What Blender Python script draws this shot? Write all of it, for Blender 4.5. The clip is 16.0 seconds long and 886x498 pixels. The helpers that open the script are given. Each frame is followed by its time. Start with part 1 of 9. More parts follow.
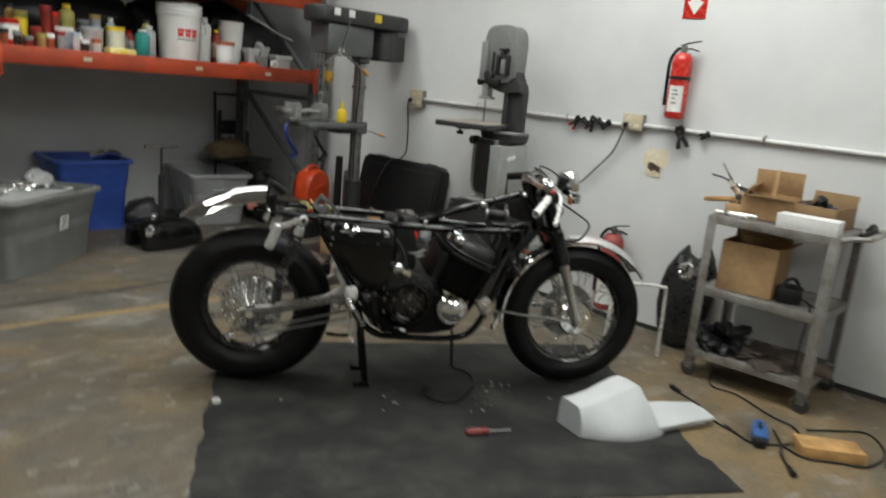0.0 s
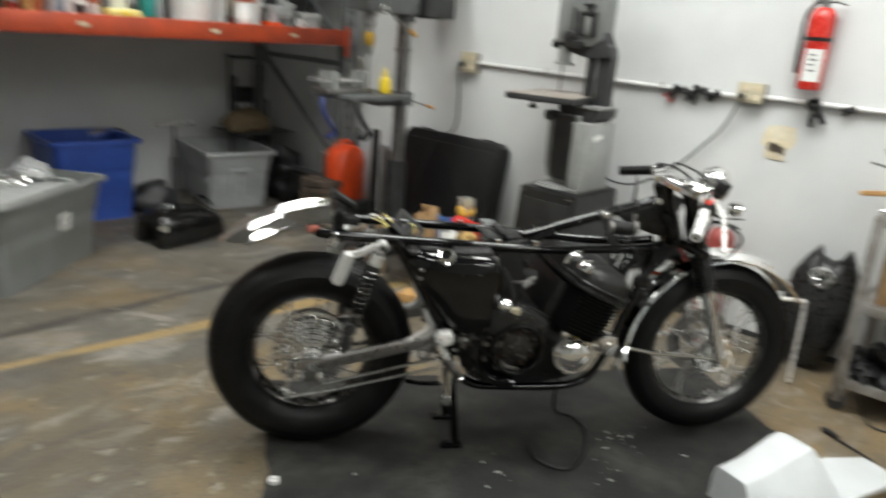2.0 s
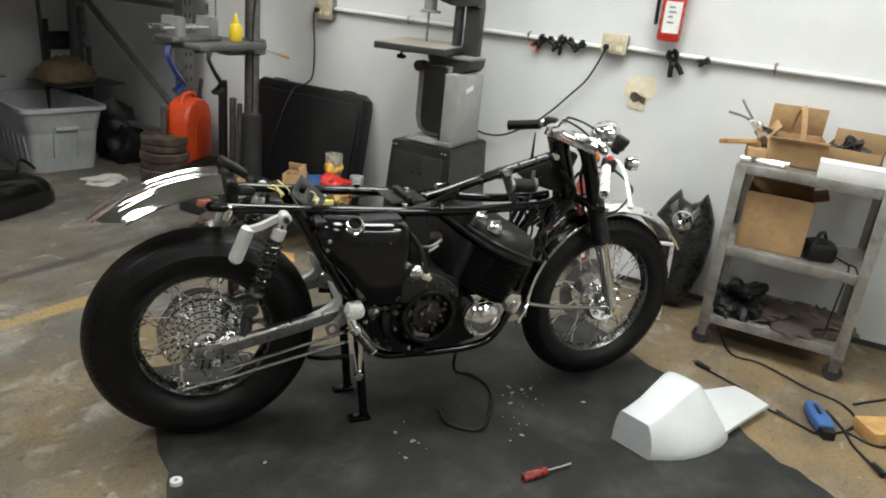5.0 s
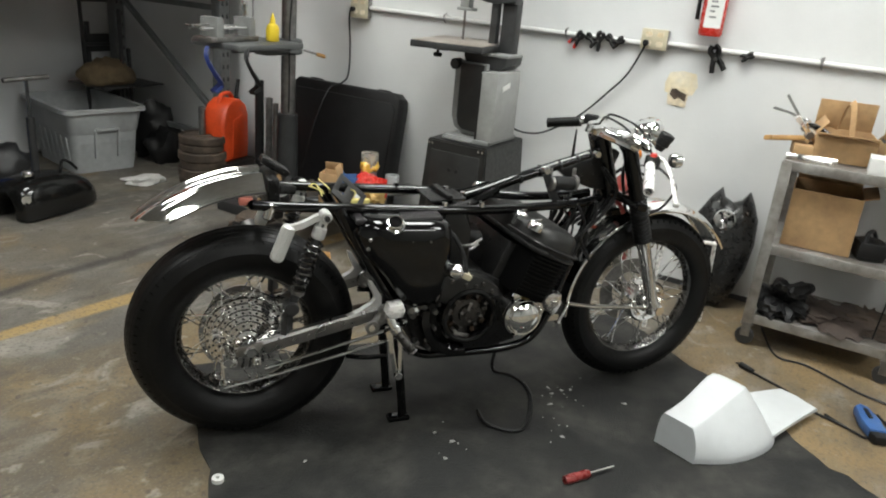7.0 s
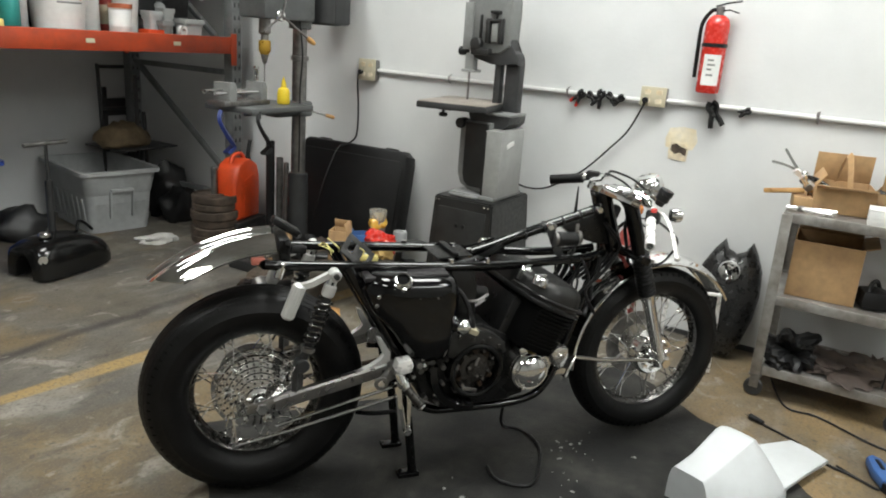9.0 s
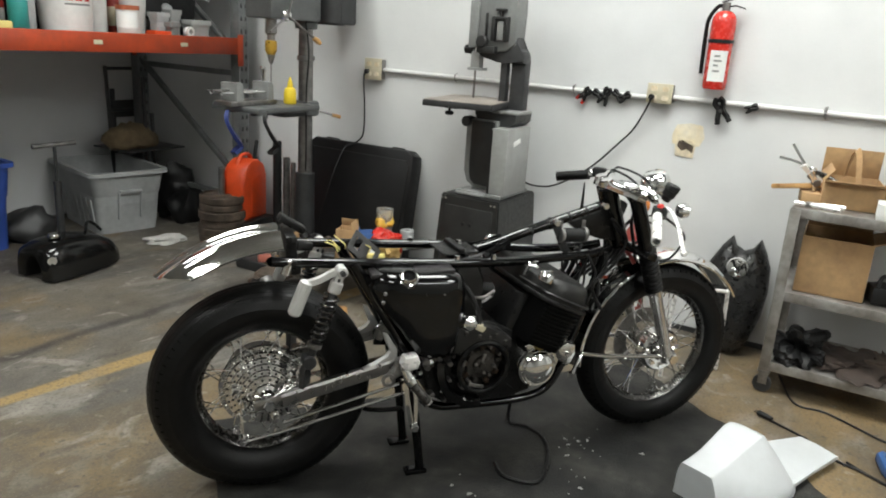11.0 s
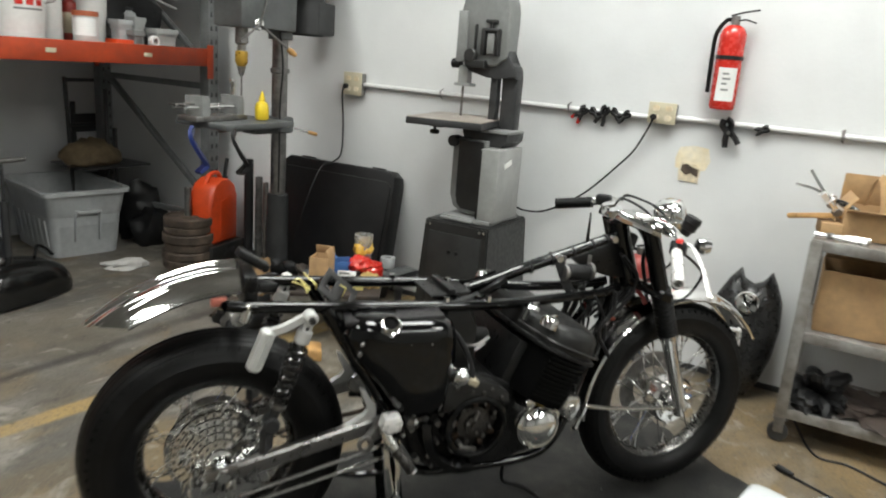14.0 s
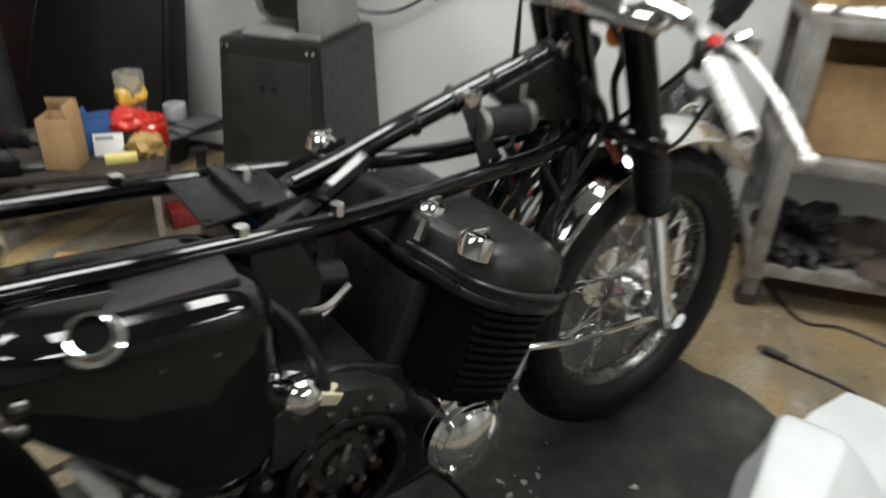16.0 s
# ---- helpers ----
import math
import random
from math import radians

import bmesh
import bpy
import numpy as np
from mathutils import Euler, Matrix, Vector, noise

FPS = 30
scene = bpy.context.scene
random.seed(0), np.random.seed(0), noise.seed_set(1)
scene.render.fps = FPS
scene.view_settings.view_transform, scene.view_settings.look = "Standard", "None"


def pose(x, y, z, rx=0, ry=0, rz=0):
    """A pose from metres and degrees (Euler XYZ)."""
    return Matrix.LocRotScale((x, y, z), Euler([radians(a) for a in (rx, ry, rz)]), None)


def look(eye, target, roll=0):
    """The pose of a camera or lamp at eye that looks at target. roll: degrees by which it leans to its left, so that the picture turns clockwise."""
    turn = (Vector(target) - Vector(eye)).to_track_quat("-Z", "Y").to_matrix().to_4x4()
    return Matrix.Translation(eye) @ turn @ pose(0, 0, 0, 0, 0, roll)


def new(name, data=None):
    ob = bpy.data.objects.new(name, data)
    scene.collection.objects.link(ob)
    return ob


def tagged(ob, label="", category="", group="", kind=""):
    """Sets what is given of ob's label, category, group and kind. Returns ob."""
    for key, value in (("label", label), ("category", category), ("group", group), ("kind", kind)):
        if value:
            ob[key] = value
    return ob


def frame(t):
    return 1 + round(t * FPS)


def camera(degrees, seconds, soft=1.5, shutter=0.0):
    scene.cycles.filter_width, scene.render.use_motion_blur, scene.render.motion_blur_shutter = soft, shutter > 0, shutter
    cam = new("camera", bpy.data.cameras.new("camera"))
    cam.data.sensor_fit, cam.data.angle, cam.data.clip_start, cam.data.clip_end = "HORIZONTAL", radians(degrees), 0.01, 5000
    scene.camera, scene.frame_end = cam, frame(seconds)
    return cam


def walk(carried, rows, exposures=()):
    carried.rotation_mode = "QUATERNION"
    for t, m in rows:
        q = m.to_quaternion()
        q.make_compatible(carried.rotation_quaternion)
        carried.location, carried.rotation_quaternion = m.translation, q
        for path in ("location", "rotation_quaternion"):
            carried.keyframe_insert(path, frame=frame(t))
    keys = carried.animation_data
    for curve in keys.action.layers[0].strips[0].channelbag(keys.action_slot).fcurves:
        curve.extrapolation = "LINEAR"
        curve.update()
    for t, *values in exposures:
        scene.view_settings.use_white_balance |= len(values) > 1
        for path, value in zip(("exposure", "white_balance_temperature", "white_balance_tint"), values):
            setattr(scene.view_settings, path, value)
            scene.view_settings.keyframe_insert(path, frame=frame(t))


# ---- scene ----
cam = camera(62.7, 16.0, soft=1.9, shutter=0.9)
PATH = [
    (0, (-3.79, -3.704, 1.275), (-2.322, -2.423, 0.823), 5.3),
    (0.5, (-3.734, -3.488, 1.323), (-2.267, -2.189, 0.920), 2.4),
    (1, (-3.670, -3.308, 1.325), (-2.246, -1.944, 0.990), 3.0),
    (1.5, (-3.563, -3.141, 1.343), (-2.269, -1.686, 0.889), 1.6),
    (2, (-3.501, -2.955, 1.326), (-2.054, -1.705, 0.741), 4.6),
    (2.5, (-3.502, -2.784, 1.347), (-1.802, -1.887, 0.795), 7.3),
    (3, (-3.523, -2.734, 1.343), (-1.738, -2.049, 0.755), 6.1),
    (3.5, (-3.526, -2.728, 1.341), (-1.773, -1.999, 0.712), 5.8),
    (4, (-3.534, -2.711, 1.332), (-1.837, -1.901, 0.651), 6.7),
    (6.5, (-3.535, -2.697, 1.327), (-1.869, -1.823, 0.648), 5.3),
    (7, (-3.533, -2.671, 1.318), (-1.892, -1.761, 0.624), 5.3),
    (7.5, (-3.555, -2.676, 1.333), (-1.899, -1.751, 0.699), 5.7),
    (8, (-3.569, -2.688, 1.332), (-1.932, -1.734, 0.691), 5.2),
    (8.5, (-3.57, -2.695, 1.345), (-1.923, -1.723, 0.761), 4.8),
    (9, (-3.568, -2.697, 1.345), (-1.907, -1.734, 0.786), 4.2),
    (11.5, (-3.57, -2.705, 1.332), (-1.924, -1.712, 0.778), 3.5),
    (12, (-3.568, -2.704, 1.336), (-1.929, -1.694, 0.792), 3.5),
    (12.5, (-3.56, -2.704, 1.337), (-1.895, -1.741, 0.788), 3.5),
    (13, (-3.555, -2.686, 1.324), (-1.897, -1.767, 0.686), 4.4),
    (13.5, (-3.516, -2.634, 1.312), (-1.848, -1.722, 0.69), 5.3),
    (14, (-3.324, -2.531, 1.306), (-1.636, -1.588, 0.798), 4.5),
    (14.5, (-3.116, -2.401, 1.298), (-1.422, -1.546, 0.667), 2.3),
    (15, (-2.91, -2.22, 1.222), (-1.169, -1.689, 0.393), 3.3),
    (15.5, (-2.7, -2.137, 1.187), (-0.944, -1.735, 0.317), 2.8),
    (16, (-2.408, -2.098, 1.086), (-0.716, -1.625, 0.131), 2.5),
]
walk(cam, [(t, look(eye, target, roll)) for t, eye, target, roll in PATH], [(0.0, -0.5), (0.25, -0.22), (0.5, -0.02), (0.8, 0.0), (15.0, 0.0), (16.0, -0.12)])
LAMP_GLOW = 25.6
# fixtures out of view; the last, far south, is added fill under the rack
LAMPS = [(-1.95, 0.3, -10), (-1.66, -1.86, 53), (-1.04, -2.34, 53), (-4.2, -0.9, 90), (-4.2, -4.5, 90), (-1.8, -5.4, 90), (-3.0, -6.7, 0)]

# ---------- light ----------
world = bpy.data.worlds.new("world")
scene.world = world
world.use_nodes = True
world.node_tree.nodes["Background"].inputs[0].default_value = (0.55, 0.58, 0.6, 1)
world.node_tree.nodes["Background"].inputs[1].default_value = 0.02

ROOM_X0, ROOM_Y0, ROOM_Y1, ROOM_H = -7.0, -7.5, 2.05, 3.3


# ---------- mesh helpers ----------
def box(bm, c, s, bev=0.0, m=None, seg=2):
    """A box of size s round c, bevelled, turned by the matrix m."""
    r = bmesh.ops.create_cube(bm, size=1.0)
    vs = r["verts"]
    for v in vs:
        v.co = Vector((v.co.x * s[0], v.co.y * s[1], v.co.z * s[2]))
    if bev:
        es = list({e for v in vs for e in v.link_edges})
        g = bmesh.ops.bevel(bm, geom=es, offset=bev, segments=seg, affect="EDGES", profile=0.5)
        vs = list({v for f in g["faces"] for v in f.verts} | {v for v in vs if v.is_valid})
        vs = [v for v in vs if v.is_valid]
        seen, todo = set(vs), list(vs)
        while todo:
            v = todo.pop()
            for e in v.link_edges:
                o = e.other_vert(v)
                if o not in seen:
                    seen.add(o)
                    todo.append(o)
        vs = list(seen)
    mat4 = Matrix.Translation(c) @ (m if m else Matrix.Identity(4))
    for v in vs:
        v.co = mat4 @ v.co
    return vs


def basis(d):
    """A turn whose z axis is d."""
    return Vector(d).to_track_quat("Z", "Y").to_matrix().to_4x4()


def lathe(bm, prof, m=None, seg=24, closed=False):
    """Turns a profile of (radius, z) round z."""
    m = m or Matrix.Identity(4)
    rings = []
    for r, z in prof:
        if r < 1e-5:
            rings.append([bm.verts.new(m @ Vector((0, 0, z)))])
        else:
            rings.append([bm.verts.new(m @ Vector((r * math.cos(2 * math.pi * k / seg), r * math.sin(2 * math.pi * k / seg), z))) for k in range(seg)])
    pairs = list(zip(rings, rings[1:] + ([rings[0]] if closed else [])))
    if not closed:
        pairs = list(zip(rings, rings[1:]))
    for a, b in pairs:
        for k in range(seg):
            j = (k + 1) % seg
            if len(a) == 1 and len(b) == 1:
                continue
            if len(a) == 1:
                bm.faces.new((a[0], b[j], b[k]))
            elif len(b) == 1:
                bm.faces.new((a[k], a[j], b[0]))
            else:
                bm.faces.new((a[k], a[j], b[j], b[k]))


def cyl(bm, p0, p1, r0, r1=None, seg=16, bev=0.0):
    p0, p1 = Vector(p0), Vector(p1)
    r1 = r0 if r1 is None else r1
    h = (p1 - p0).length
    m = Matrix.Translation(p0) @ basis(p1 - p0)
    if bev:
        prof = [(0, 0), (r0 - bev, 0), (r0, bev), (r1, h - bev), (r1 - bev, h), (0, h)]
    else:
        prof = [(0, 0), (r0, 0), (r1, h), (0, h)]
    lathe(bm, prof, m, seg)


def smooth_path(pts, n=6):
    pts = [Vector(p) for p in pts]
    out = []
    for i in range(len(pts) - 1):
        a, b = pts[i], pts[i + 1]
        p = pts[i - 1] if i else a * 2 - b
        q = pts[i + 2] if i + 2 < len(pts) else b * 2 - a
        for k in range(n):
            t = k / n
            out.append(0.5 * (2 * a + (b - p) * t + (2 * p - 5 * a + 4 * b - q) * t * t + (3 * a - p - 3 * b + q) * t ** 3))
    return out + [pts[-1]]


def sweep(bm, path, shape, flip=None, caps=True):
    """Carries a closed 2D shape along a path of points. flip: the way in which the shape's second axis points."""
    path = [Vector(p) for p in path]
    rings = []
    up = Vector(flip) if flip else None
    last = None
    for i, p in enumerate(path):
        d = (path[min(i + 1, len(path) - 1)] - path[max(i - 1, 0)]).normalized()
        if up is not None:
            u = d.cross(up).normalized()
        elif last is None:
            u = d.orthogonal().normalized()
        else:
            u = (last - d * last.dot(d)).normalized()
        last = u
        w = u.cross(d)
        rings.append([bm.verts.new(p + u * a + w * b) for a, b in shape])
    n = len(shape)
    for a, b in zip(rings, rings[1:]):
        for k in range(n):
            j = (k + 1) % n
            bm.faces.new((a[k], a[j], b[j], b[k]))
    if caps:
        bm.faces.new(rings[0][::-1])
        bm.faces.new(rings[-1])


def circle(r, seg=8):
    return [(r * math.cos(2 * math.pi * k / seg), r * math.sin(2 * math.pi * k / seg)) for k in range(seg)]


def tube(bm, pts, r, seg=8, n=6, straight=False):
    sweep(bm, [Vector(p) for p in pts] if straight else smooth_path(pts, n), circle(r, seg))


def prism(bm, outline, z0, z1, m=None, bev=0.0):
    """An outline of (x, y) raised from z0 to z1."""
    m = m or Matrix.Identity(4)
    a = [bm.verts.new((x, y, z0)) for x, y in outline]
    b = [bm.verts.new((x, y, z1)) for x, y in outline]
    n = len(outline)
    fs = [bm.faces.new(a[::-1]), bm.faces.new(b)]
    fs += [bm.faces.new((a[k], a[(k + 1) % n], b[(k + 1) % n], b[k])) for k in range(n)]
    vs = a + b
    if bev:
        es = list({e for f in fs[:2] for e in f.edges})
        g = bmesh.ops.bevel(bm, geom=es, offset=bev, segments=2, affect="EDGES", profile=0.5)
        vs = list({v for f in g["faces"] for v in f.verts} | {v for v in vs if v.is_valid})
    for v in vs:
        v.co = m @ v.co


def part(name, bm, material, parent=None, label="", m=None, sharp=35):
    bmesh.ops.recalc_face_normals(bm, faces=bm.faces)
    me = bpy.data.meshes.new(name)
    bm.to_mesh(me)
    bm.free()
    me.polygons.foreach_set("use_smooth", [True] * len(me.polygons))
    me.set_sharp_from_angle(angle=radians(sharp))
    me.materials.append(material)
    ob = new(name, me)
    if parent:
        ob.parent = parent
    if m:
        ob.matrix_basis = m
    if label:
        ob["label"] = label
    return ob


def thing(name, m, label, category, group="", kind=""):
    ob = new(name)
    ob.empty_display_size = 0.1
    ob.matrix_basis = m
    return tagged(ob, label, category, group, kind)


def B():
    return bmesh.new()


# ---------- materials ----------
def material(name, col, rough=0.5, metal=0.0, var=0.12, scale=6.0, bump=0.05, bscale=80.0, col2=None, lo=0.35, hi=0.65, rvar=0.12, coat=0.0, spec=0.5, alpha=1.0, trans=0.0, detail=6.0):
    mt = bpy.data.materials.new(name)
    mt.use_nodes = True
    nt = mt.node_tree
    bs = nt.nodes["Principled BSDF"]
    N, Lk = nt.nodes.new, nt.links.new
    tc = N("ShaderNodeTexCoord")
    n1, n2, n3 = N("ShaderNodeTexNoise"), N("ShaderNodeTexNoise"), N("ShaderNodeTexNoise")
    for n, s, d in ((n1, scale, detail), (n2, bscale, 4.0), (n3, scale * 5.3, 5.0)):
        n.inputs["Scale"].default_value, n.inputs["Detail"].default_value = s, d
        Lk(tc.outputs["Object"], n.inputs["Vector"])
    c2 = col2 or tuple(c * (1 - var * 2) for c in col)
    mix = N("ShaderNodeMix")
    mix.data_type = "RGBA"
    mix.inputs[6].default_value, mix.inputs[7].default_value = (*col, 1), (*c2, 1)
    ramp = N("ShaderNodeMapRange")
    ramp.inputs[1].default_value, ramp.inputs[2].default_value = lo, hi
    Lk(n1.outputs["Fac"], ramp.inputs[0])
    Lk(ramp.outputs[0], mix.inputs[0])
    fine = N("ShaderNodeMix")
    fine.data_type, fine.blend_type = "RGBA", "MULTIPLY"
    fine.inputs[0].default_value = 1.0
    r2 = N("ShaderNodeMapRange")
    r2.inputs[1].default_value, r2.inputs[2].default_value, r2.inputs[3].default_value, r2.inputs[4].default_value = 0.3, 0.7, 1 - var, 1 + var * 0.5
    Lk(n3.outputs["Fac"], r2.inputs[0])
    Lk(mix.outputs[2], fine.inputs[6])
    Lk(r2.outputs[0], fine.inputs[7])
    Lk(fine.outputs[2], bs.inputs["Base Color"])
    r3 = N("ShaderNodeMapRange")
    r3.inputs[1].default_value, r3.inputs[2].default_value = 0.3, 0.7
    r3.inputs[3].default_value, r3.inputs[4].default_value = max(rough - rvar, 0.02), min(rough + rvar, 1)
    Lk(n3.outputs["Fac"], r3.inputs[0])
    Lk(r3.outputs[0], bs.inputs["Roughness"])
    bs.inputs["Metallic"].default_value = metal
    bs.inputs["Specular IOR Level"].default_value = spec
    bs.inputs["Coat Weight"].default_value = coat
    bs.inputs["Transmission Weight"].default_value = trans
    bs.inputs["Alpha"].default_value = alpha
    if bump:
        bp = N("ShaderNodeBump")
        bp.inputs["Strength"].default_value, bp.inputs["Distance"].default_value = bump, 0.004
        Lk(n2.outputs["Fac"], bp.inputs["Height"])
        Lk(bp.outputs[0], bs.inputs["Normal"])
    return mt


def concrete_floor():
    """Worn workshop concrete: grey slab with remains of ochre and pale paint, tyre marks and specks."""
    mt = material("worn_concrete", (0.26, 0.245, 0.22), 0.62, var=0.18, scale=1.6, bump=0.25, bscale=60, col2=(0.17, 0.165, 0.155))
    nt = mt.node_tree
    bs = nt.nodes["Principled BSDF"]
    N, Lk = nt.nodes.new, nt.links.new
    tc = N("ShaderNodeTexCoord")
    src = bs.inputs["Base Color"].links[0].from_socket

    def layer(src, scale, col, lo, hi, stretch=(1, 1, 1), amount=1.0, offset=0.0, rot=0.0, dist=0.0):
        mp = N("ShaderNodeMapping")
        mp.inputs["Scale"].default_value = stretch
        mp.inputs["Location"].default_value = (offset, offset * 0.7, 0)
        mp.inputs["Rotation"].default_value = (0, 0, radians(rot))
        Lk(tc.outputs["Object"], mp.inputs["Vector"])
        n = N("ShaderNodeTexNoise")
        n.inputs["Scale"].default_value, n.inputs["Detail"].default_value, n.inputs["Distortion"].default_value = scale, 8.0, dist
        Lk(mp.outputs[0], n.inputs["Vector"])
        r = N("ShaderNodeMapRange")
        r.inputs[1].default_value, r.inputs[2].default_value, r.inputs[4].default_value = lo, hi, amount
        Lk(n.outputs["Fac"], r.inputs[0])
        m = N("ShaderNodeMix")
        m.data_type = "RGBA"
        m.inputs[7].default_value = (*col, 1)
        Lk(r.outputs[0], m.inputs[0])
        Lk(src, m.inputs[6])
        return m.outputs[2]

    sep = N("ShaderNodeSeparateXYZ")
    Lk(tc.outputs["Object"], sep.inputs[0])
    wob = N("ShaderNodeTexNoise")
    wob.inputs["Scale"].default_value, wob.inputs["Detail"].default_value = 3.0, 6.0
    Lk(tc.outputs["Object"], wob.inputs["Vector"])

    def math_node(op, a, b):
        m = N("ShaderNodeMath")
        m.operation = op
        for k, v in enumerate((a, b)):
            if isinstance(v, (int, float)):
                m.inputs[k].default_value = v
            else:
                Lk(v, m.inputs[k])
        return m.outputs[0]

    def blend(src, fac, col):
        m = N("ShaderNodeMix")
        m.data_type = "RGBA"
        m.inputs[7].default_value = (*col, 1)
        Lk(fac, m.inputs[0])
        Lk(src, m.inputs[6])
        return m.outputs[2]

    def ranged(x, lo, hi, a, b):
        r = N("ShaderNodeMapRange")
        for k, v in zip((1, 2, 3, 4), (lo, hi, a, b)):
            r.inputs[k].default_value = v
        Lk(x, r.inputs[0])
        return r.outputs[0]

    # bare tan slab on the near side of the painted line, grey beyond it
    edge = math_node("ADD", sep.outputs["Y"], ranged(wob.outputs["Fac"], 0.3, 0.7, -0.25, 0.25))
    src = blend(src, ranged(edge, -0.45, -0.15, 0.85, 0.0), (0.175, 0.145, 0.098))
    src = layer(src, 0.9, (0.23, 0.195, 0.14), 0.5, 0.62, offset=3.1, amount=0.5, dist=0.6)
    src = layer(src, 1.7, (0.34, 0.245, 0.115), 0.55, 0.63, offset=7.7, amount=0.55, dist=0.9)
    src = layer(src, 1.5, (0.085, 0.085, 0.085), 0.52, 0.66, stretch=(0.55, 1.3, 1), offset=1.4, amount=0.8, rot=-8, dist=0.8)
    src = layer(src, 2.4, (0.15, 0.155, 0.16), 0.52, 0.62, stretch=(0.5, 1.3, 1), offset=9.4, amount=0.7)
    src = layer(src, 5.5, (0.33, 0.325, 0.31), 0.54, 0.70, stretch=(0.7, 1.2, 1), offset=4.4, amount=0.5, rot=-6, dist=1.2)
    src = layer(src, 7.0, (0.10, 0.095, 0.085), 0.54, 0.68, stretch=(0.5, 1.2, 1), offset=12.1, amount=0.6, rot=14, dist=0.5)
    # ochre paint left on the slab near the wall
    patch = math_node("MULTIPLY", ranged(sep.outputs["X"], -1.6, -1.15, 0.0, 1.0), ranged(math_node("ADD", sep.outputs["Y"], ranged(wob.outputs["Fac"], 0.3, 0.7, -0.2, 0.2)), -2.05, -2.35, 0.0, 1.0))
    src = blend(src, math_node("MULTIPLY", patch, ranged(wob.outputs["Fac"], 0.38, 0.56, 0.25, 0.85)), (0.36, 0.255, 0.125))
    src = layer(src, 3.2, (0.42, 0.41, 0.385), 0.57, 0.67, offset=5.2, amount=0.6, stretch=(0.7, 1.2, 1), dist=0.5)
    src = layer(src, 1.9, (0.40, 0.395, 0.375), 0.60, 0.70, offset=15.3, amount=0.65, stretch=(0.6, 1.4, 1), rot=20, dist=2.2)
    src = layer(src, 0.7, (0.145, 0.128, 0.10), 0.48, 0.60, offset=17.0, amount=0.6, dist=1.4)
    src = layer(src, 1.1, (0.30, 0.215, 0.10), 0.57, 0.66, offset=27.0, amount=0.6, dist=1.0)
    src = layer(src, 6.0, (0.46, 0.45, 0.42), 0.62, 0.70, offset=21.0, amount=0.7, stretch=(0.8, 1.1, 1), rot=-22, dist=1.0)
    # worn yellow line
    off = math_node("ABSOLUTE", math_node("ADD", math_node("ADD", sep.outputs["Y"], 0.527), math_node("MULTIPLY", sep.outputs["X"], 0.127)), 0.0)
    line = math_node("MULTIPLY", ranged(math_node("SUBTRACT", off, ranged(sep.outputs["X"], -2.6, -1.8, -0.008, 0.012)), 0.026, 0.042, 1.0, 0.0), ranged(wob.outputs["Fac"], 0.30, 0.46, 0.35, 0.9))
    src = blend(src, line, (0.52, 0.37, 0.15))
    # old dark drag mark
    off2 = math_node("ABSOLUTE", math_node("ADD", sep.outputs["Y"], ranged(wob.outputs["Fac"], 0.3, 0.7, -0.14, -0.08)), 0.0)
    src = blend(src, math_node("MULTIPLY", ranged(off2, 0.012, 0.05, 0.9, 0.0), ranged(wob.outputs["Fac"], 0.33, 0.55, 0.45, 1.0)), (0.06, 0.056, 0.052))
    src = layer(src, 11.0, (0.48, 0.47, 0.44), 0.64, 0.70, offset=8.2, amount=0.6)
    src = layer(src, 26.0, (0.07, 0.065, 0.06), 0.62, 0.72, offset=2.0, amount=0.7)
    src = layer(src, 75.0, (0.11, 0.10, 0.09), 0.50, 0.66, offset=6.0, amount=0.5)
    src = layer(src, 130.0, (0.42, 0.40, 0.36), 0.56, 0.72, offset=3.0, amount=0.4)
    tone = N("ShaderNodeMix")
    tone.data_type, tone.blend_type = "RGBA", "MULTIPLY"
    tone.inputs[0].default_value = 1.0
    tone.inputs[7].default_value = (0.615, 0.588, 0.545, 1)
    Lk(src, tone.inputs[6])
    Lk(tone.outputs[2], bs.inputs["Base Color"])
    return mt


# greyer blotches put both smudges and soft shading into the wall colour
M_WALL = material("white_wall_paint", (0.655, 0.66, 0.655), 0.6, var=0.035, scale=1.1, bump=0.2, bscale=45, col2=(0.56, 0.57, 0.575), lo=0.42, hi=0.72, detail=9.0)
# unseen ceiling: tone picked for what chrome and black enamel reflect
M_CEIL = material("unseen_ceiling_grey", (0.34, 0.34, 0.33), 0.8, var=0.1)
# unseen walls: this grey is set for fill light and chrome reflections
M_BACKWALL = material("unseen_wall_fill_grey", (0.40, 0.40, 0.388), 0.8, var=0.08, scale=2)
M_FLOOR = concrete_floor()
M_MAT = material("grey_rubber_mat", (0.017, 0.017, 0.0165), 0.72, var=0.6, scale=4.5, bump=0.6, bscale=140, col2=(0.040, 0.039, 0.035), lo=0.42, hi=0.62, spec=0.3, detail=10.0)
M_ORANGE = material("orange_enamel", (0.43, 0.052, 0.010), 0.55, var=0.16, scale=7, col2=(0.30, 0.038, 0.010), bump=0.05)
M_POST = material("grey_enamel_steel", (0.20, 0.21, 0.21), 0.45, var=0.15, scale=12, metal=0.2)
M_BROWN = material("brown_board", (0.30, 0.18, 0.105), 0.7, var=0.06, scale=2.5)
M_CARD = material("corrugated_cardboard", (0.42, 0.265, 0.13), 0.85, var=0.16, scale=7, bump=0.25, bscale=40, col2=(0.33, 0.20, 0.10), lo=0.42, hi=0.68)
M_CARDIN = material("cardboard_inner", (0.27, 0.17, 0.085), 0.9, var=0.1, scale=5)
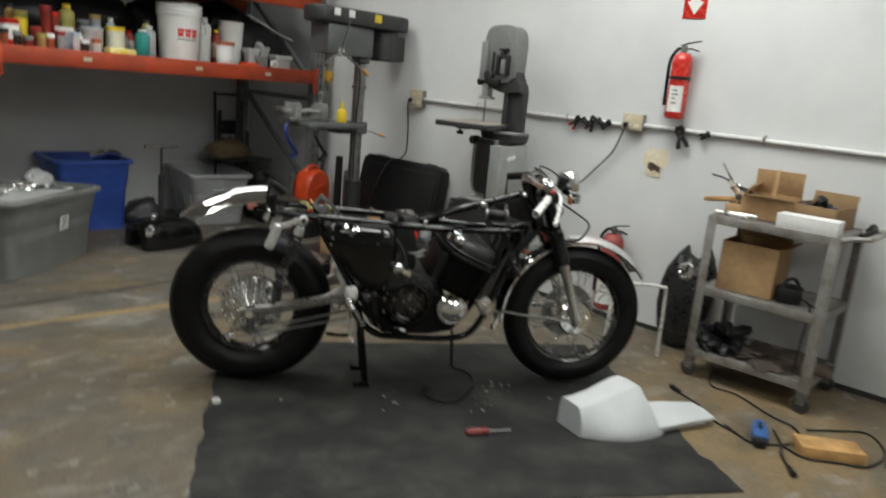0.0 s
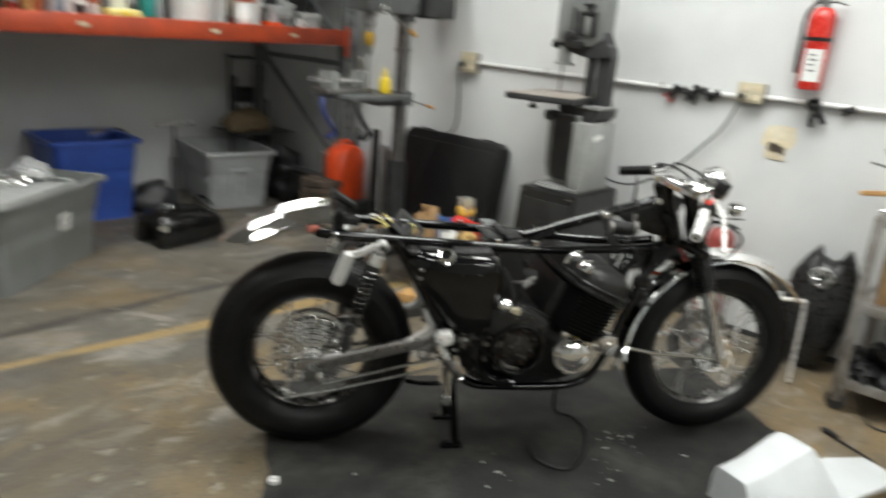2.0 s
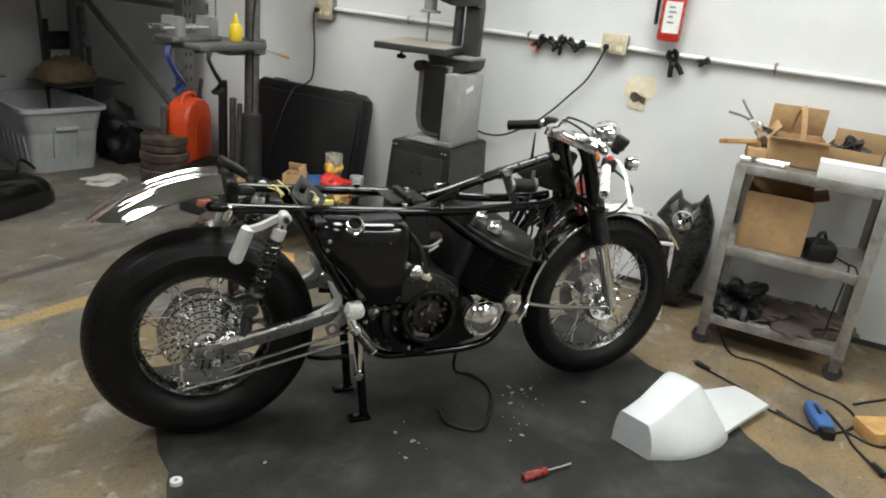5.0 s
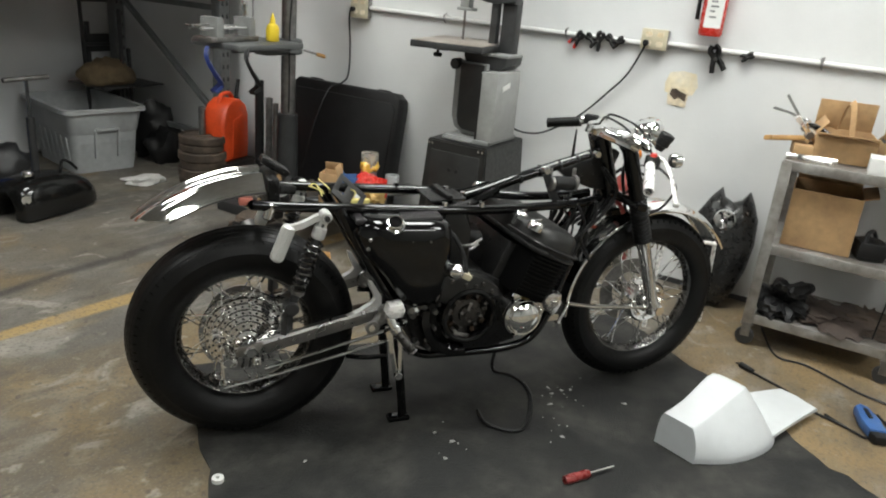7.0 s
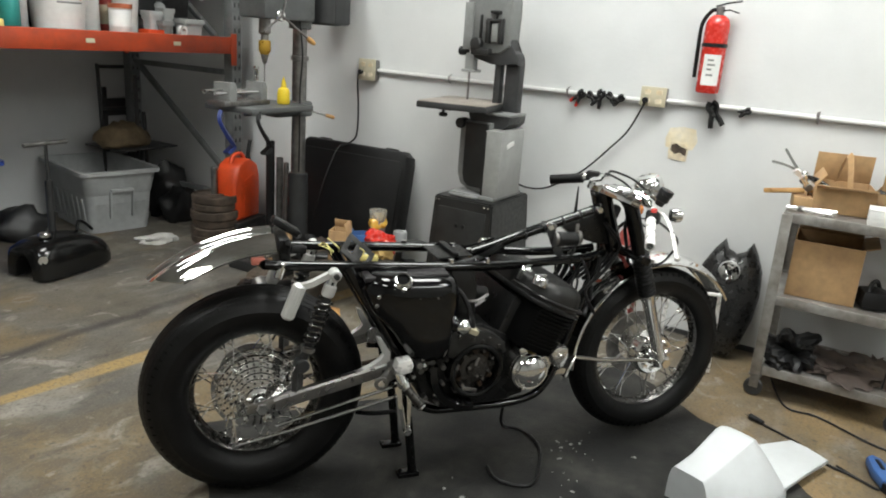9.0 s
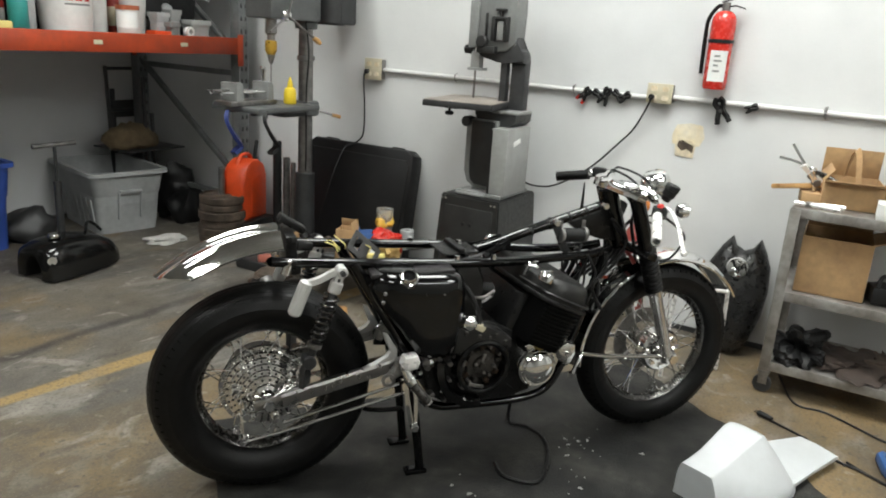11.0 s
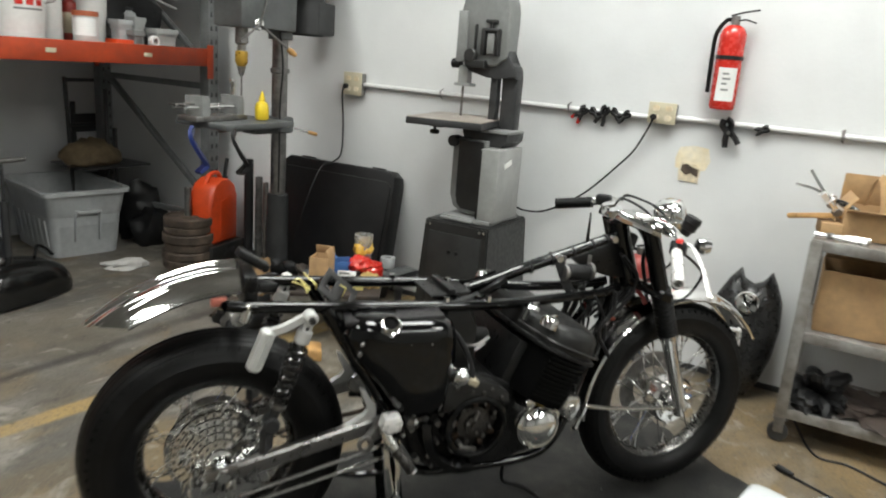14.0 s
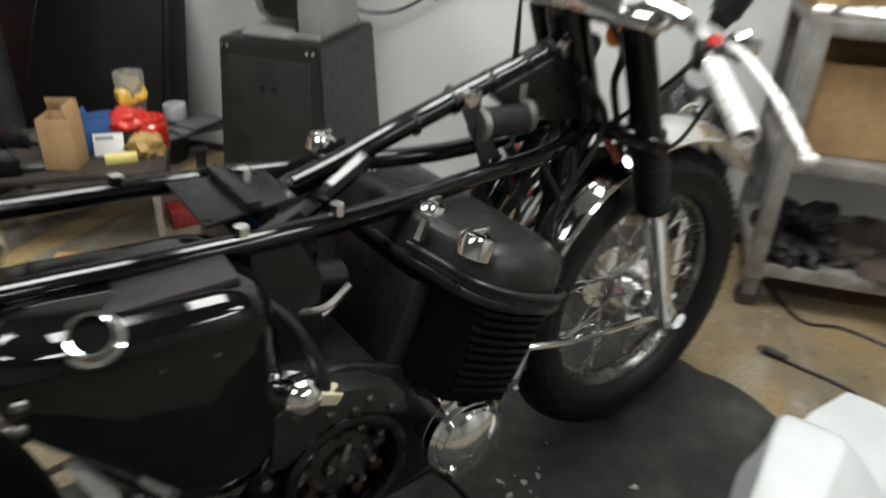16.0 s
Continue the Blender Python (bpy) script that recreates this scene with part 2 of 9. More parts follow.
M_BLACK = material("black_gloss_enamel", (0.003, 0.003, 0.0032), 0.07, var=0.2, scale=8, bump=0, rvar=0.05, spec=0.45)
M_SATIN = material("satin_black_engine_paint", (0.009, 0.009, 0.009), 0.36, var=0.25, scale=14, bump=0.06, bscale=200, spec=0.35)
M_PLASTIC = material("black_plastic", (0.011, 0.011, 0.0115), 0.45, var=0.2, scale=10, bump=0.08, bscale=220, spec=0.35)
M_RUBBER = material("tyre_rubber", (0.0042, 0.0042, 0.0043), 0.46, var=0.35, scale=14, bump=0.15, bscale=170, spec=0.26)
M_CHROME = material("chrome", (0.86, 0.86, 0.85), 0.07, metal=1.0, var=0.03, scale=9, bump=0, rvar=0.03)
M_ALU = material("polished_aluminium", (0.78, 0.77, 0.75), 0.24, metal=1.0, var=0.04, scale=9, bump=0, rvar=0.03)
M_STEEL = material("dull_steel", (0.32, 0.31, 0.30), 0.42, metal=0.9, var=0.2, scale=18, bump=0.08)
M_IRON = material("grey_machine_paint", (0.10, 0.105, 0.105), 0.45, var=0.15, scale=9)
M_IRON2 = material("mid_grey_machine_paint", (0.22, 0.225, 0.22), 0.45, var=0.12, scale=9)
M_DARK = material("dark_grey_machine_paint", (0.035, 0.036, 0.037), 0.45, var=0.2, scale=9)
M_TOTE = material("grey_polyethylene", (0.215, 0.222, 0.218), 0.5, var=0.08, scale=5, bump=0.06)
M_TOTE2 = material("pale_grey_polyethylene", (0.41, 0.425, 0.425), 0.5, var=0.1, scale=5, bump=0.06)
M_LID = material("light_grey_polyethylene", (0.36, 0.37, 0.36), 0.5, var=0.08, scale=5)
M_BLUE = material("blue_polyethylene", (0.042, 0.10, 0.43), 0.42, var=0.1, scale=5)
M_BLUE2 = material("bright_blue_plastic", (0.045, 0.12, 0.31), 0.4, var=0.1, scale=8)
M_RED = material("red_enamel", (0.58, 0.03, 0.02), 0.25, var=0.08, scale=8, coat=0.4)
M_GAS = material("orange_red_plastic", (0.72, 0.075, 0.015), 0.42, var=0.1, scale=8)
M_WHITE = material("white_plastic", (0.74, 0.74, 0.72), 0.45, var=0.05, scale=8)
M_GELCOAT = material("white_gelcoat", (0.58, 0.60, 0.61), 0.42, var=0.04, scale=5, bump=0.03)
M_CREAM = material("cream_plastic", (0.52, 0.47, 0.34), 0.5, var=0.06, scale=9)
M_YELLOW = material("yellow_plastic", (0.75, 0.55, 0.03), 0.4, var=0.08, scale=9)
M_TEAL = material("teal_plastic", (0.02, 0.22, 0.20), 0.4, var=0.08, scale=9)
M_WOOD = material("pine_wood", (0.60, 0.36, 0.14), 0.6, var=0.2, scale=9, bump=0.3, bscale=60, col2=(0.36, 0.19, 0.065))
M_RUST = material("brown_rusty_iron", (0.14, 0.105, 0.08), 0.7, metal=0.3, var=0.3, scale=14, bump=0.3, bscale=90)
M_RAG = material("white_cotton_rag", (0.6, 0.59, 0.56), 0.95, var=0.1, scale=12, bump=0.4, bscale=70)
M_TAN = material("tan_cloth", (0.20, 0.145, 0.08), 0.9, var=0.2, scale=12, bump=0.4, bscale=90)
M_CART = material("galvanised_grey_steel", (0.36, 0.35, 0.33), 0.45, metal=0.5, var=0.2, scale=9, col2=(0.22, 0.20, 0.18))
M_PAPER = material("white_paper", (0.72, 0.72, 0.70), 0.7, var=0.04, scale=14)
M_AMBER = material("amber_lens", (0.55, 0.17, 0.03), 0.2, var=0.08, scale=9)
M_DARKCHROME = material("dull_dark_chrome", (0.16, 0.155, 0.15), 0.25, metal=1.0, var=0.15, scale=14, bump=0, rvar=0.06)
M_DRUM = material("machined_aluminium", (0.86, 0.85, 0.83), 0.16, metal=1.0, var=0.06, scale=30, bump=0.1, bscale=120, rvar=0.06)
M_FADED = material("faded_yellow_stain", (0.72, 0.62, 0.42), 0.85, var=0.12, scale=7, col2=(0.73, 0.70, 0.62))
M_STAIN = material("yellowed_paper", (0.60, 0.49, 0.31), 0.85, var=0.2, scale=9, col2=(0.68, 0.62, 0.50))
M_GLASS = material("clear_plastic", (0.75, 0.75, 0.72), 0.15, trans=0.7, var=0.05)
M_RESERVOIR = material("brushed_aluminium", (0.66, 0.66, 0.64), 0.42, metal=0.4, var=0.06, scale=9, bump=0)
M_SPRING = material("dark_spring_steel", (0.14, 0.138, 0.135), 0.2, metal=1.0, var=0.15, bump=0)
M_WHITEMETAL = material("bright_bare_metal", (0.86, 0.85, 0.83), 0.32, metal=0.35, var=0.04, scale=9, bump=0)
M_GUNMETAL = material("oily_dark_metal", (0.09, 0.085, 0.08), 0.35, metal=0.8, var=0.3, scale=25)
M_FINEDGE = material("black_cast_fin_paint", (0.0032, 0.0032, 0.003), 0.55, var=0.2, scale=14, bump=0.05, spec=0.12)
# near-black for shade in gaps and openings: fin core, filler neck, tread cuts
M_DEEPSHADE = material("deep_shade_black", (0.0018, 0.0018, 0.0018), 0.6, var=0.2, scale=14, bump=0, spec=0.05)
M_HEAD = material("worn_dark_grey_cast_paint", (0.015, 0.0148, 0.014), 0.42, var=0.3, scale=16, bump=0.08, bscale=200, spec=0.45)
M_WALLPIPE = material("painted_conduit", (0.68, 0.68, 0.67), 0.4, var=0.06, scale=6)
M_FAIRING = material("matt_black_shell", (0.016, 0.016, 0.0158), 0.3, var=0.25, scale=9)
M_TAN2 = material("brown_leather", (0.075, 0.055, 0.045), 0.7, var=0.2, scale=12, bump=0.3, bscale=90)
M_TAN3 = material("tan_leather", (0.50, 0.33, 0.12), 0.8, var=0.15, scale=12)
M_AMBERLIQ = material("amber_liquid", (0.62, 0.38, 0.06), 0.25, var=0.08, scale=9)
M_YELLOWGREEN = material("faded_yellow_green", (0.42, 0.38, 0.10), 0.5, var=0.2, scale=20)
M_BLUEWHITE = material("faded_blue_label", (0.42, 0.50, 0.55), 0.5, var=0.15, scale=14, col2=(0.12, 0.17, 0.24))
M_PALEPINK = material("pale_translucent_plastic", (0.48, 0.44, 0.44), 0.5, var=0.15, scale=14)
M_PALEYELLOW = material("pale_yellow_plastic", (0.72, 0.62, 0.22), 0.5, var=0.06, scale=9)
M_RUSTLABEL = material("orange_drips", (0.45, 0.12, 0.05), 0.5, var=0.2, scale=18)
M_MATGREEN = material("dull_green_tarp", (0.06, 0.065, 0.045), 0.7, var=0.25, scale=10)
M_NAVY = material("navy_plastic_sheet", (0.015, 0.03, 0.15), 0.4, var=0.15, scale=8)
M_WOODGREY = material("weathered_wood", (0.36, 0.28, 0.20), 0.7, var=0.15, scale=6)
M_BAG = material("clear_bag_plastic", (0.6, 0.6, 0.6), 0.2, trans=0.5, var=0.1)
M_DECK = material("grey_deck_board", (0.12, 0.11, 0.10), 0.75, var=0.2, scale=4)
M_BENCH = material("dirty_dark_brown_board", (0.05, 0.036, 0.028), 0.7, var=0.3, scale=7, bump=0.2, bscale=60)
M_STAND = material("black_sheet_steel", (0.02, 0.0205, 0.02), 0.42, var=0.25, scale=9, bump=0.05)
M_GUARD = material("light_grey_guard_paint", (0.30, 0.305, 0.295), 0.4, var=0.08, scale=9)
M_IRON3 = material("grey_cover_paint", (0.17, 0.175, 0.17), 0.42, var=0.1, scale=9)
M_TABLETOP = material("worn_steel_table", (0.42, 0.38, 0.33), 0.4, metal=0.4, var=0.2, scale=9, col2=(0.30, 0.26, 0.22))
M_SWING = material("brushed_swingarm_alloy", (0.40, 0.39, 0.375), 0.3, metal=1.0, var=0.06, scale=9, bump=0.03, bscale=150, rvar=0.05)
M_DULLRED = material("faded_red_enamel", (0.36, 0.07, 0.06), 0.45, var=0.15, scale=8)
M_DARKRED = material("dark_red_plastic", (0.20, 0.022, 0.02), 0.3, var=0.1, scale=12)
M_DARKCOIL = material("varnished_coil_wire", (0.05, 0.03, 0.018), 0.35, metal=0.4, var=0.4, scale=60)
M_HOSE = material("dull_grey_brown_hose", (0.15, 0.135, 0.115), 0.4, var=0.3, scale=30)
M_ORANGEWIRE = material("orange_red_sleeve", (0.45, 0.06, 0.02), 0.4, var=0.1, scale=20)
M_SCRAP = material("dull_pale_plastic", (0.36, 0.355, 0.34), 0.35, var=0.3, scale=40)
M_TRAY = material("dull_purple_black_plastic", (0.016, 0.0135, 0.015), 0.45, var=0.2, scale=14)
M_BRICKRED = material("dull_red_paint", (0.30, 0.03, 0.02), 0.5, var=0.2, scale=12)


def glow(name, col, strength):
    mt = bpy.data.materials.new(name)
    mt.use_nodes = True
    bs = mt.node_tree.nodes["Principled BSDF"]
    bs.inputs["Base Color"].default_value = (0.8, 0.8, 0.8, 1)
    bs.inputs["Emission Color"].default_value = (*col, 1)
    bs.inputs["Emission Strength"].default_value = strength
    return mt


M_TUBE = glow("lit_acrylic_lens", (0.95, 0.973, 0.935), LAMP_GLOW)

# ---------- room ----------
def slab(name, c, s, mt, label):
    bm = B()
    box(bm, c, s)
    return tagged(part(name, bm, mt), label, "wall" if "wall" in name else name, kind="structure")


cx, cy = (ROOM_X0 + 0) / 2, (ROOM_Y0 + ROOM_Y1) / 2
lx, ly = -ROOM_X0, ROOM_Y1 - ROOM_Y0
slab("floor", (cx, cy, -0.06), (lx + 0.4, ly + 0.4, 0.12), M_FLOOR, "worn concrete floor with ochre paint remains and tyre marks")
slab("wall_east", (0.06, cy, ROOM_H / 2), (0.12, ly + 0.4, ROOM_H), M_WALL, "white painted smooth workshop wall with conduit")
slab("wall_north", (cx - 0.01, ROOM_Y1 + 0.06, ROOM_H / 2), (lx, 0.12, ROOM_H), M_WALL, "white painted workshop wall behind pallet rack")
# west and south walls are never in view, added to bounce light
slab("wall_west", (ROOM_X0 - 0.06, cy, ROOM_H / 2), (0.12, ly + 0.4, ROOM_H), M_BACKWALL, "unseen grey wall closing the room, toned for fill and reflections")
slab("wall_south", (cx, ROOM_Y0 - 0.06, ROOM_H / 2), (lx - 0.01, 0.12, ROOM_H), M_BACKWALL, "unseen grey wall closing the room, toned for fill and reflections")
# ceiling stays out of view, added to close the room and bounce light
slab("ceiling", (cx, cy, ROOM_H + 0.06), (lx + 0.4, ly + 0.4, 0.12), M_CEIL, "unseen grey ceiling, toned for reflections and bounce")
bm = B()
box(bm, (-0.006, cy, 0.012), (0.012, ly - 0.1, 0.024))
tagged(part("baseboard", bm, M_DARK), "narrow dark gap strip at foot of wall", "baseboard", kind="structure")


# unseen fixture, its width and place chosen for highlights and fill
def ceiling_light(x, y, along):
    t = thing("ceiling_light", pose(x, y, ROOM_H, 0, 0, along), "wide white fluorescent ceiling fixture out of view, placement assumed", "ceiling light", "ceiling lights")
    bm = B()
    box(bm, (0, 0, -0.025), (1.26, 0.62, 0.05), 0.008)
    part("housing", bm, M_WHITE, t)
    bm = B()
    sweep(bm, [Vector((-0.61, 0, -0.052)), Vector((0.61, 0, -0.052))], [(-0.275, 0.0), (0.275, 0.0), (0.27, -0.02), (0.24, -0.03), (-0.24, -0.03), (-0.27, -0.02)], flip=(0, 0, 1))
    part("lens", bm, M_TUBE, t, "glowing white acrylic lens")
    for e in (-0.63, 0.63):
        bm = B()
        box(bm, (e, 0, -0.066), (0.03, 0.60, 0.066), 0.006)
        part("end_cap", bm, M_WHITE, t)


for lxy in LAMPS:
    ceiling_light(*lxy)

# ---------- pallet rack ----------
RX0, RX1, RY0, RY1 = -2.41, -0.22, 0.87, 1.93


def rack_post(t, x, y):
    bm = B()
    w, th = 0.075, 0.012
    h = 2.62
    box(bm, (x, y, h / 2), (w, th, h), 0.002)
    for s in (-1, 1):
        box(bm, (x + s * (w / 2 - 0.003), y + 0.035, h / 2), (0.006, 0.07, h), 0.001)
    box(bm, (x, y + 0.03, 0.006), (0.13, 0.13, 0.012), 0.002)
    p = part("post", bm, M_POST, t, "grey perforated steel upright")
    bm = B()
    k = 0
    while 0.15 + k * 0.076 < h - 0.05:
        for s in (-1, 1):
            z = 0.15 + k * 0.076
            prism(bm, [(s * 0.018 - 0.007, -0.013), (s * 0.018 + 0.007, -0.013), (s * 0.018 + 0.004, 0.013), (s * 0.018 - 0.004, 0.013)], 0, 0.003, Matrix.Translation((x, y - th / 2 - 0.0005, z)) @ pose(0, 0, 0, 90, 0, 0))
        k += 1
    tagged(part("slot", bm, M_DARK, p, "dark keyhole slots"), kind="stuff")


def beam(t, y, z, front):
    bm = B()
    h, d = 0.1, 0.045
    box(bm, ((RX0 + RX1) / 2, y, z - h / 2), (RX1 - RX0, d, h), 0.004)
    box(bm, ((RX0 + RX1) / 2, y + front * 0.035, z - h / 2 - 0.012), (RX1 - RX0, 0.03, h - 0.03), 0.003)
    b = part("beam", bm, M_ORANGE, t, "orange painted steel beam")
    for x, s in ((RX0, 1), (RX1, -1)):
        bm = B()
        box(bm, (x + s * 0.014, y - front * 0.026, z - 0.075), (0.045, 0.006, 0.19), 0.002)
        part("bracket", bm, M_ORANGE, b)


rack = thing("pallet_rack", Matrix.Identity(4), "pallet rack with orange beams and grey perforated uprights", "storage rack")
for x in (RX0 - 0.035, RX1 + 0.035):
    for y, turn in ((RY0 + 0.0, 1), (RY1 - 0.06, 1)):
        rack_post(rack, x, y)
    bm = B()
    for z0, z1 in ((0.25, 1.05), (1.05, 1.85)):
        a, b = Vector((x, RY0 + 0.06, z0 + 0.1)), Vector((x, RY1 - 0.06, z1))
        d = b - a
        box(bm, (a + b) / 2, (0.035, 0.03, d.length), 0.003, basis(d))
        box(bm, (x, (RY0 + RY1) / 2, z0 - 0.02), (0.03, RY1 - RY0 - 0.16, 0.035), 0.003)
    part("brace", bm, M_POST, rack)
for z in (1.25, 1.785):
    beam(rack, RY0 - 0.005, z, 1)
    beam(rack, RY1 - 0.08, z, -1)
    for k in range(9):
        bm = B()
        x = RX0 + 0.13 + k * (RX1 - RX0 - 0.26) / 8
        box(bm, (x, (RY0 + RY1) / 2 - 0.03, z - 0.02), ((RX1 - RX0) / 8 - 0.012, RY1 - RY0 - 0.18, 0.018), 0.002)
        part("deck_board", bm, M_DECK, rack)
for x, z in ((-1.92, 1.2), (-0.66, 1.2), (-1.2, 1.2)):
    bm = B()
    box(bm, (x, RY0 - 0.0295, z), (0.05, 0.002, 0.022), 0.0005)
    part("sticker", bm, M_CREAM, rack)

# brown board beside the rack, with a small red and blue case on it
bm = B()
box(bm, (-3.12, 0.93, 0.93), (1.18, 0.03, 1.86), 0.003)
tagged(part("partition_board", bm, M_BROWN), "tall plain brown hardboard sheet standing beside rack", "board")
t = thing("wall_case", pose(-2.72, 0.905, 1.6), "small red case with blue front hanging on brown board", "case")
bm = B()
box(bm, (0, -0.03, 0), (0.19, 0.06, 0.24), 0.012)
part("shell", bm, M_RED, t)
bm = B()
box(bm, (0, -0.063, 0), (0.12, 0.006, 0.15), 0.003)
part("front_panel", bm, M_BLUE2, t)
bm = B()
box(bm, (0, -0.05, -0.115), (0.2, 0.03, 0.03), 0.005)
part("lower_edge", bm, M_PLASTIC, t)


# ---------- plastic bins ----------
def bin_shell(bm, lx, ly, h, taper, wall=0.006, rim=0.022, r=0.05):
    def ring(ax, ay, z):
        out = []
        for cxs, cys, a0 in ((1, 1, 0), (-1, 1, 90), (-1, -1, 180), (1, -1, 270)):
            for k in range(4):
                a = radians(a0 + k * 30)
                out.append(bm.verts.new((cxs * (ax - r) + r * math.cos(a), cys * (ay - r) + r * math.sin(a), z)))
        return out

    ax, ay = lx / 2, ly / 2
    rings = [ring(ax - taper - wall, ay - taper - wall, wall), ring(ax - wall, ay - wall, h), ring(ax + rim, ay + rim, h), ring(ax + rim, ay + rim, h - 0.025), ring(ax, ay, h - 0.025),
             ring(ax - taper * 0.45, ay - taper * 0.45, h * 0.62), ring(ax - taper * 0.45 - 0.006, ay - taper * 0.45 - 0.006, h * 0.6), ring(ax - taper, ay - taper, 0.0)]
    for a, b in zip(rings, rings[1:]):
        for k in range(16):
            bm.faces.new((a[k], a[(k + 1) % 16], b[(k + 1) % 16], b[k]))
    bm.faces.new(rings[0])
    bm.faces.new(rings[-1][::-1])


def storage_bin(name, m, lx, ly, h, taper, mt, label, panels=True, handle=None):
    t = thing(name, m, label, "storage bin")
    bm = B()
    bin_shell(bm, lx, ly, h, taper)
    part("tub", bm, mt, t)
    if panels:
        for s in (-1, 1):
            tilt = math.degrees(math.atan2(taper, h))
            bm = B()
            for k in range(7):
                x = -lx * 0.36 + k * lx * 0.12
                box(bm, (x, s * (ly / 2 - taper * 0.62 + 0.0), h * 0.33), (0.012, 0.008, h * 0.45), 0.002, pose(0, 0, 0, -s * tilt, 0, 0))
            part("rib", bm, mt, t)
            bm = B()
            box(bm, (s * (lx / 2 - taper * 0.3 + 0.008), 0, h * 0.68), (0.03, ly * 0.3, 0.02), 0.004)
            box(bm, (s * (lx / 2 - taper * 0.5 + 0.004), ly * 0.15, h * 0.45), (0.02, 0.012, h * 0.45), 0.003, pose(0, 0, 0, 0, s * tilt, 0))
            box(bm, (s * (lx / 2 - taper * 0.5 + 0.004), -ly * 0.15, h * 0.45), (0.02, 0.012, h * 0.45), 0.003, pose(0, 0, 0, 0, s * tilt, 0))
            part("handle", bm, mt, t)
    return t


tote = storage_bin("storage_tote", pose(-2.30, 0.865, 0, 0, 0, 37), 0.83, 0.46, 0.425, 0.045, M_TOTE, "grey plastic storage tote with loose lid and chrome parts on top", panels=False)
bm = B()
bmesh.ops.create_cube(bm, size=0.001)
bin_shell(bm, 0.60, 0.47, 0.03, -0.012, wall=0.012, rim=0.012)
part("lid", bm, M_LID, tote, "pale grey lid laid askew", pose(-0.17, -0.02, 0.432, 0, 1.5, 4))
bm = B()
box(bm, (0.06, -0.218, 0.255), (0.085, 0.003, 0.085), 0.001, pose(0, 0, 0, 6, 0, 0))
lbl = part("sticker", bm, M_PAPER, tote, "white paper sticker")
bm = B()
for k, z in enumerate((0.28, 0.262, 0.24)):
    box(bm, (0.06 - 0.006 * k, -0.2215 + (z - 0.255) * -0.1, z), (0.05 - 0.012 * k, 0.002, 0.008), 0.0005, pose(0, 0, 0, 6, 0, 0))
part("print", bm, M_TOTE, lbl)

blue = storage_bin("recycling_bin", pose(-1.60, 1.725, 0, 0, 0, -4), 0.5, 0.48, 0.505, 0.03, M_BLUE, "blue plastic recycling bin holding a shiny metal part", panels=False)
for sx in (-1, 1):
    bm = B()
    box(bm, (sx * 0.262, 0, 0.47), (0.024, 0.20, 0.022), 0.005)
    part("handle", bm, M_BLUE, blue)
grey = storage_bin("storage_bin", pose(-0.655, 1.645, 0, 0, 0, 78.5), 0.66, 0.47, 0.40, 0.045, M_TOTE2, "open empty pale grey plastic storage bin with ribs")


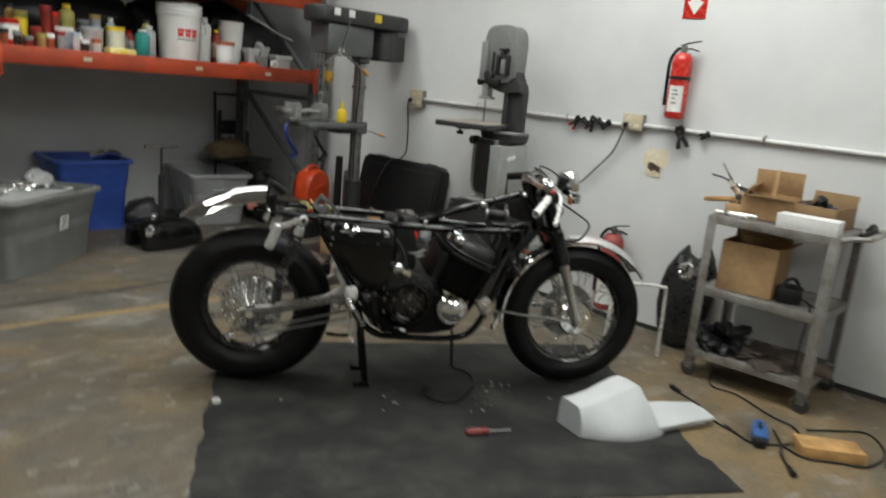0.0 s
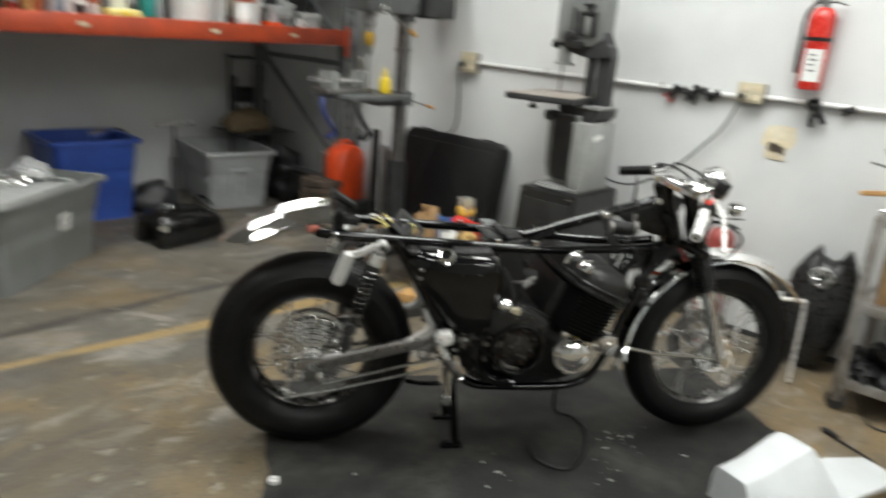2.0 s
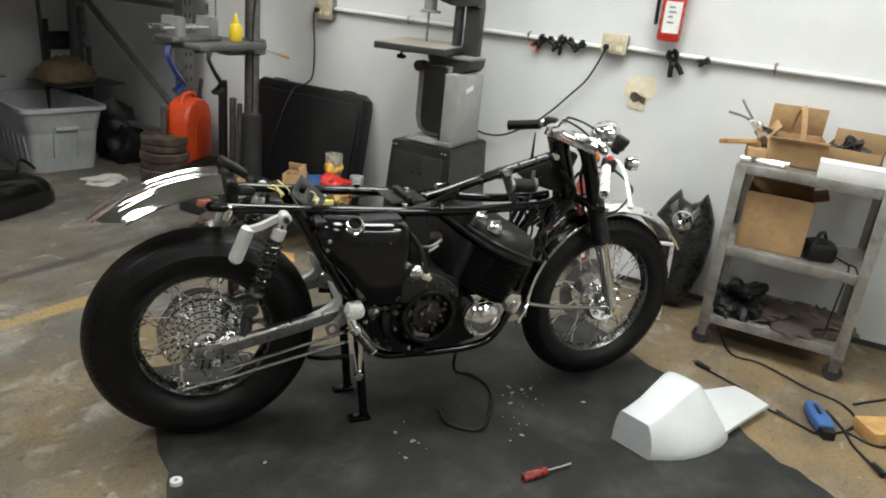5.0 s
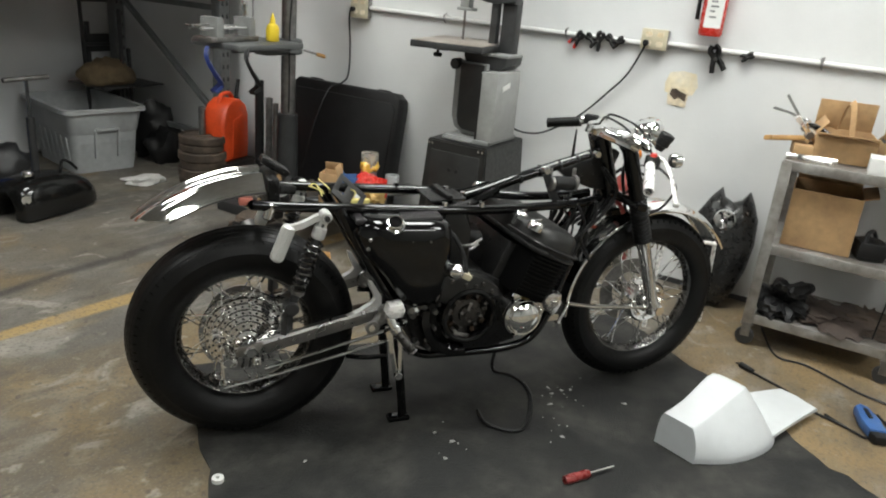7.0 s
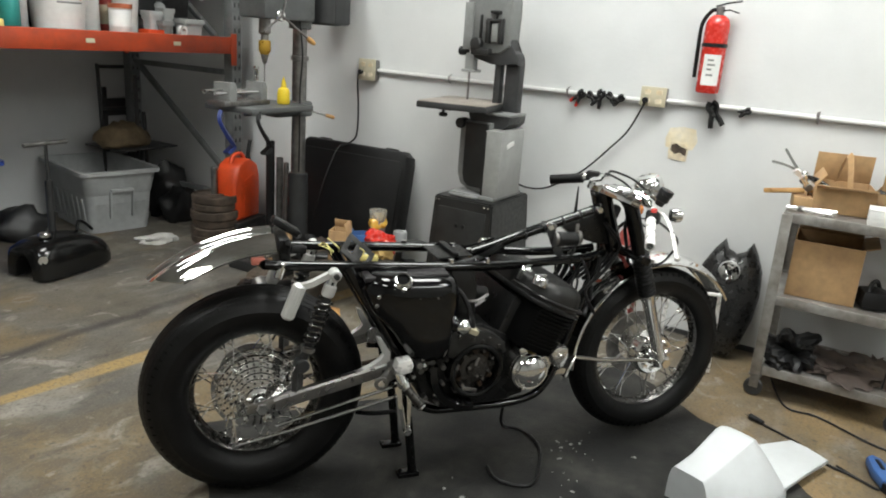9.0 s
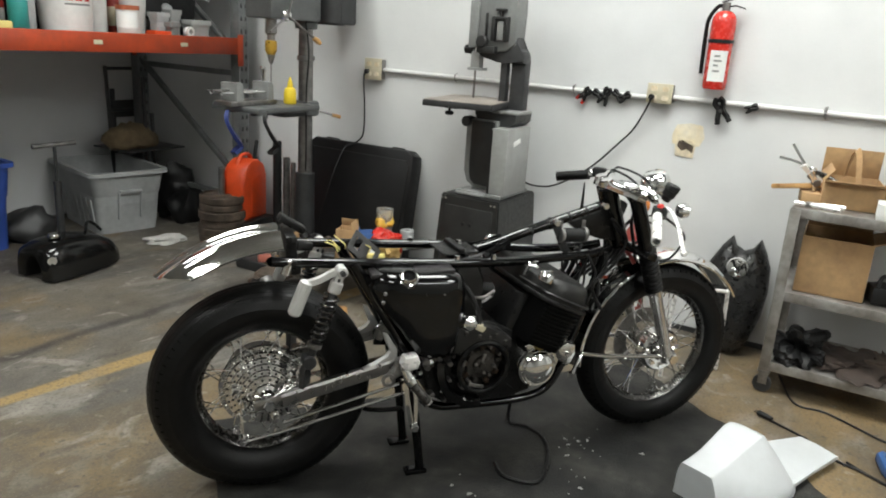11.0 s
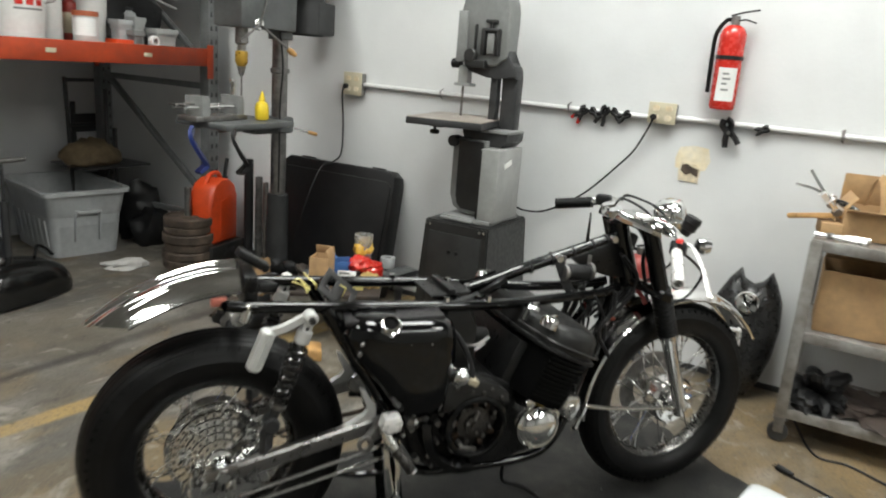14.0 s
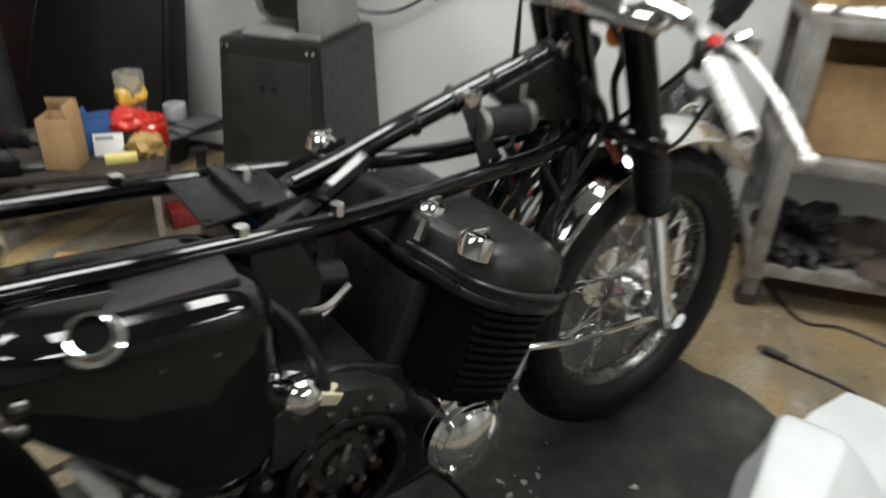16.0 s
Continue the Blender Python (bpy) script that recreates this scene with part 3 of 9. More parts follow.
# ---------- drill press ----------
def drill_press():
    t = thing("drill_press", pose(-0.40, 0.15, 0), "grey floor standing drill press with vise on its table", "drill press")
    bm = B()
    box(bm, (-0.1, 0, 0.03), (0.55, 0.36, 0.06), 0.01)
    part("base", bm, M_DARK, t)
    bm = B()
    cyl(bm, (0, 0, 0.05), (0, 0, 1.62), 0.04, seg=24)
    part("column", bm, M_STEEL, t, "bare steel column")
    bm = B()
    cyl(bm, (0, 0, 0.05), (0, 0, 0.53), 0.062, 0.056, seg=24, bev=0.006)
    part("column_sleeve", bm, M_DARK, t)
    bm = B()
    lathe(bm, [(0.041, 1.16), (0.05, 1.165), (0.05, 1.185), (0.041, 1.19)], seg=24)
    part("collar", bm, M_STEEL, t)
    # head: gearbox round the quill, belt cover on top, motor behind
    bm = B()
    prism(bm, [(-0.36, -0.09), (-0.33, -0.105), (0.02, -0.085), (0.06, -0.05), (0.06, 0.05), (0.02, 0.085), (-0.33, 0.105), (-0.36, 0.09)], 1.37, 1.56, bev=0.012)
    cyl(bm, (0, 0, 1.33), (0, 0, 1.40), 0.062, seg=20, bev=0.006)
    part("head", bm, M_IRON, t)
    bm = B()
    prism(bm, [(-0.44, -0.07), (-0.41, -0.11), (-0.30, -0.13), (0.25, -0.125), (0.34, -0.09), (0.35, 0.09), (0.25, 0.125), (-0.30, 0.13), (-0.41, 0.11), (-0.44, 0.07)], 1.565, 1.665, bev=0.02)
    c = part("belt_cover", bm, M_DARK, t, "dark grey belt cover")
    for x, w in ((-0.33, 0.05), (-0.21, 0.05)):
        bm = B()
        box(bm, (x, -0.1305, 1.63), (w, 0.004, 0.045), 0.001)
        part("sticker", bm, M_PAPER, c)
    bm = B()
    box(bm, (0.02, -0.1285, 1.625), (0.06, 0.004, 0.05), 0.001)
    part("warning_sticker", bm, M_YELLOW, c, "yellow warning sticker")
    bm = B()
    cyl(bm, (0.2, 0, 1.36), (0.2, 0, 1.56), 0.095, seg=24, bev=0.012)
    box(bm, (0.25, 0, 1.45), (0.14, 0.2, 0.17), 0.015)
    part("motor", bm, M_DARK, t)
    bm = B()
    lathe(bm, [(0.03, 1.37), (0.032, 1.30), (0.02, 1.29), (0.02, 1.24)], pose(-0.27, 0, 0), 18)
    part("quill", bm, M_STEEL, t)
    bm = B()
    lathe(bm, [(0, 1.262), (0.028, 1.262), (0.031, 1.252), (0.031, 1.21), (0.02, 1.19), (0.0, 1.19)], pose(-0.27, 0, 0), 18)
    part("chuck", bm, material("brass_yellow_chuck", (0.55, 0.33, 0.05), 0.35, metal=0.5), t, "yellowed chuck")
    bm = B()
    lathe(bm, [(0.0, 1.19), (0.022, 1.19), (0.012, 1.15), (0.004, 1.14), (0.004, 1.05), (0, 1.05)], pose(-0.27, 0, 0), 12)
    part("drill_bit", bm, M_STEEL, t)
    bm = B()
    hub = Vector((-0.27, -0.12, 1.39))
    cyl(bm, (-0.27, -0.08, 1.39), hub, 0.03, seg=16, bev=0.004)
    h = part("feed_hub", bm, M_CHROME, t)
    for a in (-35, 85, 205):
        d = Vector((math.cos(radians(a)), -0.25, math.sin(radians(a)))).normalized()
        bm = B()
        cyl(bm, hub - d * 0.01, hub + d * 0.2, 0.006, seg=8)
        hd = part("feed_handle", bm, M_STEEL, h)
    bm = B()
    d = Vector((math.cos(radians(-35)), -0.25, math.sin(radians(-35)))).normalized()
    lathe(bm, [(0, 0.18), (0.012, 0.185), (0.016, 0.21), (0.01, 0.235), (0, 0.24)], Matrix.Translation(hub) @ basis(d), 12)
    part("knob", bm, M_WOOD, h)
    # table
    bm = B()
    box(bm, (-0.30, 0, 0.92), (0.46, 0.34, 0.03), 0.008)
    for k in (-1, 1):
        box(bm, (-0.30, k * 0.09, 0.9), (0.4, 0.02, 0.02), 0.003)
    cyl(bm, (0, 0, 0.86), (0, 0, 0.94), 0.075, seg=20, bev=0.008)
    box(bm, (-0.12, 0, 0.885), (0.2, 0.1, 0.05), 0.01)
    part("table", bm, M_IRON, t)
    bm = B()
    cyl(bm, (0.05, -0.06, 0.885), (0.13, -0.12, 0.86), 0.006, seg=8)
    part("table_crank", bm, M_STEEL, t)
    bm = B()
    cyl(bm, (0.11, -0.105, 0.866), (0.15, -0.135, 0.853), 0.011, seg=10, bev=0.003)
    part("crank_grip", bm, M_WOOD, t)
    bm = B()
    tube(bm, [(-0.06, -0.05, 1.38), (-0.055, -0.07, 1.2), (-0.06, -0.06, 1.0), (-0.07, -0.07, 0.7), (-0.05, -0.05, 0.55)], 0.005, 6)
    part("power_cord", bm, M_PLASTIC, t)


drill_press()


def machine_vise():
    t = thing("machine_vise", pose(-0.84, 0.16, 0.937, 0, 0, 4), "steel machine vise lying on drill press table", "vise")
    bm = B()
    box(bm, (0, 0, 0.012), (0.34, 0.12, 0.024), 0.004)
    part("bed", bm, M_STEEL, t)
    for x, w in ((-0.1, 0.05), (0.13, 0.045)):
        bm = B()
        prism(bm, [(-w / 2, 0), (w / 2, 0), (w / 2, 0.075), (w / 4, 0.095), (-w / 2, 0.095)], -0.055, 0.055, Matrix.Translation((x, 0, 0.02)) @ pose(0, 0, 0, 90, 0, 0), bev=0.004)
        part("jaw", bm, M_IRON2, t)
    for s in (-1, 1):
        bm = B()
        cyl(bm, (-0.21, s * 0.035, 0.065), (0.14, s * 0.035, 0.065), 0.009, seg=12)
        part("guide_bar", bm, M_CHROME, t)
    bm = B()
    cyl(bm, (-0.24, 0, 0.075), (-0.1, 0, 0.075), 0.008, seg=10)
    cyl(bm, (-0.22, -0.05, 0.075), (-0.22, 0.05, 0.075), 0.005, seg=8)
    part("screw", bm, M_STEEL, t)
    bm = B()
    lathe(bm, [(0, 0.09), (0.012, 0.09), (0.012, 0.14), (0.017, 0.15), (0.014, 0.17), (0, 0.175)], pose(0.13, 0, 0.02), 14)
    part("lock_knob", bm, M_CHROME, t)


machine_vise()

t = thing("squeeze_bottle", pose(-0.59, 0.09, 0.937), "small yellow plastic oil bottle with pointed spout", "bottle")
bm = B()
lathe(bm, [(0, 0), (0.03, 0.0), (0.034, 0.006), (0.034, 0.06), (0.028, 0.08), (0.014, 0.09), (0.014, 0.096), (0, 0.096)], seg=18)
part("body", bm, M_YELLOW, t)
bm = B()
lathe(bm, [(0.015, 0.096), (0.013, 0.108), (0.004, 0.14), (0, 0.142)], seg=14)
part("spout", bm, M_YELLOW, t)


# ---------- band saw ----------
def band_saw():
    # local x runs to the saw's throat column, y to the wall
    t = thing("band_saw", pose(-0.31, -1.018, 0, 0, 0, -90), "grey band saw on black flared cabinet stand", "band saw")
    up = pose(0, 0, 0, 90, 0, 0)
    bm = B()
    vs = []
    for x0, x1, y0, y1, z in ((-0.19, 0.19, -0.235, 0.235, 0), (-0.162, 0.162, -0.205, 0.205, 0.59)):
        vs += [bm.verts.new(p) for p in ((x0, y0, z), (x1, y0, z), (x1, y1, z), (x0, y1, z))]
    bm.faces.new(vs[:4][::-1])
    bm.faces.new(vs[4:])
    for k in range(4):
        bm.faces.new((vs[k], vs[(k + 1) % 4], vs[4 + (k + 1) % 4], vs[4 + k]))
    bmesh.ops.bevel(bm, geom=list(bm.edges), offset=0.007, segments=2, affect="EDGES")
    st = part("stand", bm, M_STAND, t, "black sheet steel cabinet stand")
    bm = B()
    box(bm, (0, -0.2215, 0.29), (0.27, 0.006, 0.5), 0.002, pose(0, 0, 0, -2.9, 0, 0))
    d = part("door", bm, M_STAND, st)
    for x in (-0.02, 0.02):
        bm = B()
        cyl(bm, (x, -0.212, 0.455), (x, -0.2195, 0.455), 0.01, seg=10)
        part("vent_hole", bm, M_PLASTIC, d)
    for x in (-0.15, -0.13, 0.125, 0.145):
        bm = B()
        cyl(bm, (x, -0.20, 0.57), (x, -0.213, 0.57), 0.006, seg=8)
        part("bolt", bm, M_CHROME, st)
    bm = B()
    box(bm, (0.02, -0.01, 0.602), (0.25, 0.30, 0.022), 0.004)
    box(bm, (-0.02, -0.155, 0.600), (0.16, 0.05, 0.012), 0.003)
    part("plinth", bm, M_IRON2, t)
    # lower wheel case with dark door and grey rim
    bm = B()
    prism(bm, [(-0.105, 0.70), (-0.085, 0.645), (-0.04, 0.62), (0.065, 0.615), (0.065, 0.96), (-0.105, 0.96)], -0.10, 0.14, up @ Matrix.Diagonal((1, 1, -1, 1)), bev=0.01)
    lc = part("lower_case", bm, M_IRON2, t, "grey lower wheel case")
    bm = B()
    prism(bm, [(-0.066, 0.70), (-0.055, 0.66), (-0.03, 0.64), (0.058, 0.636), (0.058, 0.955), (-0.066, 0.955)], -0.116, -0.099, up @ Matrix.Diagonal((1, 1, -1, 1)), bev=0.005)
    part("lower_door", bm, M_STAND, lc, "black lower door")
    bm = B()
    cyl(bm, (-0.10, -0.12, 0.945), (-0.10, -0.06, 0.945), 0.026, seg=16, bev=0.005)
    part("door_knob", bm, M_DARK, lc)
    bm = B()
    box(bm, (0.112, -0.03, 0.77), (0.09, 0.25, 0.325), 0.006)
    g = part("belt_guard", bm, M_GUARD, t, "grey sheet metal belt guard")
    bm = B()
    box(bm, (0.158, -0.055, 0.865), (0.002, 0.075, 0.024), 0.0005, pose(0, 0, 0, 12, 0, 0))
    part("name_plate", bm, M_PAPER, g)
    bm = B()
    box(bm, (0.07, -0.156, 0.77), (0.01, 0.004, 0.31), 0.001)
    part("seam", bm, M_STAND, g)
    # trunnion block under the table
    bm = B()
    prism(bm, [(-0.05, 0.93), (0.12, 0.935), (0.145, 0.96), (0.15, 1.005), (-0.08, 1.02), (-0.08, 0.985)], -0.07, 0.11, up @ Matrix.Diagonal((1, 1, -1, 1)), bev=0.006)
    part("trunnion", bm, M_DARK, t)
    bm = B()
    box(bm, (0.09, 0.0, 1.003), (0.14, 0.16, 0.014), 0.003)
    part("frame_shelf", bm, M_IRON2, t)
    tm = pose(-0.118, -0.04, 0, 0, 0, 11)
    bm = B()
    box(bm, (0, 0, 1.030), (0.35, 0.45, 0.03), 0.005)
    for v in bm.verts:
        v.co = tm @ v.co
    tb = part("table", bm, M_DARK, t, "dark cast iron table")
    bm = B()
    box(bm, (0, 0, 1.0465), (0.34, 0.44, 0.003), 0.001)
    for v in bm.verts:
        v.co = tm @ v.co
    part("table_top", bm, M_TABLETOP, tb, "worn machined table face")
    bm = B()
    cyl(bm, (-0.19, -0.13, 1.018), (-0.19, -0.13, 0.985), 0.007, seg=8)
    box(bm, (-0.17, -0.13, 1.01), (0.07, 0.05, 0.018), 0.003)
    cyl(bm, (-0.19, -0.13, 0.987), (-0.19, -0.13, 0.968), 0.022, seg=14, bev=0.005)
    part("lock_knob", bm, M_PLASTIC, tb)
    # throat column and upper arm
    for x0, x1, y0, y1 in ((-0.002, 0.034, 0.015, 0.06), (0.050, 0.128, 0.03, 0.09)):
        bm = B()
        box(bm, ((x0 + x1) / 2, (y0 + y1) / 2, 1.125), (x1 - x0, y1 - y0, 0.26), 0.006)
        part("column", bm, M_DARK, t, "black throat column")
    bm = B()
    prism(bm, [(-0.14, 1.285), (-0.11, 1.255), (-0.02, 1.232), (0.03, 1.24), (0.128, 1.235), (0.130, 1.265), (0.12, 1.29), (0.09, 1.305), (0.08, 1.36), (-0.14, 1.34)], 0.0, 0.085, up @ Matrix.Diagonal((1, 1, -1, 1)), bev=0.01)
    part("arm", bm, M_DARK, t, "black upper arm")
    bm = B()
    out = [(-0.165, 1.30), (-0.16, 1.50)]
    for a in range(170, -1, -17):
        out.append((-0.04 + 0.118 * math.copysign(abs(math.cos(radians(a))) ** 0.6, math.cos(radians(a))), 1.52 + 0.095 * math.sin(radians(a)) ** 0.7))
    out += [(0.085, 1.48), (0.08, 1.32), (0.03, 1.285), (-0.08, 1.28)]
    prism(bm, out, -0.015, 0.10, up @ Matrix.Diagonal((1, 1, -1, 1)), bev=0.014)
    wc = part("wheel_cover", bm, M_IRON3, t, "grey upper wheel cover")
    bm = B()
    box(bm, (-0.143, -0.022, 1.405), (0.045, 0.02, 0.22), 0.004)
    part("blade_shroud", bm, M_IRON2, wc, "pale grey blade shroud")
    bm = B()
    for c, sz in (((-0.03, -0.028, 1.385), (0.02, 0.03, 0.11)), ((0.04, -0.028, 1.385), (0.016, 0.03, 0.11)), ((0.005, -0.028, 1.438), (0.085, 0.03, 0.014)), ((0.005, -0.03, 1.475), (0.05, 0.03, 0.014)), ((0.005, -0.03, 1.455), (0.012, 0.02, 0.05)), ((-0.075, -0.022, 1.40), (0.012, 0.012, 0.12))):
        box(bm, c, sz, 0.003)
    part("tension_slide", bm, M_STAND, wc, "black tension slide")
    bm = B()
    box(bm, (0.005, -0.024, 1.38), (0.035, 0.02, 0.085), 0.003)
    part("slide_block", bm, M_IRON2, wc)
    bm = B()
    cyl(bm, (-0.085, -0.02, 1.325), (-0.085, -0.055, 1.325), 0.03, seg=14, bev=0.005)
    box(bm, (-0.06, -0.03, 1.29), (0.10, 0.04, 0.035), 0.006)
    part("clamp_boss", bm, M_STAND, wc)
    bm = B()
    cyl(bm, (-0.165, 0.03, 1.285), (-0.215, 0.03, 1.285), 0.022, seg=14, bev=0.006)
    part("guide_knob", bm, M_PLASTIC, t)
    bm = B()
    box(bm, (-0.148, 0.04, 1.235), (0.05, 0.05, 0.085), 0.006)
    box(bm, (-0.145, 0.04, 1.192), (0.085, 0.06, 0.014), 0.004)
    part("blade_guide", bm, M_LID, t, "pale blade guide block")
    bm = B()
    box(bm, (-0.155, 0.04, 1.12), (0.012, 0.0012, 0.16))
    part("blade", bm, M_STEEL, t)


band_saw()


# ---------- utility cart ----------
CX0, CX1, CY0, CY1 = -0.50, -0.08, -2.98, -2.44


def utility_cart():
    mx, my = (CX0 + CX1) / 2, (CY0 + CY1) / 2
    t = thing("utility_cart", pose(mx, my, 0), "grey steel three shelf utility cart loaded with boxes", "cart")
    lx, ly = CX1 - CX0, CY1 - CY0
    for z in (0.78, 0.44, 0.135):
        bm = B()
        box(bm, (0, 0, z - 0.004), (lx, ly, 0.008), 0.001)
        sf = part("shelf", bm, M_CART, t)
        for s in (-1, 1):
            bm = B()
            box(bm, (s * lx / 2, 0, z - 0.012), (0.008, ly + 0.008, 0.04), 0.003)
            part("lip", bm, M_CART, sf)
            bm = B()
            box(bm, (0, s * ly / 2, z - 0.012), (lx - 0.008, 0.008, 0.04), 0.003)
            part("lip", bm, M_CART, sf)
    for sx in (-1, 1):
        for sy in (-1, 1):
            bm = B()
            x, y = sx * (lx / 2 + 0.006), sy * (ly / 2 + 0.006)
            box(bm, (x, y - sy * 0.018, 0.44), (0.005, 0.04, 0.68), 0.001)
            box(bm, (x - sx * 0.02, y, 0.44), (0.036, 0.005, 0.68), 0.001)
            part("leg", bm, M_CART, t)
            bm = B()
            box(bm, (x - sx * 0.02, y - sy * 0.02, 0.098), (0.05, 0.05, 0.006), 0.001)
            for s in (-1, 1):
                box(bm, (x - sx * 0.02 + s * 0.016, y - sy * 0.02, 0.07), (0.004, 0.035, 0.06), 0.001)
            c = part("caster", bm, M_STEEL, t)
            bm = B()
            cyl(bm, (x - sx * 0.02 - 0.012, y - sy * 0.02, 0.038), (x - sx * 0.02 + 0.012, y - sy * 0.02, 0.038), 0.0375, seg=18, bev=0.005)
            part("wheel", bm, M_DARK, c)
    bm = B()
    y = -ly / 2
    for s in (-1, 1):
        tube(bm, [(s * lx * 0.42, y, 0.775), (s * lx * 0.42, y - 0.05, 0.79), (s * lx * 0.42, y - 0.11, 0.80)], 0.011, 8)
    tube(bm, [(-lx * 0.42, y - 0.11, 0.80), (lx * 0.42, y - 0.11, 0.80)], 0.012, 8, straight=True)
    part("handle", bm, M_CART, t)


utility_cart()


# ---------- folded dark case against the wall ----------
def black_case():
    t = thing("tool_case", pose(-0.17, -0.02, 0.0, 0, 10, 90), "large flat black moulded case leaning against wall", "case")
    t.matrix_basis = pose(-0.175, -0.01, 0.008) @ pose(0, 0, 0, 0, 11, 0)
    bm = B()
    prism(bm, [(-0.40, 0.0), (0.40, 0.0), (0.40, 0.03), (0.40, 0.61), (0.39, 0.66), (0.35, 0.69), (-0.35, 0.69), (-0.39, 0.66), (-0.40, 0.61), (-0.40, 0.03)], -0.055, 0.055, pose(0, 0, 0, 90, 0, 90), bev=0.02)
    part("shell", bm, M_PLASTIC, t)
    bm = B()
    prism(bm, [(-0.37, 0.05), (0.37, 0.05), (0.38, 0.60), (0.35, 0.63), (-0.35, 0.63), (-0.38, 0.60)], -0.064, -0.05, pose(0, 0, 0, 90, 0, 90), bev=0.006)
    part("panel", bm, M_PLASTIC, t)
    for y in (-0.25, 0.25):
        bm = B()
        box(bm, (0, y, 0.692), (0.07, 0.05, 0.012), 0.004)
        part("latch", bm, M_PLASTIC, t)


black_case()

# ---------- motorcycle ----------
# local x forward, y to its left, z up
BIKE = pose(-1.635, -1.691, 0, 0, 0, -37.66)
bike = thing("motorcycle", BIKE, "stripped custom motorcycle with black frame, chrome fenders and fat rear tyre", "motorcycle")


def P(name, bm, mt, label="", parent=None, sharp=35):
    return part(name, bm, mt, parent or bike, label, sharp=sharp)


def tyre_profile(R, hw, rin):
    """Round carcass, narrow at the bead, with a ribbed tread, as (radius, z)."""
    d = R - rin
    half = [(0.0, 0.66), (0.05, 0.74), (0.12, 0.84), (0.25, 0.95), (0.40, 1.0), (0.52, 0.985), (0.555, 0.985), (0.57, 0.965), (0.68, 0.90), (0.78, 0.80), (0.80, 0.765), (0.79, 0.745), (0.81, 0.735),
            (0.86, 0.65), (0.875, 0.61), (0.85, 0.595), (0.885, 0.575), (0.93, 0.46), (0.94, 0.42), (0.91, 0.405), (0.945, 0.385), (0.975, 0.27), (0.98, 0.23), (0.95, 0.215), (0.985, 0.195), (1.0, 0.04), (0.97, 0.025)]
    side = [(rin + d * a, hw * b) for a, b in half]
    return [(rin - 0.006, -hw * 0.5)] + [(r, -z) for r, z in side] + side[::-1] + [(rin - 0.006, hw * 0.5)]


def wheel(name, x, height, R, hw, rim_r, drum_r, label, rim_mt):
    axis = pose(x, 0, height, 90, 0, 0)
    bm = B()
    w = hw * 0.5
    prof = [(rim_r, -w), (rim_r + 0.012, -w - 0.004), (rim_r + 0.014, -w + 0.006), (rim_r - 0.002, -w + 0.01), (rim_r - 0.016, -w * 0.45), (rim_r - 0.02, 0), (rim_r - 0.016, w * 0.45), (rim_r - 0.002, w - 0.01), (rim_r + 0.014, w - 0.006), (rim_r + 0.012, w + 0.004), (rim_r, w),
            (rim_r - 0.008, w - 0.004), (rim_r - 0.02, w * 0.4), (rim_r - 0.025, 0), (rim_r - 0.02, -w * 0.4), (rim_r - 0.008, -w + 0.004)]
    lathe(bm, prof, axis, 64, closed=True)
    wh = P(name, bm, rim_mt, label)
    bm = B()
    lathe(bm, tyre_profile(R, hw, rim_r - 0.002), axis, 80, closed=True)
    P("tyre", bm, M_RUBBER, "black rubber tyre with ribbed tread", wh, sharp=28)
    # short cuts across the shoulder ribs, their shade put in as black slips
    bm = B()
    for k in range(72):
        for sd in (-1, 1):
            turn = axis @ Matrix.Rotation(2 * math.pi * (k + 0.25 * sd) / 72, 4, "Z") @ Matrix.Translation((rim_r + (R - rim_r) * 0.775, 0, sd * hw * 0.80))
            box(bm, turn.translation, (0.010, 0.0016, 0.005), 0, (turn.to_3x3() @ Matrix.Rotation(sd * radians(34), 3, "Y")).to_4x4())
    tagged(P("tread_cut", bm, M_DEEPSHADE, "", wh), kind="stuff")
    # hub shell
    bm = B()
    fl = w * 0.95
    lathe(bm, [(0, -fl - 0.02), (0.026, -fl - 0.02), (0.03, -fl - 0.006), (drum_r * 0.7, -fl), (drum_r * 0.72, -fl + 0.008), (0.04, -fl + 0.014), (0.034, 0), (0.04, fl - 0.014), (drum_r * 0.72, fl - 0.008), (drum_r * 0.7, fl), (0.03, fl + 0.006), (0.026, fl + 0.02), (0, fl + 0.02)], axis, 36)
    P("hub", bm, M_ALU, "polished aluminium hub", wh)
    # spokes share one mesh
    n = 36
    bm = B()
    a = Vector((drum_r * 0.68, 0, fl * 0.85))
    b = Vector(((rim_r - 0.022) * math.cos(radians(38)), (rim_r - 0.022) * math.sin(radians(38)), w * 0.12))
    cyl(bm, a, b, 0.0019, seg=5)
    d = (b - a).normalized()
    cyl(bm, b - d * 0.018, b, 0.0035, seg=6)
    me = bpy.data.meshes.new("spoke")
    bm.to_mesh(me)
    bm.free()
    me.materials.append(M_CHROME)
    for k in range(n):
        ob = new("spoke", me)
        ob.parent = wh
        side = k % 2
        cross = (k // 2) % 2
        m = Matrix.Rotation(2 * math.pi * k / n + (radians(9) if cross else 0), 4, "Z")
        if cross:
            m = m @ Matrix.Diagonal((1, -1, 1, 1))
        if side:
            m = Matrix.Diagonal((1, 1, -1, 1)) @ m
        ob.matrix_basis = axis @ m
    return wh, axis, fl


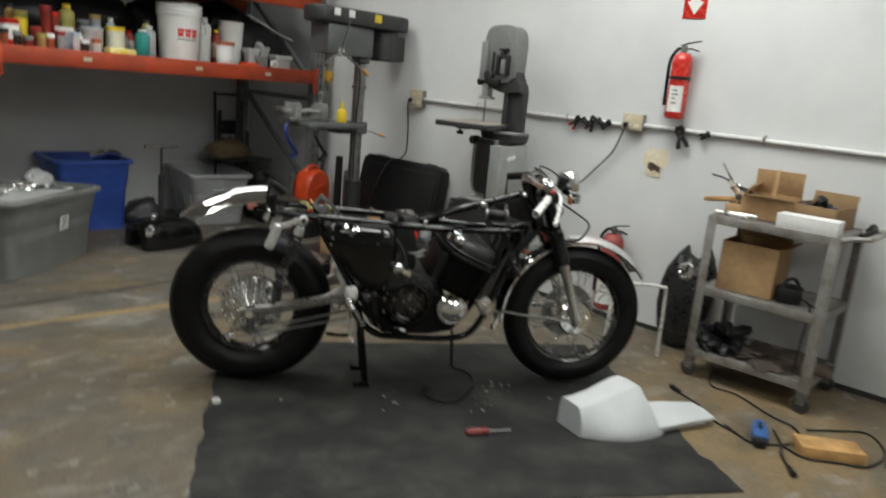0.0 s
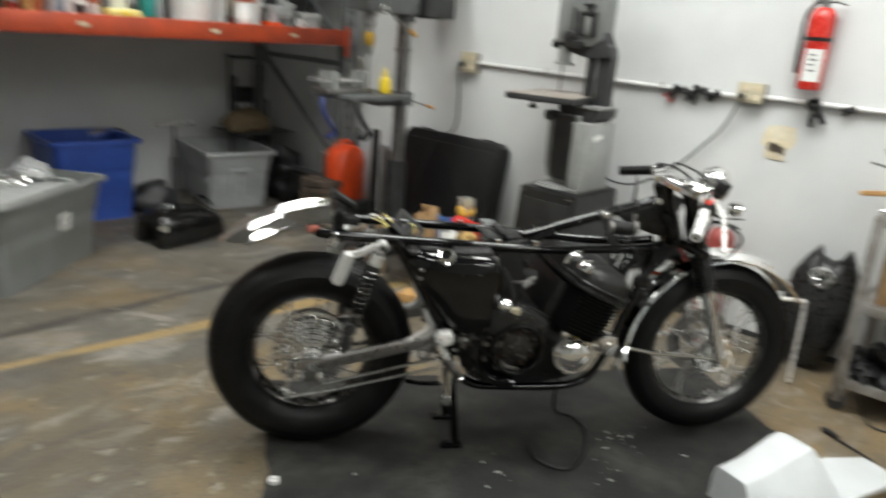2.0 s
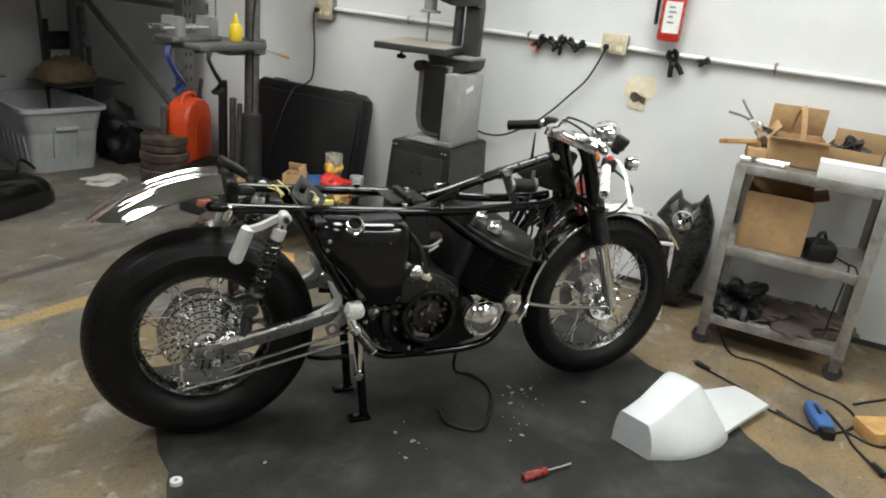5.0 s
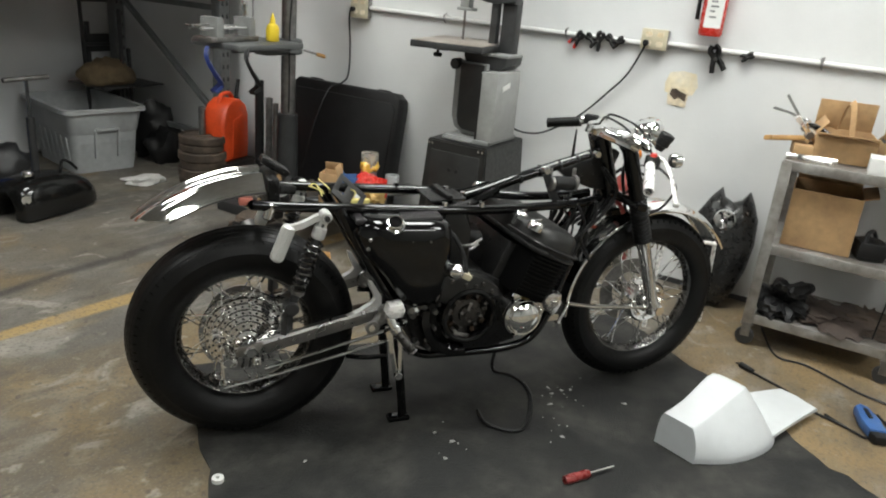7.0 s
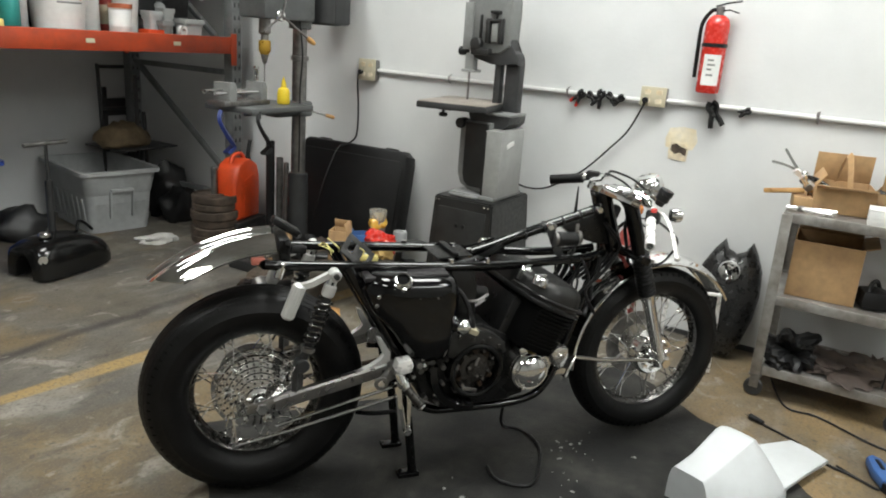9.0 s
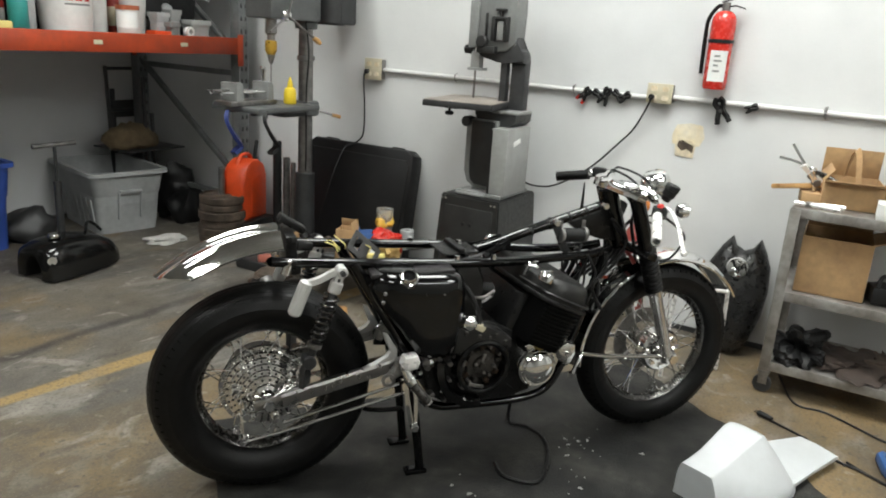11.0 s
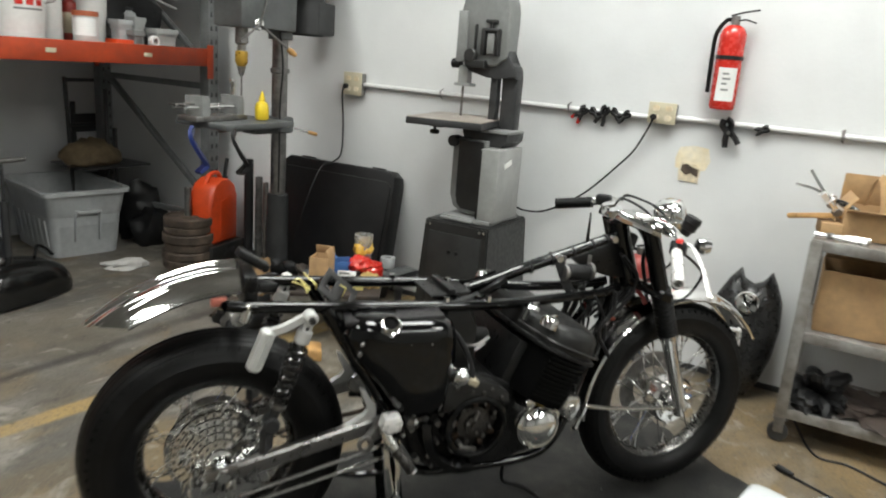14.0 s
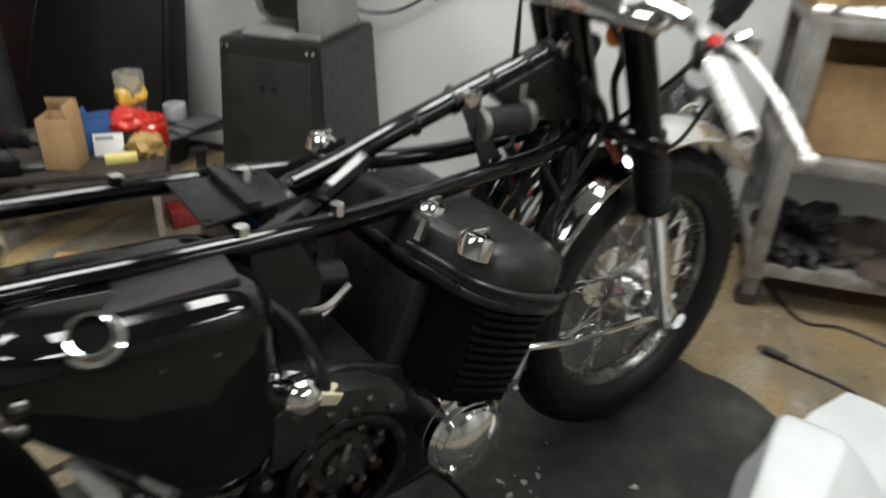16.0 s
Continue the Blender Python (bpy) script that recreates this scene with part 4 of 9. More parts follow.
RXC, RR = -0.667, 0.32
FXC, FR = 0.705, 0.318
rw, rax, rfl = wheel("rear_wheel", RXC, RR, RR, 0.074, 0.196, 0.11, "dull chrome spoked rear wheel rim", M_DARKCHROME)
fw, fax, ffl = wheel("front_wheel", FXC, FR, 0.311, 0.047, 0.222, 0.085, "dull chrome spoked front wheel rim", M_DARKCHROME)

# rear brake: stepped polished drum with drilled cover, bolts and bosses
bm = B()
lathe(bm, [(0, 0.098), (0.018, 0.098), (0.022, 0.092), (0.024, 0.078), (0.034, 0.074), (0.037, 0.066), (0.056, 0.062), (0.058, 0.056), (0.070, 0.053), (0.072, 0.047), (0.084, 0.044), (0.086, 0.037), (0.098, 0.033), (0.100, 0.024), (0.110, 0.022), (0.114, 0.015), (0.114, -0.02), (0.0, -0.02)], rax, 56)
bp = P("brake_plate", bm, M_DRUM, "stepped polished drum cover with drilled holes", rw)
bm = B()
for ring, cnt, z in ((0.047, 14, 0.0642), (0.064, 20, 0.0548), (0.078, 26, 0.0458), (0.092, 30, 0.0352), (0.105, 32, 0.0232)):
    for k in range(cnt):
        a = 2 * math.pi * (k + 0.5 * (cnt % 4 == 0)) / cnt
        lathe(bm, [(0, 0.0012), (0.0036, 0.0012), (0.0036, -0.002)], rax @ Matrix.Translation((ring * math.cos(a), ring * math.sin(a), z)), 7)
tagged(P("drilled_hole", bm, M_PLASTIC, "", bp), kind="stuff")
for a, rr, z, sz in ((-28, 0.082, 0.05, 0.016), (28, 0.088, 0.05, 0.017), (130, 0.098, 0.03, 0.012), (172, 0.085, 0.052, 0.018), (200, 0.07, 0.055, 0.012), (245, 0.088, 0.045, 0.014), (290, 0.086, 0.045, 0.014), (330, 0.10, 0.03, 0.012), (80, 0.10, 0.03, 0.011)):
    bm = B()
    a = radians(a)
    m = rax @ Matrix.Translation((rr * math.cos(a), rr * math.sin(a), z))
    lathe(bm, [(0.0, 0.026), (sz * 0.45, 0.025), (sz * 0.62, 0.018), (sz * 0.65, 0.008), (sz, 0.006), (sz, -0.02), (0, -0.02)], m, 6)
    P("acorn_bolt", bm, M_CHROME, "", bp)
bm = B()
for k in range(24):
    a = 2 * math.pi * k / 24
    lathe(bm, [(0.0, 0.006), (0.005, 0.005), (0.007, 0.0)], rax @ Matrix.Translation((0.119 * math.cos(a), 0.119 * math.sin(a), 0.006)), 6)
lathe(bm, [(0.108, -0.004), (0.126, -0.004), (0.128, 0.002), (0.126, 0.007), (0.112, 0.007)], rax, 48)
tagged(P("spoke_flange", bm, M_CHROME, "polished spoke flange with rivets", bp), kind="stuff")
bm = B()
cyl(bm, (RXC, -0.135, RR), (RXC, -0.06, RR), 0.013, seg=6)
cyl(bm, (RXC, -0.14, RR), (RXC, -0.125, RR), 0.018, seg=6, bev=0.003)
cyl(bm, (RXC, -0.08, RR), (RXC, 0.14, RR), 0.0125, seg=6)
P("axle", bm, M_CHROME, "", rw)
bm = B()
box(bm, (-0.735, -0.135, 0.262), (0.016, 0.008, 0.085), 0.003, pose(0, 0, 0, 0, -8, 0))
cyl(bm, (-0.741, -0.15, 0.226), (-0.741, -0.12, 0.226), 0.011, seg=10)
cyl(bm, (-0.729, -0.145, 0.3), (-0.729, -0.07, 0.3), 0.012, seg=10)
P("brake_arm", bm, M_CHROME)
bm = B()
tube(bm, [(-0.741, -0.146, 0.226), (-0.6, -0.15, 0.252), (-0.24, -0.15, 0.332)], 0.0048, 8, straight=True)
P("brake_rod", bm, M_CHROME)
bm = B()
tube(bm, [(-0.63, -0.139, 0.268), (-0.48, -0.14, 0.303), (-0.27, -0.14, 0.354)], 0.0055, 8, straight=True)
P("torque_link", bm, M_CHROME)

# swingarm
for s in (-1, 1):
    bm = B()
    a, b = Vector((-0.285, s * 0.12, 0.409)), Vector((-0.632, s * 0.125, 0.332))
    sweep(bm, [a, a * 0.55 + b * 0.45, b], [(-0.012, -0.019), (0.012, -0.019), (0.013, -0.014), (0.013, 0.012), (0.008, 0.018), (-0.008, 0.018), (-0.013, 0.012), (-0.013, -0.014)], flip=(0, 0, 1))
    box(bm, (b + Vector((-0.035, 0, -0.006))), (0.085, 0.010, 0.03), 0.004, pose(0, 0, 0, 0, -12, 0))
    sw = P("swingarm", bm, M_SWING, "polished swingarm leg")
    bm = B()
    prism(bm, [(-0.341, 0.504), (-0.327, 0.498), (-0.291, 0.439), (-0.297, 0.418), (-0.36, 0.398), (-0.40, 0.386), (-0.402, 0.398), (-0.36, 0.414), (-0.326, 0.431), (-0.316, 0.447), (-0.333, 0.476)], s * 0.108, s * 0.128, pose(0, 0, 0, 90, 0, 0) @ Matrix.Diagonal((1, 1, -1, 1)), bev=0.003)
    P("gusset", bm, M_RESERVOIR, "bright curved swingarm brace", sw)
    bm = B()
    cyl(bm, (-0.28, s * 0.10, 0.41), (-0.28, s * 0.148, 0.41), 0.03, seg=16, bev=0.004)
    P("pivot", bm, M_ALU, "", sw)

# piggyback shocks
for s in (-1, 1):
    y = s * 0.145
    top, bot = Vector((-0.476, y, 0.709)), Vector((-0.562, y, 0.452))
    d = (bot - top).normalized()
    bm = B()
    cyl(bm, top + d * 0.02, bot, 0.012, seg=12)
    cyl(bm, (bot.x, y - 0.02, bot.z), (bot.x, y + 0.02, bot.z), 0.02, seg=14, bev=0.003)
    sweep(bm, [Vector((bot.x, y * 0.98, bot.z)), Vector((bot.x - 0.004, y * 0.82, 0.42)), Vector((bot.x - 0.006, y * 0.80, 0.35))], [(-0.018, -0.008), (0.018, -0.008), (0.018, 0.008), (-0.018, 0.008)])
    sh = P("shock_absorber", bm, M_DARK, "rear shock absorber with remote reservoir")
    bm = B()
    cyl(bm, top + d * 0.03, top + d * 0.065, 0.0185, seg=20, bev=0.004)
    cyl(bm, (top.x, y - 0.02, top.z), (top.x, y + 0.02, top.z), 0.0155, seg=18, bev=0.003)
    box(bm, top + d * 0.03, (0.022, 0.024, 0.05), 0.004, basis(d))
    sweep(bm, [top + Vector((-0.015, 0, 0.0)), top + Vector((-0.06, 0, -0.022)), top + Vector((-0.11, 0, -0.035))], [(-0.009, -0.008), (0.009, -0.008), (0.009, 0.008), (-0.009, 0.008)], flip=(0, 0, 1))
    P("shock_head", bm, M_RESERVOIR, "bright aluminium shock head", sh)
    bm = B()
    r0 = top + Vector((-0.092, 0, -0.022))
    r1 = r0 + Vector((-0.037, 0, -0.097))
    cyl(bm, r0, r1, 0.0176, seg=24, bev=0.006)
    rv = P("reservoir", bm, M_RESERVOIR, "brushed aluminium reservoir", sh)
    bm = B()
    for k in range(14):
        a = 2 * math.pi * k / 14
        o = basis(r1 - r0) @ Vector((0.0173 * math.cos(a), 0.0173 * math.sin(a), 0))
        cyl(bm, r0 + (r1 - r0) * 0.12 + o, r0 + (r1 - r0) * 0.9 + o, 0.0016, seg=5)
    tagged(part("flute", bm, M_RESERVOIR, rv), kind="stuff")
    bm = B()
    turns, n = 9, 150
    u = d.orthogonal().normalized()
    w = d.cross(u)
    s0, s1 = 0.07, 0.215
    pts = [top + d * (s0 + (s1 - s0) * k / n) + (u * math.cos(2 * math.pi * turns * k / n) + w * math.sin(2 * math.pi * turns * k / n)) * 0.0195 for k in range(n + 1)]
    sweep(bm, pts, circle(0.0044, 8))
    P("spring", bm, M_SPRING, "dark coil spring", sh)
    bm = B()
    cyl(bm, top + d * 0.214, top + d * 0.230, 0.021, seg=18, bev=0.003)
    P("preload_ring", bm, M_STEEL, "", sh)
    bm = B()
    cyl(bm, (top.x, y - s * 0.03, top.z), (top.x, y + s * 0.03, top.z), 0.0085, seg=6)
    P("mount_bolt", bm, M_DARK, "", sh)

# frame
T = 0.0142
for s in (-1, 1):
    bm = B()
    tube(bm, [(-0.655, s * 0.095, 0.729), (-0.6, s * 0.10, 0.7255), (-0.45, s * 0.102, 0.7165), (-0.3, s * 0.102, 0.7085), (-0.1, s * 0.10, 0.6985), (0.06, s * 0.085, 0.690), (0.234, s * 0.055, 0.685), (0.378, s * 0.045, 0.688), (0.45, s * 0.03, 0.70)], T, 12)
    P("seat_rail", bm, M_BLACK, "glossy black frame rail")
    bm = B()
    tube(bm, [(-0.432, s * 0.108, 0.716), (-0.26, s * 0.128, 0.425)], T * 1.2, 14, straight=True)
    P("seat_post", bm, M_BLACK)
    bm = B()
    tube(bm, [(-0.26, s * 0.125, 0.425), (-0.235, s * 0.12, 0.31), (-0.17, s * 0.115, 0.25), (-0.08, s * 0.11, 0.235), (0.15, s * 0.105, 0.232), (0.25, s * 0.10, 0.285), (0.33, s * 0.08, 0.46), (0.44, s * 0.03, 0.70)], T * 0.95, 12)
    P("cradle_tube", bm, M_BLACK)
    bm = B()
    prism(bm, [(-0.30, 0.36), (-0.22, 0.35), (-0.2, 0.44), (-0.24, 0.50), (-0.3, 0.46)], s * 0.118, s * 0.132, pose(0, 0, 0, 90, 0, 0) @ Matrix.Diagonal((1, 1, -1, 1)), bev=0.003)
    P("pivot_plate", bm, M_BLACK)
bm = B()
tube(bm, [(-0.655, 0.095, 0.729), (-0.672, 0.05, 0.731), (-0.675, 0.0, 0.732), (-0.672, -0.05, 0.731), (-0.655, -0.095, 0.729)], T, 12)
P("rear_hoop", bm, M_BLACK)
bm = B()
tube(bm, [(-0.02, 0.0, 0.706), (0.05, 0.0, 0.725), (0.13, 0.0, 0.752), (0.224, 0, 0.780), (0.32, 0, 0.808), (0.46, 0, 0.849)], 0.0162, 16)
P("top_tube", bm, M_BLACK, "glossy black top tube")
for s in (-1, 1):
    bm = B()
    tube(bm, [(-0.1, s * 0.10, 0.70), (-0.01, s * 0.05, 0.703), (0.08, s * 0.025, 0.735)], 0.013, 8)
    P("top_brace", bm, M_BLACK)
bm = B()
cyl(bm, (0.435, 0, 0.90), (0.51, 0, 0.70), 0.031, seg=20, bev=0.004)
P("steering_head", bm, M_BLACK)
bm = B()
prism(bm, [(0.29, 0.79), (0.45, 0.842), (0.50, 0.72), (0.42, 0.728), (0.34, 0.755)], -0.02, 0.02, pose(0, 0, 0, 90, 0, 0), bev=0.004)
P("head_gusset", bm, M_SATIN)
for x, z in ((-0.60, 0.7255), (-0.40, 0.713), (-0.08, 0.698)):
    bm = B()
    sweep(bm, [Vector((x, -0.098, z)), Vector((x, 0.098, z))], circle(0.012, 8))
    P("cross_tube", bm, M_BLACK)
bm = B()
prism(bm, [(-0.15, -0.07), (-0.03, -0.05), (-0.03, 0.05), (-0.15, 0.07)], 0.712, 0.717, bev=0.001)
box(bm, (-0.09, 0, 0.724), (0.02, 0.13, 0.014), 0.003)
P("seat_bracket", bm, M_SATIN)
bm = B()
hm = Matrix.Translation((-0.392, -0.062, 0.742)) @ pose(0, 0, 0, 0, 42, 0) @ pose(0, 0, 0, 55, 0, 0)
for c, s in (((0, -0.026, 0), (0.10, 0.016, 0.004)), ((0, 0.026, 0), (0.10, 0.016, 0.004)), ((-0.043, 0, 0), (0.016, 0.04, 0.004)), ((0.0, 0, 0), (0.03, 0.04, 0.004)), ((0.043, 0, 0), (0.016, 0.04, 0.004))):
    box(bm, hm @ Vector(c), s, 0.001, hm.to_3x3().to_4x4())
P("battery_strap_bracket", bm, material("grey_bracket_paint", (0.03, 0.029, 0.029), 0.45, var=0.2, scale=20))
bm = B()
box(bm, (-0.598, 0, 0.742), (0.032, 0.15, 0.095), 0.006)
box(bm, (-0.585, 0.01, 0.806), (0.085, 0.045, 0.022), 0.006, pose(0, 0, 0, 0, 32, 0))
box(bm, (-0.565, -0.05, 0.758), (0.05, 0.04, 0.025), 0.006, pose(0, 0, 0, 0, 10, 20))
cyl(bm, (-0.60, -0.075, 0.765), (-0.60, -0.06, 0.765), 0.014, seg=12)
P("tail_bracket", bm, M_SATIN, "black tail bracket")
bm = B()
for x, y, z in ((-0.50, -0.10, 0.725), (-0.2, 0.10, 0.72), (-0.12, -0.10, 0.716), (0.0, -0.094, 0.712), (-0.03, -0.02, 0.722), (-0.06, 0.04, 0.722), (0.04, 0.03, 0.725)):
    cyl(bm, (x, y, z - 0.015), (x, y, z + 0.006), 0.009, seg=6)
tagged(P("bolt", bm, M_CHROME), kind="stuff")


# chrome fenders
def fender(name, c, R0, a0, a1, hw, crown, label, lip=0.006, n=40, grow=0.0, rib=0.0, cutback=0.0):
    bm = B()
    rows = []
    m = 44 if rib else 12
    for i in range(n + 1):
        R = R0 + grow * i / n
        up, dn = [], []
        for k in range(m + 1):
            s = -1 + 2 * k / m
            bump = sum(rib * 0.5 * (1 + math.cos(math.pi * min(1.0, abs(s - q0) / 0.15))) for q0 in (-0.5, 0.0, 0.5))
            r = R + crown * (1 - abs(s) ** 2.6) + bump + (lip if abs(s) > 0.99 else 0.0)
            a = radians(a0 + (a1 - cutback * s * s - a0) * i / n)
            up.append((r, s * hw, a))
            dn.append((r - 0.003, s * hw * 0.99, a))
        ring = up + dn[::-1]
        rows.append([bm.verts.new((c[0] + r * math.cos(a), y, c[1] + r * math.sin(a))) for r, y, a in ring])
    q = len(rows[0])
    for a, b in zip(rows, rows[1:]):
        for k in range(q):
            j = (k + 1) % q
            bm.faces.new((a[k], a[j], b[j], b[k]))
    for end in (rows[0][::-1], rows[-1]):
        for k in range(m):
            bm.faces.new((end[k], end[k + 1], end[q - 2 - k], end[q - 1 - k]))
    for s in (-1, 1):
        edge = [radians(a0 + (a1 - cutback - a0) * i / n) for i in range(n + 1)]
        path = [Vector((c[0] + (R0 + grow * i / n) * math.cos(a), s * hw, c[1] + (R0 + grow * i / n) * math.sin(a))) for i, a in enumerate(edge)]
        sweep(bm, path, circle(0.005, 6))
    return P(name, bm, M_CHROME, label, sharp=50)


rf = fender("rear_fender", (-0.60, 0.27), 0.491, 92.5, 131.0, 0.088, 0.038, "chrome rear fender with raised ribs and rolled edges", rib=0.0085, cutback=9.0)
for v in rf.data.vertices:
    # the tail narrows to a rounded end
    k = max(0.0, min(1.0, (-0.83 - v.co.x) / 0.135))
    v.co.y *= 1 - 0.15 * k ** 3
bm = B()
box(bm, (-0.672, -0.085, 0.738), (0.036, 0.02, 0.022), 0.005)
P("tail_lamp", bm, material("pale_red_lens", (0.5, 0.16, 0.12), 0.3, var=0.1), "small pale red lamp")
for s in (-1, 1):
    bm = B()
    cyl(bm, (-0.607, s * 0.1, 0.735), (-0.62, s * 0.1, 0.69), 0.014, seg=12, bev=0.003)
    P("fender_stud", bm, M_ALU)
ff = fender("front_fender", (FXC, FR), 0.335, 34, 184, 0.062, 0.026, "chrome front fender")
for s in (-1, 1):
    bm = B()
    tube(bm, [(0.372, s * 0.066, 0.345), (0.45, s * 0.085, 0.336), (0.68, s * 0.10, 0.318)], 0.0078, 10, straight=True)
    P("fender_stay", bm, M_CHROME, "", ff)
for s in (-1, 1):
    bm = B()
    tube(bm, [(0.372, s * 0.066, 0.345), (0.35, s * 0.075, 0.315), (0.332, s * 0.08, 0.278)], 0.006, 8)
    cyl(bm, (0.332, s * 0.08, 0.268), (0.332, s * 0.08, 0.286), 0.011, seg=8)
    P("fender_link", bm, M_CHROME, "", ff)

# front fork
for s in (-1, 1):
    y = s * 0.098
    bm = B()
    top, axl = Vector((0.475, y, 0.905)), Vector((0.698, y, 0.312))
    d = (axl - top).normalized()
    cyl(bm, top, top + d * 0.5, 0.0175, seg=16)
    fk = P("fork_leg", bm, M_CHROME, "front fork leg with rubber gaiter")
    bm = B()
    cyl(bm, top + d * 0.02, top + d * 0.21, 0.0245, seg=20, bev=0.004)
    P("fork_cover", bm, M_BLACK, "black fork cover", fk)
    bm = B()
    prof = [(0.0, 0.2)]
    for k in range(11):
        z = 0.205 + k * 0.0145
        prof += [(0.0235, z), (0.0305, z + 0.005), (0.0305, z + 0.008), (0.0235, z + 0.0135)]
    prof.append((0.0, 0.37))
    lathe(bm, prof, Matrix.Translation(top) @ basis(d), 24)
    P("gaiter", bm, M_RUBBER, "ribbed black rubber gaiter", fk, sharp=60)
    bm = B()
    lathe(bm, [(0, 0.355), (0.027, 0.355), (0.027, 0.375), (0.022, 0.39), (0.02, 0.6), (0.026, 0.615), (0.026, 0.645), (0, 0.65)], Matrix.Translation(top) @ basis(d), 20)
    P("slider", bm, M_ALU, "bare aluminium fork slider", fk)
bm = B()
cyl(bm, (FXC, -0.125, FR - 0.004), (FXC, 0.125, FR - 0.004), 0.011, seg=12)
cyl(bm, (FXC, -0.13, FR - 0.004), (FXC, -0.118, FR - 0.004), 0.018, seg=6)
P("axle", bm, M_CHROME, "", fw)
bm = B()
lathe(bm, [(0, 0.072), (0.03, 0.072), (0.036, 0.062), (0.07, 0.06), (0.078, 0.05), (0.078, 0.02), (0, 0.02)], fax, 36)
P("brake_plate", bm, M_DRUM, "polished front brake plate", fw)
bm = B()
for k in range(8):
    a = 2 * math.pi * k / 8
    lathe(bm, [(0, 0.07), (0.009, 0.07), (0.01, 0.055)], fax @ Matrix.Translation((0.055 * math.cos(a), 0.055 * math.sin(a), 0)), 8)
tagged(P("bolt", bm, M_CHROME, "", fw), kind="stuff")
bm = B()
lathe(bm, [(0.07, -0.062), (0.12, -0.062), (0.12, -0.056), (0.07, -0.056)], fax, 40, closed=True)
P("brake_disc", bm, M_STEEL, "", fw)
# triple clamps
for z, x, mt, nm in ((0.895, 0.47, M_CHROME, "upper_clamp"), (0.70, 0.54, M_BLACK, "lower_clamp")):
    bm = B()
    prism(bm, [(-0.045, -0.045), (0.0, -0.13), (0.035, -0.13), (0.045, -0.06), (0.05, 0.0), (0.045, 0.06), (0.035, 0.13), (0.0, 0.13), (-0.045, 0.045)], -0.014, 0.014, Matrix.Translation((x - 0.005, 0, z)) @ pose(0, 0, 0, 0, 20, 0), bev=0.004)
    P(nm, bm, mt)
bm = B()
cyl(bm, (0.44, 0, 0.885), (0.425, 0, 0.925), 0.02, seg=6, bev=0.003)
P("stem_nut", bm, M_CHROME)
for s in (-1, 1):
    bm = B()
    cyl(bm, (0.476, s * 0.098, 0.895), (0.467, s * 0.098, 0.92), 0.02, seg=16, bev=0.004)
    P("fork_cap", bm, M_CHROME)
# handlebars
bm = B()
tube(bm, [(0.46, 0.06, 0.915), (0.50, 0.10, 0.925), (0.56, 0.16, 0.915), (0.565, 0.22, 0.90), (0.52, 0.28, 0.885), (0.455, 0.352, 0.866)], 0.011, 10)
P("handlebar", bm, M_CHROME, "chrome low handlebar, left side")
bm = B()
a, b = Vector((0.532, 0.265, 0.889)), Vector((0.448, 0.360, 0.864))
d = (b - a).normalized()
prof = [(0, 0)]
for k in range(9):
    prof += [(0.0185, 0.003 + k * 0.0135), (0.0165, 0.010 + k * 0.0135)]
prof += [(0.019, 0.124), (0, 0.127)]
lathe(bm, prof, Matrix.Translation(a) @ basis(d), 16)
P("grip", bm, M_RUBBER, "black rubber grip")
bm = B()
box(bm, (0.555, 0.24, 0.902), (0.05, 0.035, 0.035), 0.008, pose(0, 0, 0, 0, 0, -50))
P("switch_housing", bm, M_PLASTIC)
bm = B()
tube(bm, [(0.585, 0.225, 0.905), (0.61, 0.27, 0.90), (0.57, 0.34, 0.885)], 0.006, 8)
P("clutch_lever", bm, M_ALU)
bm = B()
tube(bm, [(0.46, -0.06, 0.915), (0.49, -0.10, 0.912), (0.515, -0.15, 0.897), (0.495, -0.205, 0.880), (0.44, -0.262, 0.862), (0.362, -0.370, 0.815)], 0.011, 10)
P("handlebar", bm, M_CHROME, "chrome low handlebar, right side")
bm = B()
lathe(bm, [(0.0, 0.004), (0.0142, 0.0), (0.0145, 0.002), (0.0145, 0.146), (0.0138, 0.149), (0.0105, 0.149), (0.0100, 0.12), (0, 0.12)], Matrix.Translation((0.445, -0.258, 0.866)) @ basis(Vector((-0.083, -0.118, -0.044))), 20)
P("throttle_tube", bm, M_WHITEMETAL, "bare pale metal throttle tube")
bm = B()
sweep(bm, smooth_path([(0.492, -0.225, 0.880), (0.492, -0.262, 0.878), (0.468, -0.335, 0.845), (0.430, -0.415, 0.797)]), [(-0.004, -0.007), (0.004, -0.007), (0.005, 0.0), (0.004, 0.007), (-0.004, 0.007), (-0.005, 0)])
bmesh.ops.create_icosphere(bm, subdivisions=2, radius=0.0095, matrix=Matrix.Translation((0.430, -0.415, 0.797)))
P("brake_lever", bm, M_WHITEMETAL, "polished brake lever with ball end")
bm = B()
box(bm, (0.475, -0.228, 0.868), (0.05, 0.04, 0.04), 0.008, pose(0, 0, 0, 0, 15, 40))
P("throttle_housing", bm, M_SATIN)
bm = B()
lathe(bm, [(0, 0.012), (0.008, 0.01), (0.012, 0.0)], Matrix.Translation((0.468, -0.238, 0.887)), 12)
P("kill_switch", bm, M_RED, "small red switch")
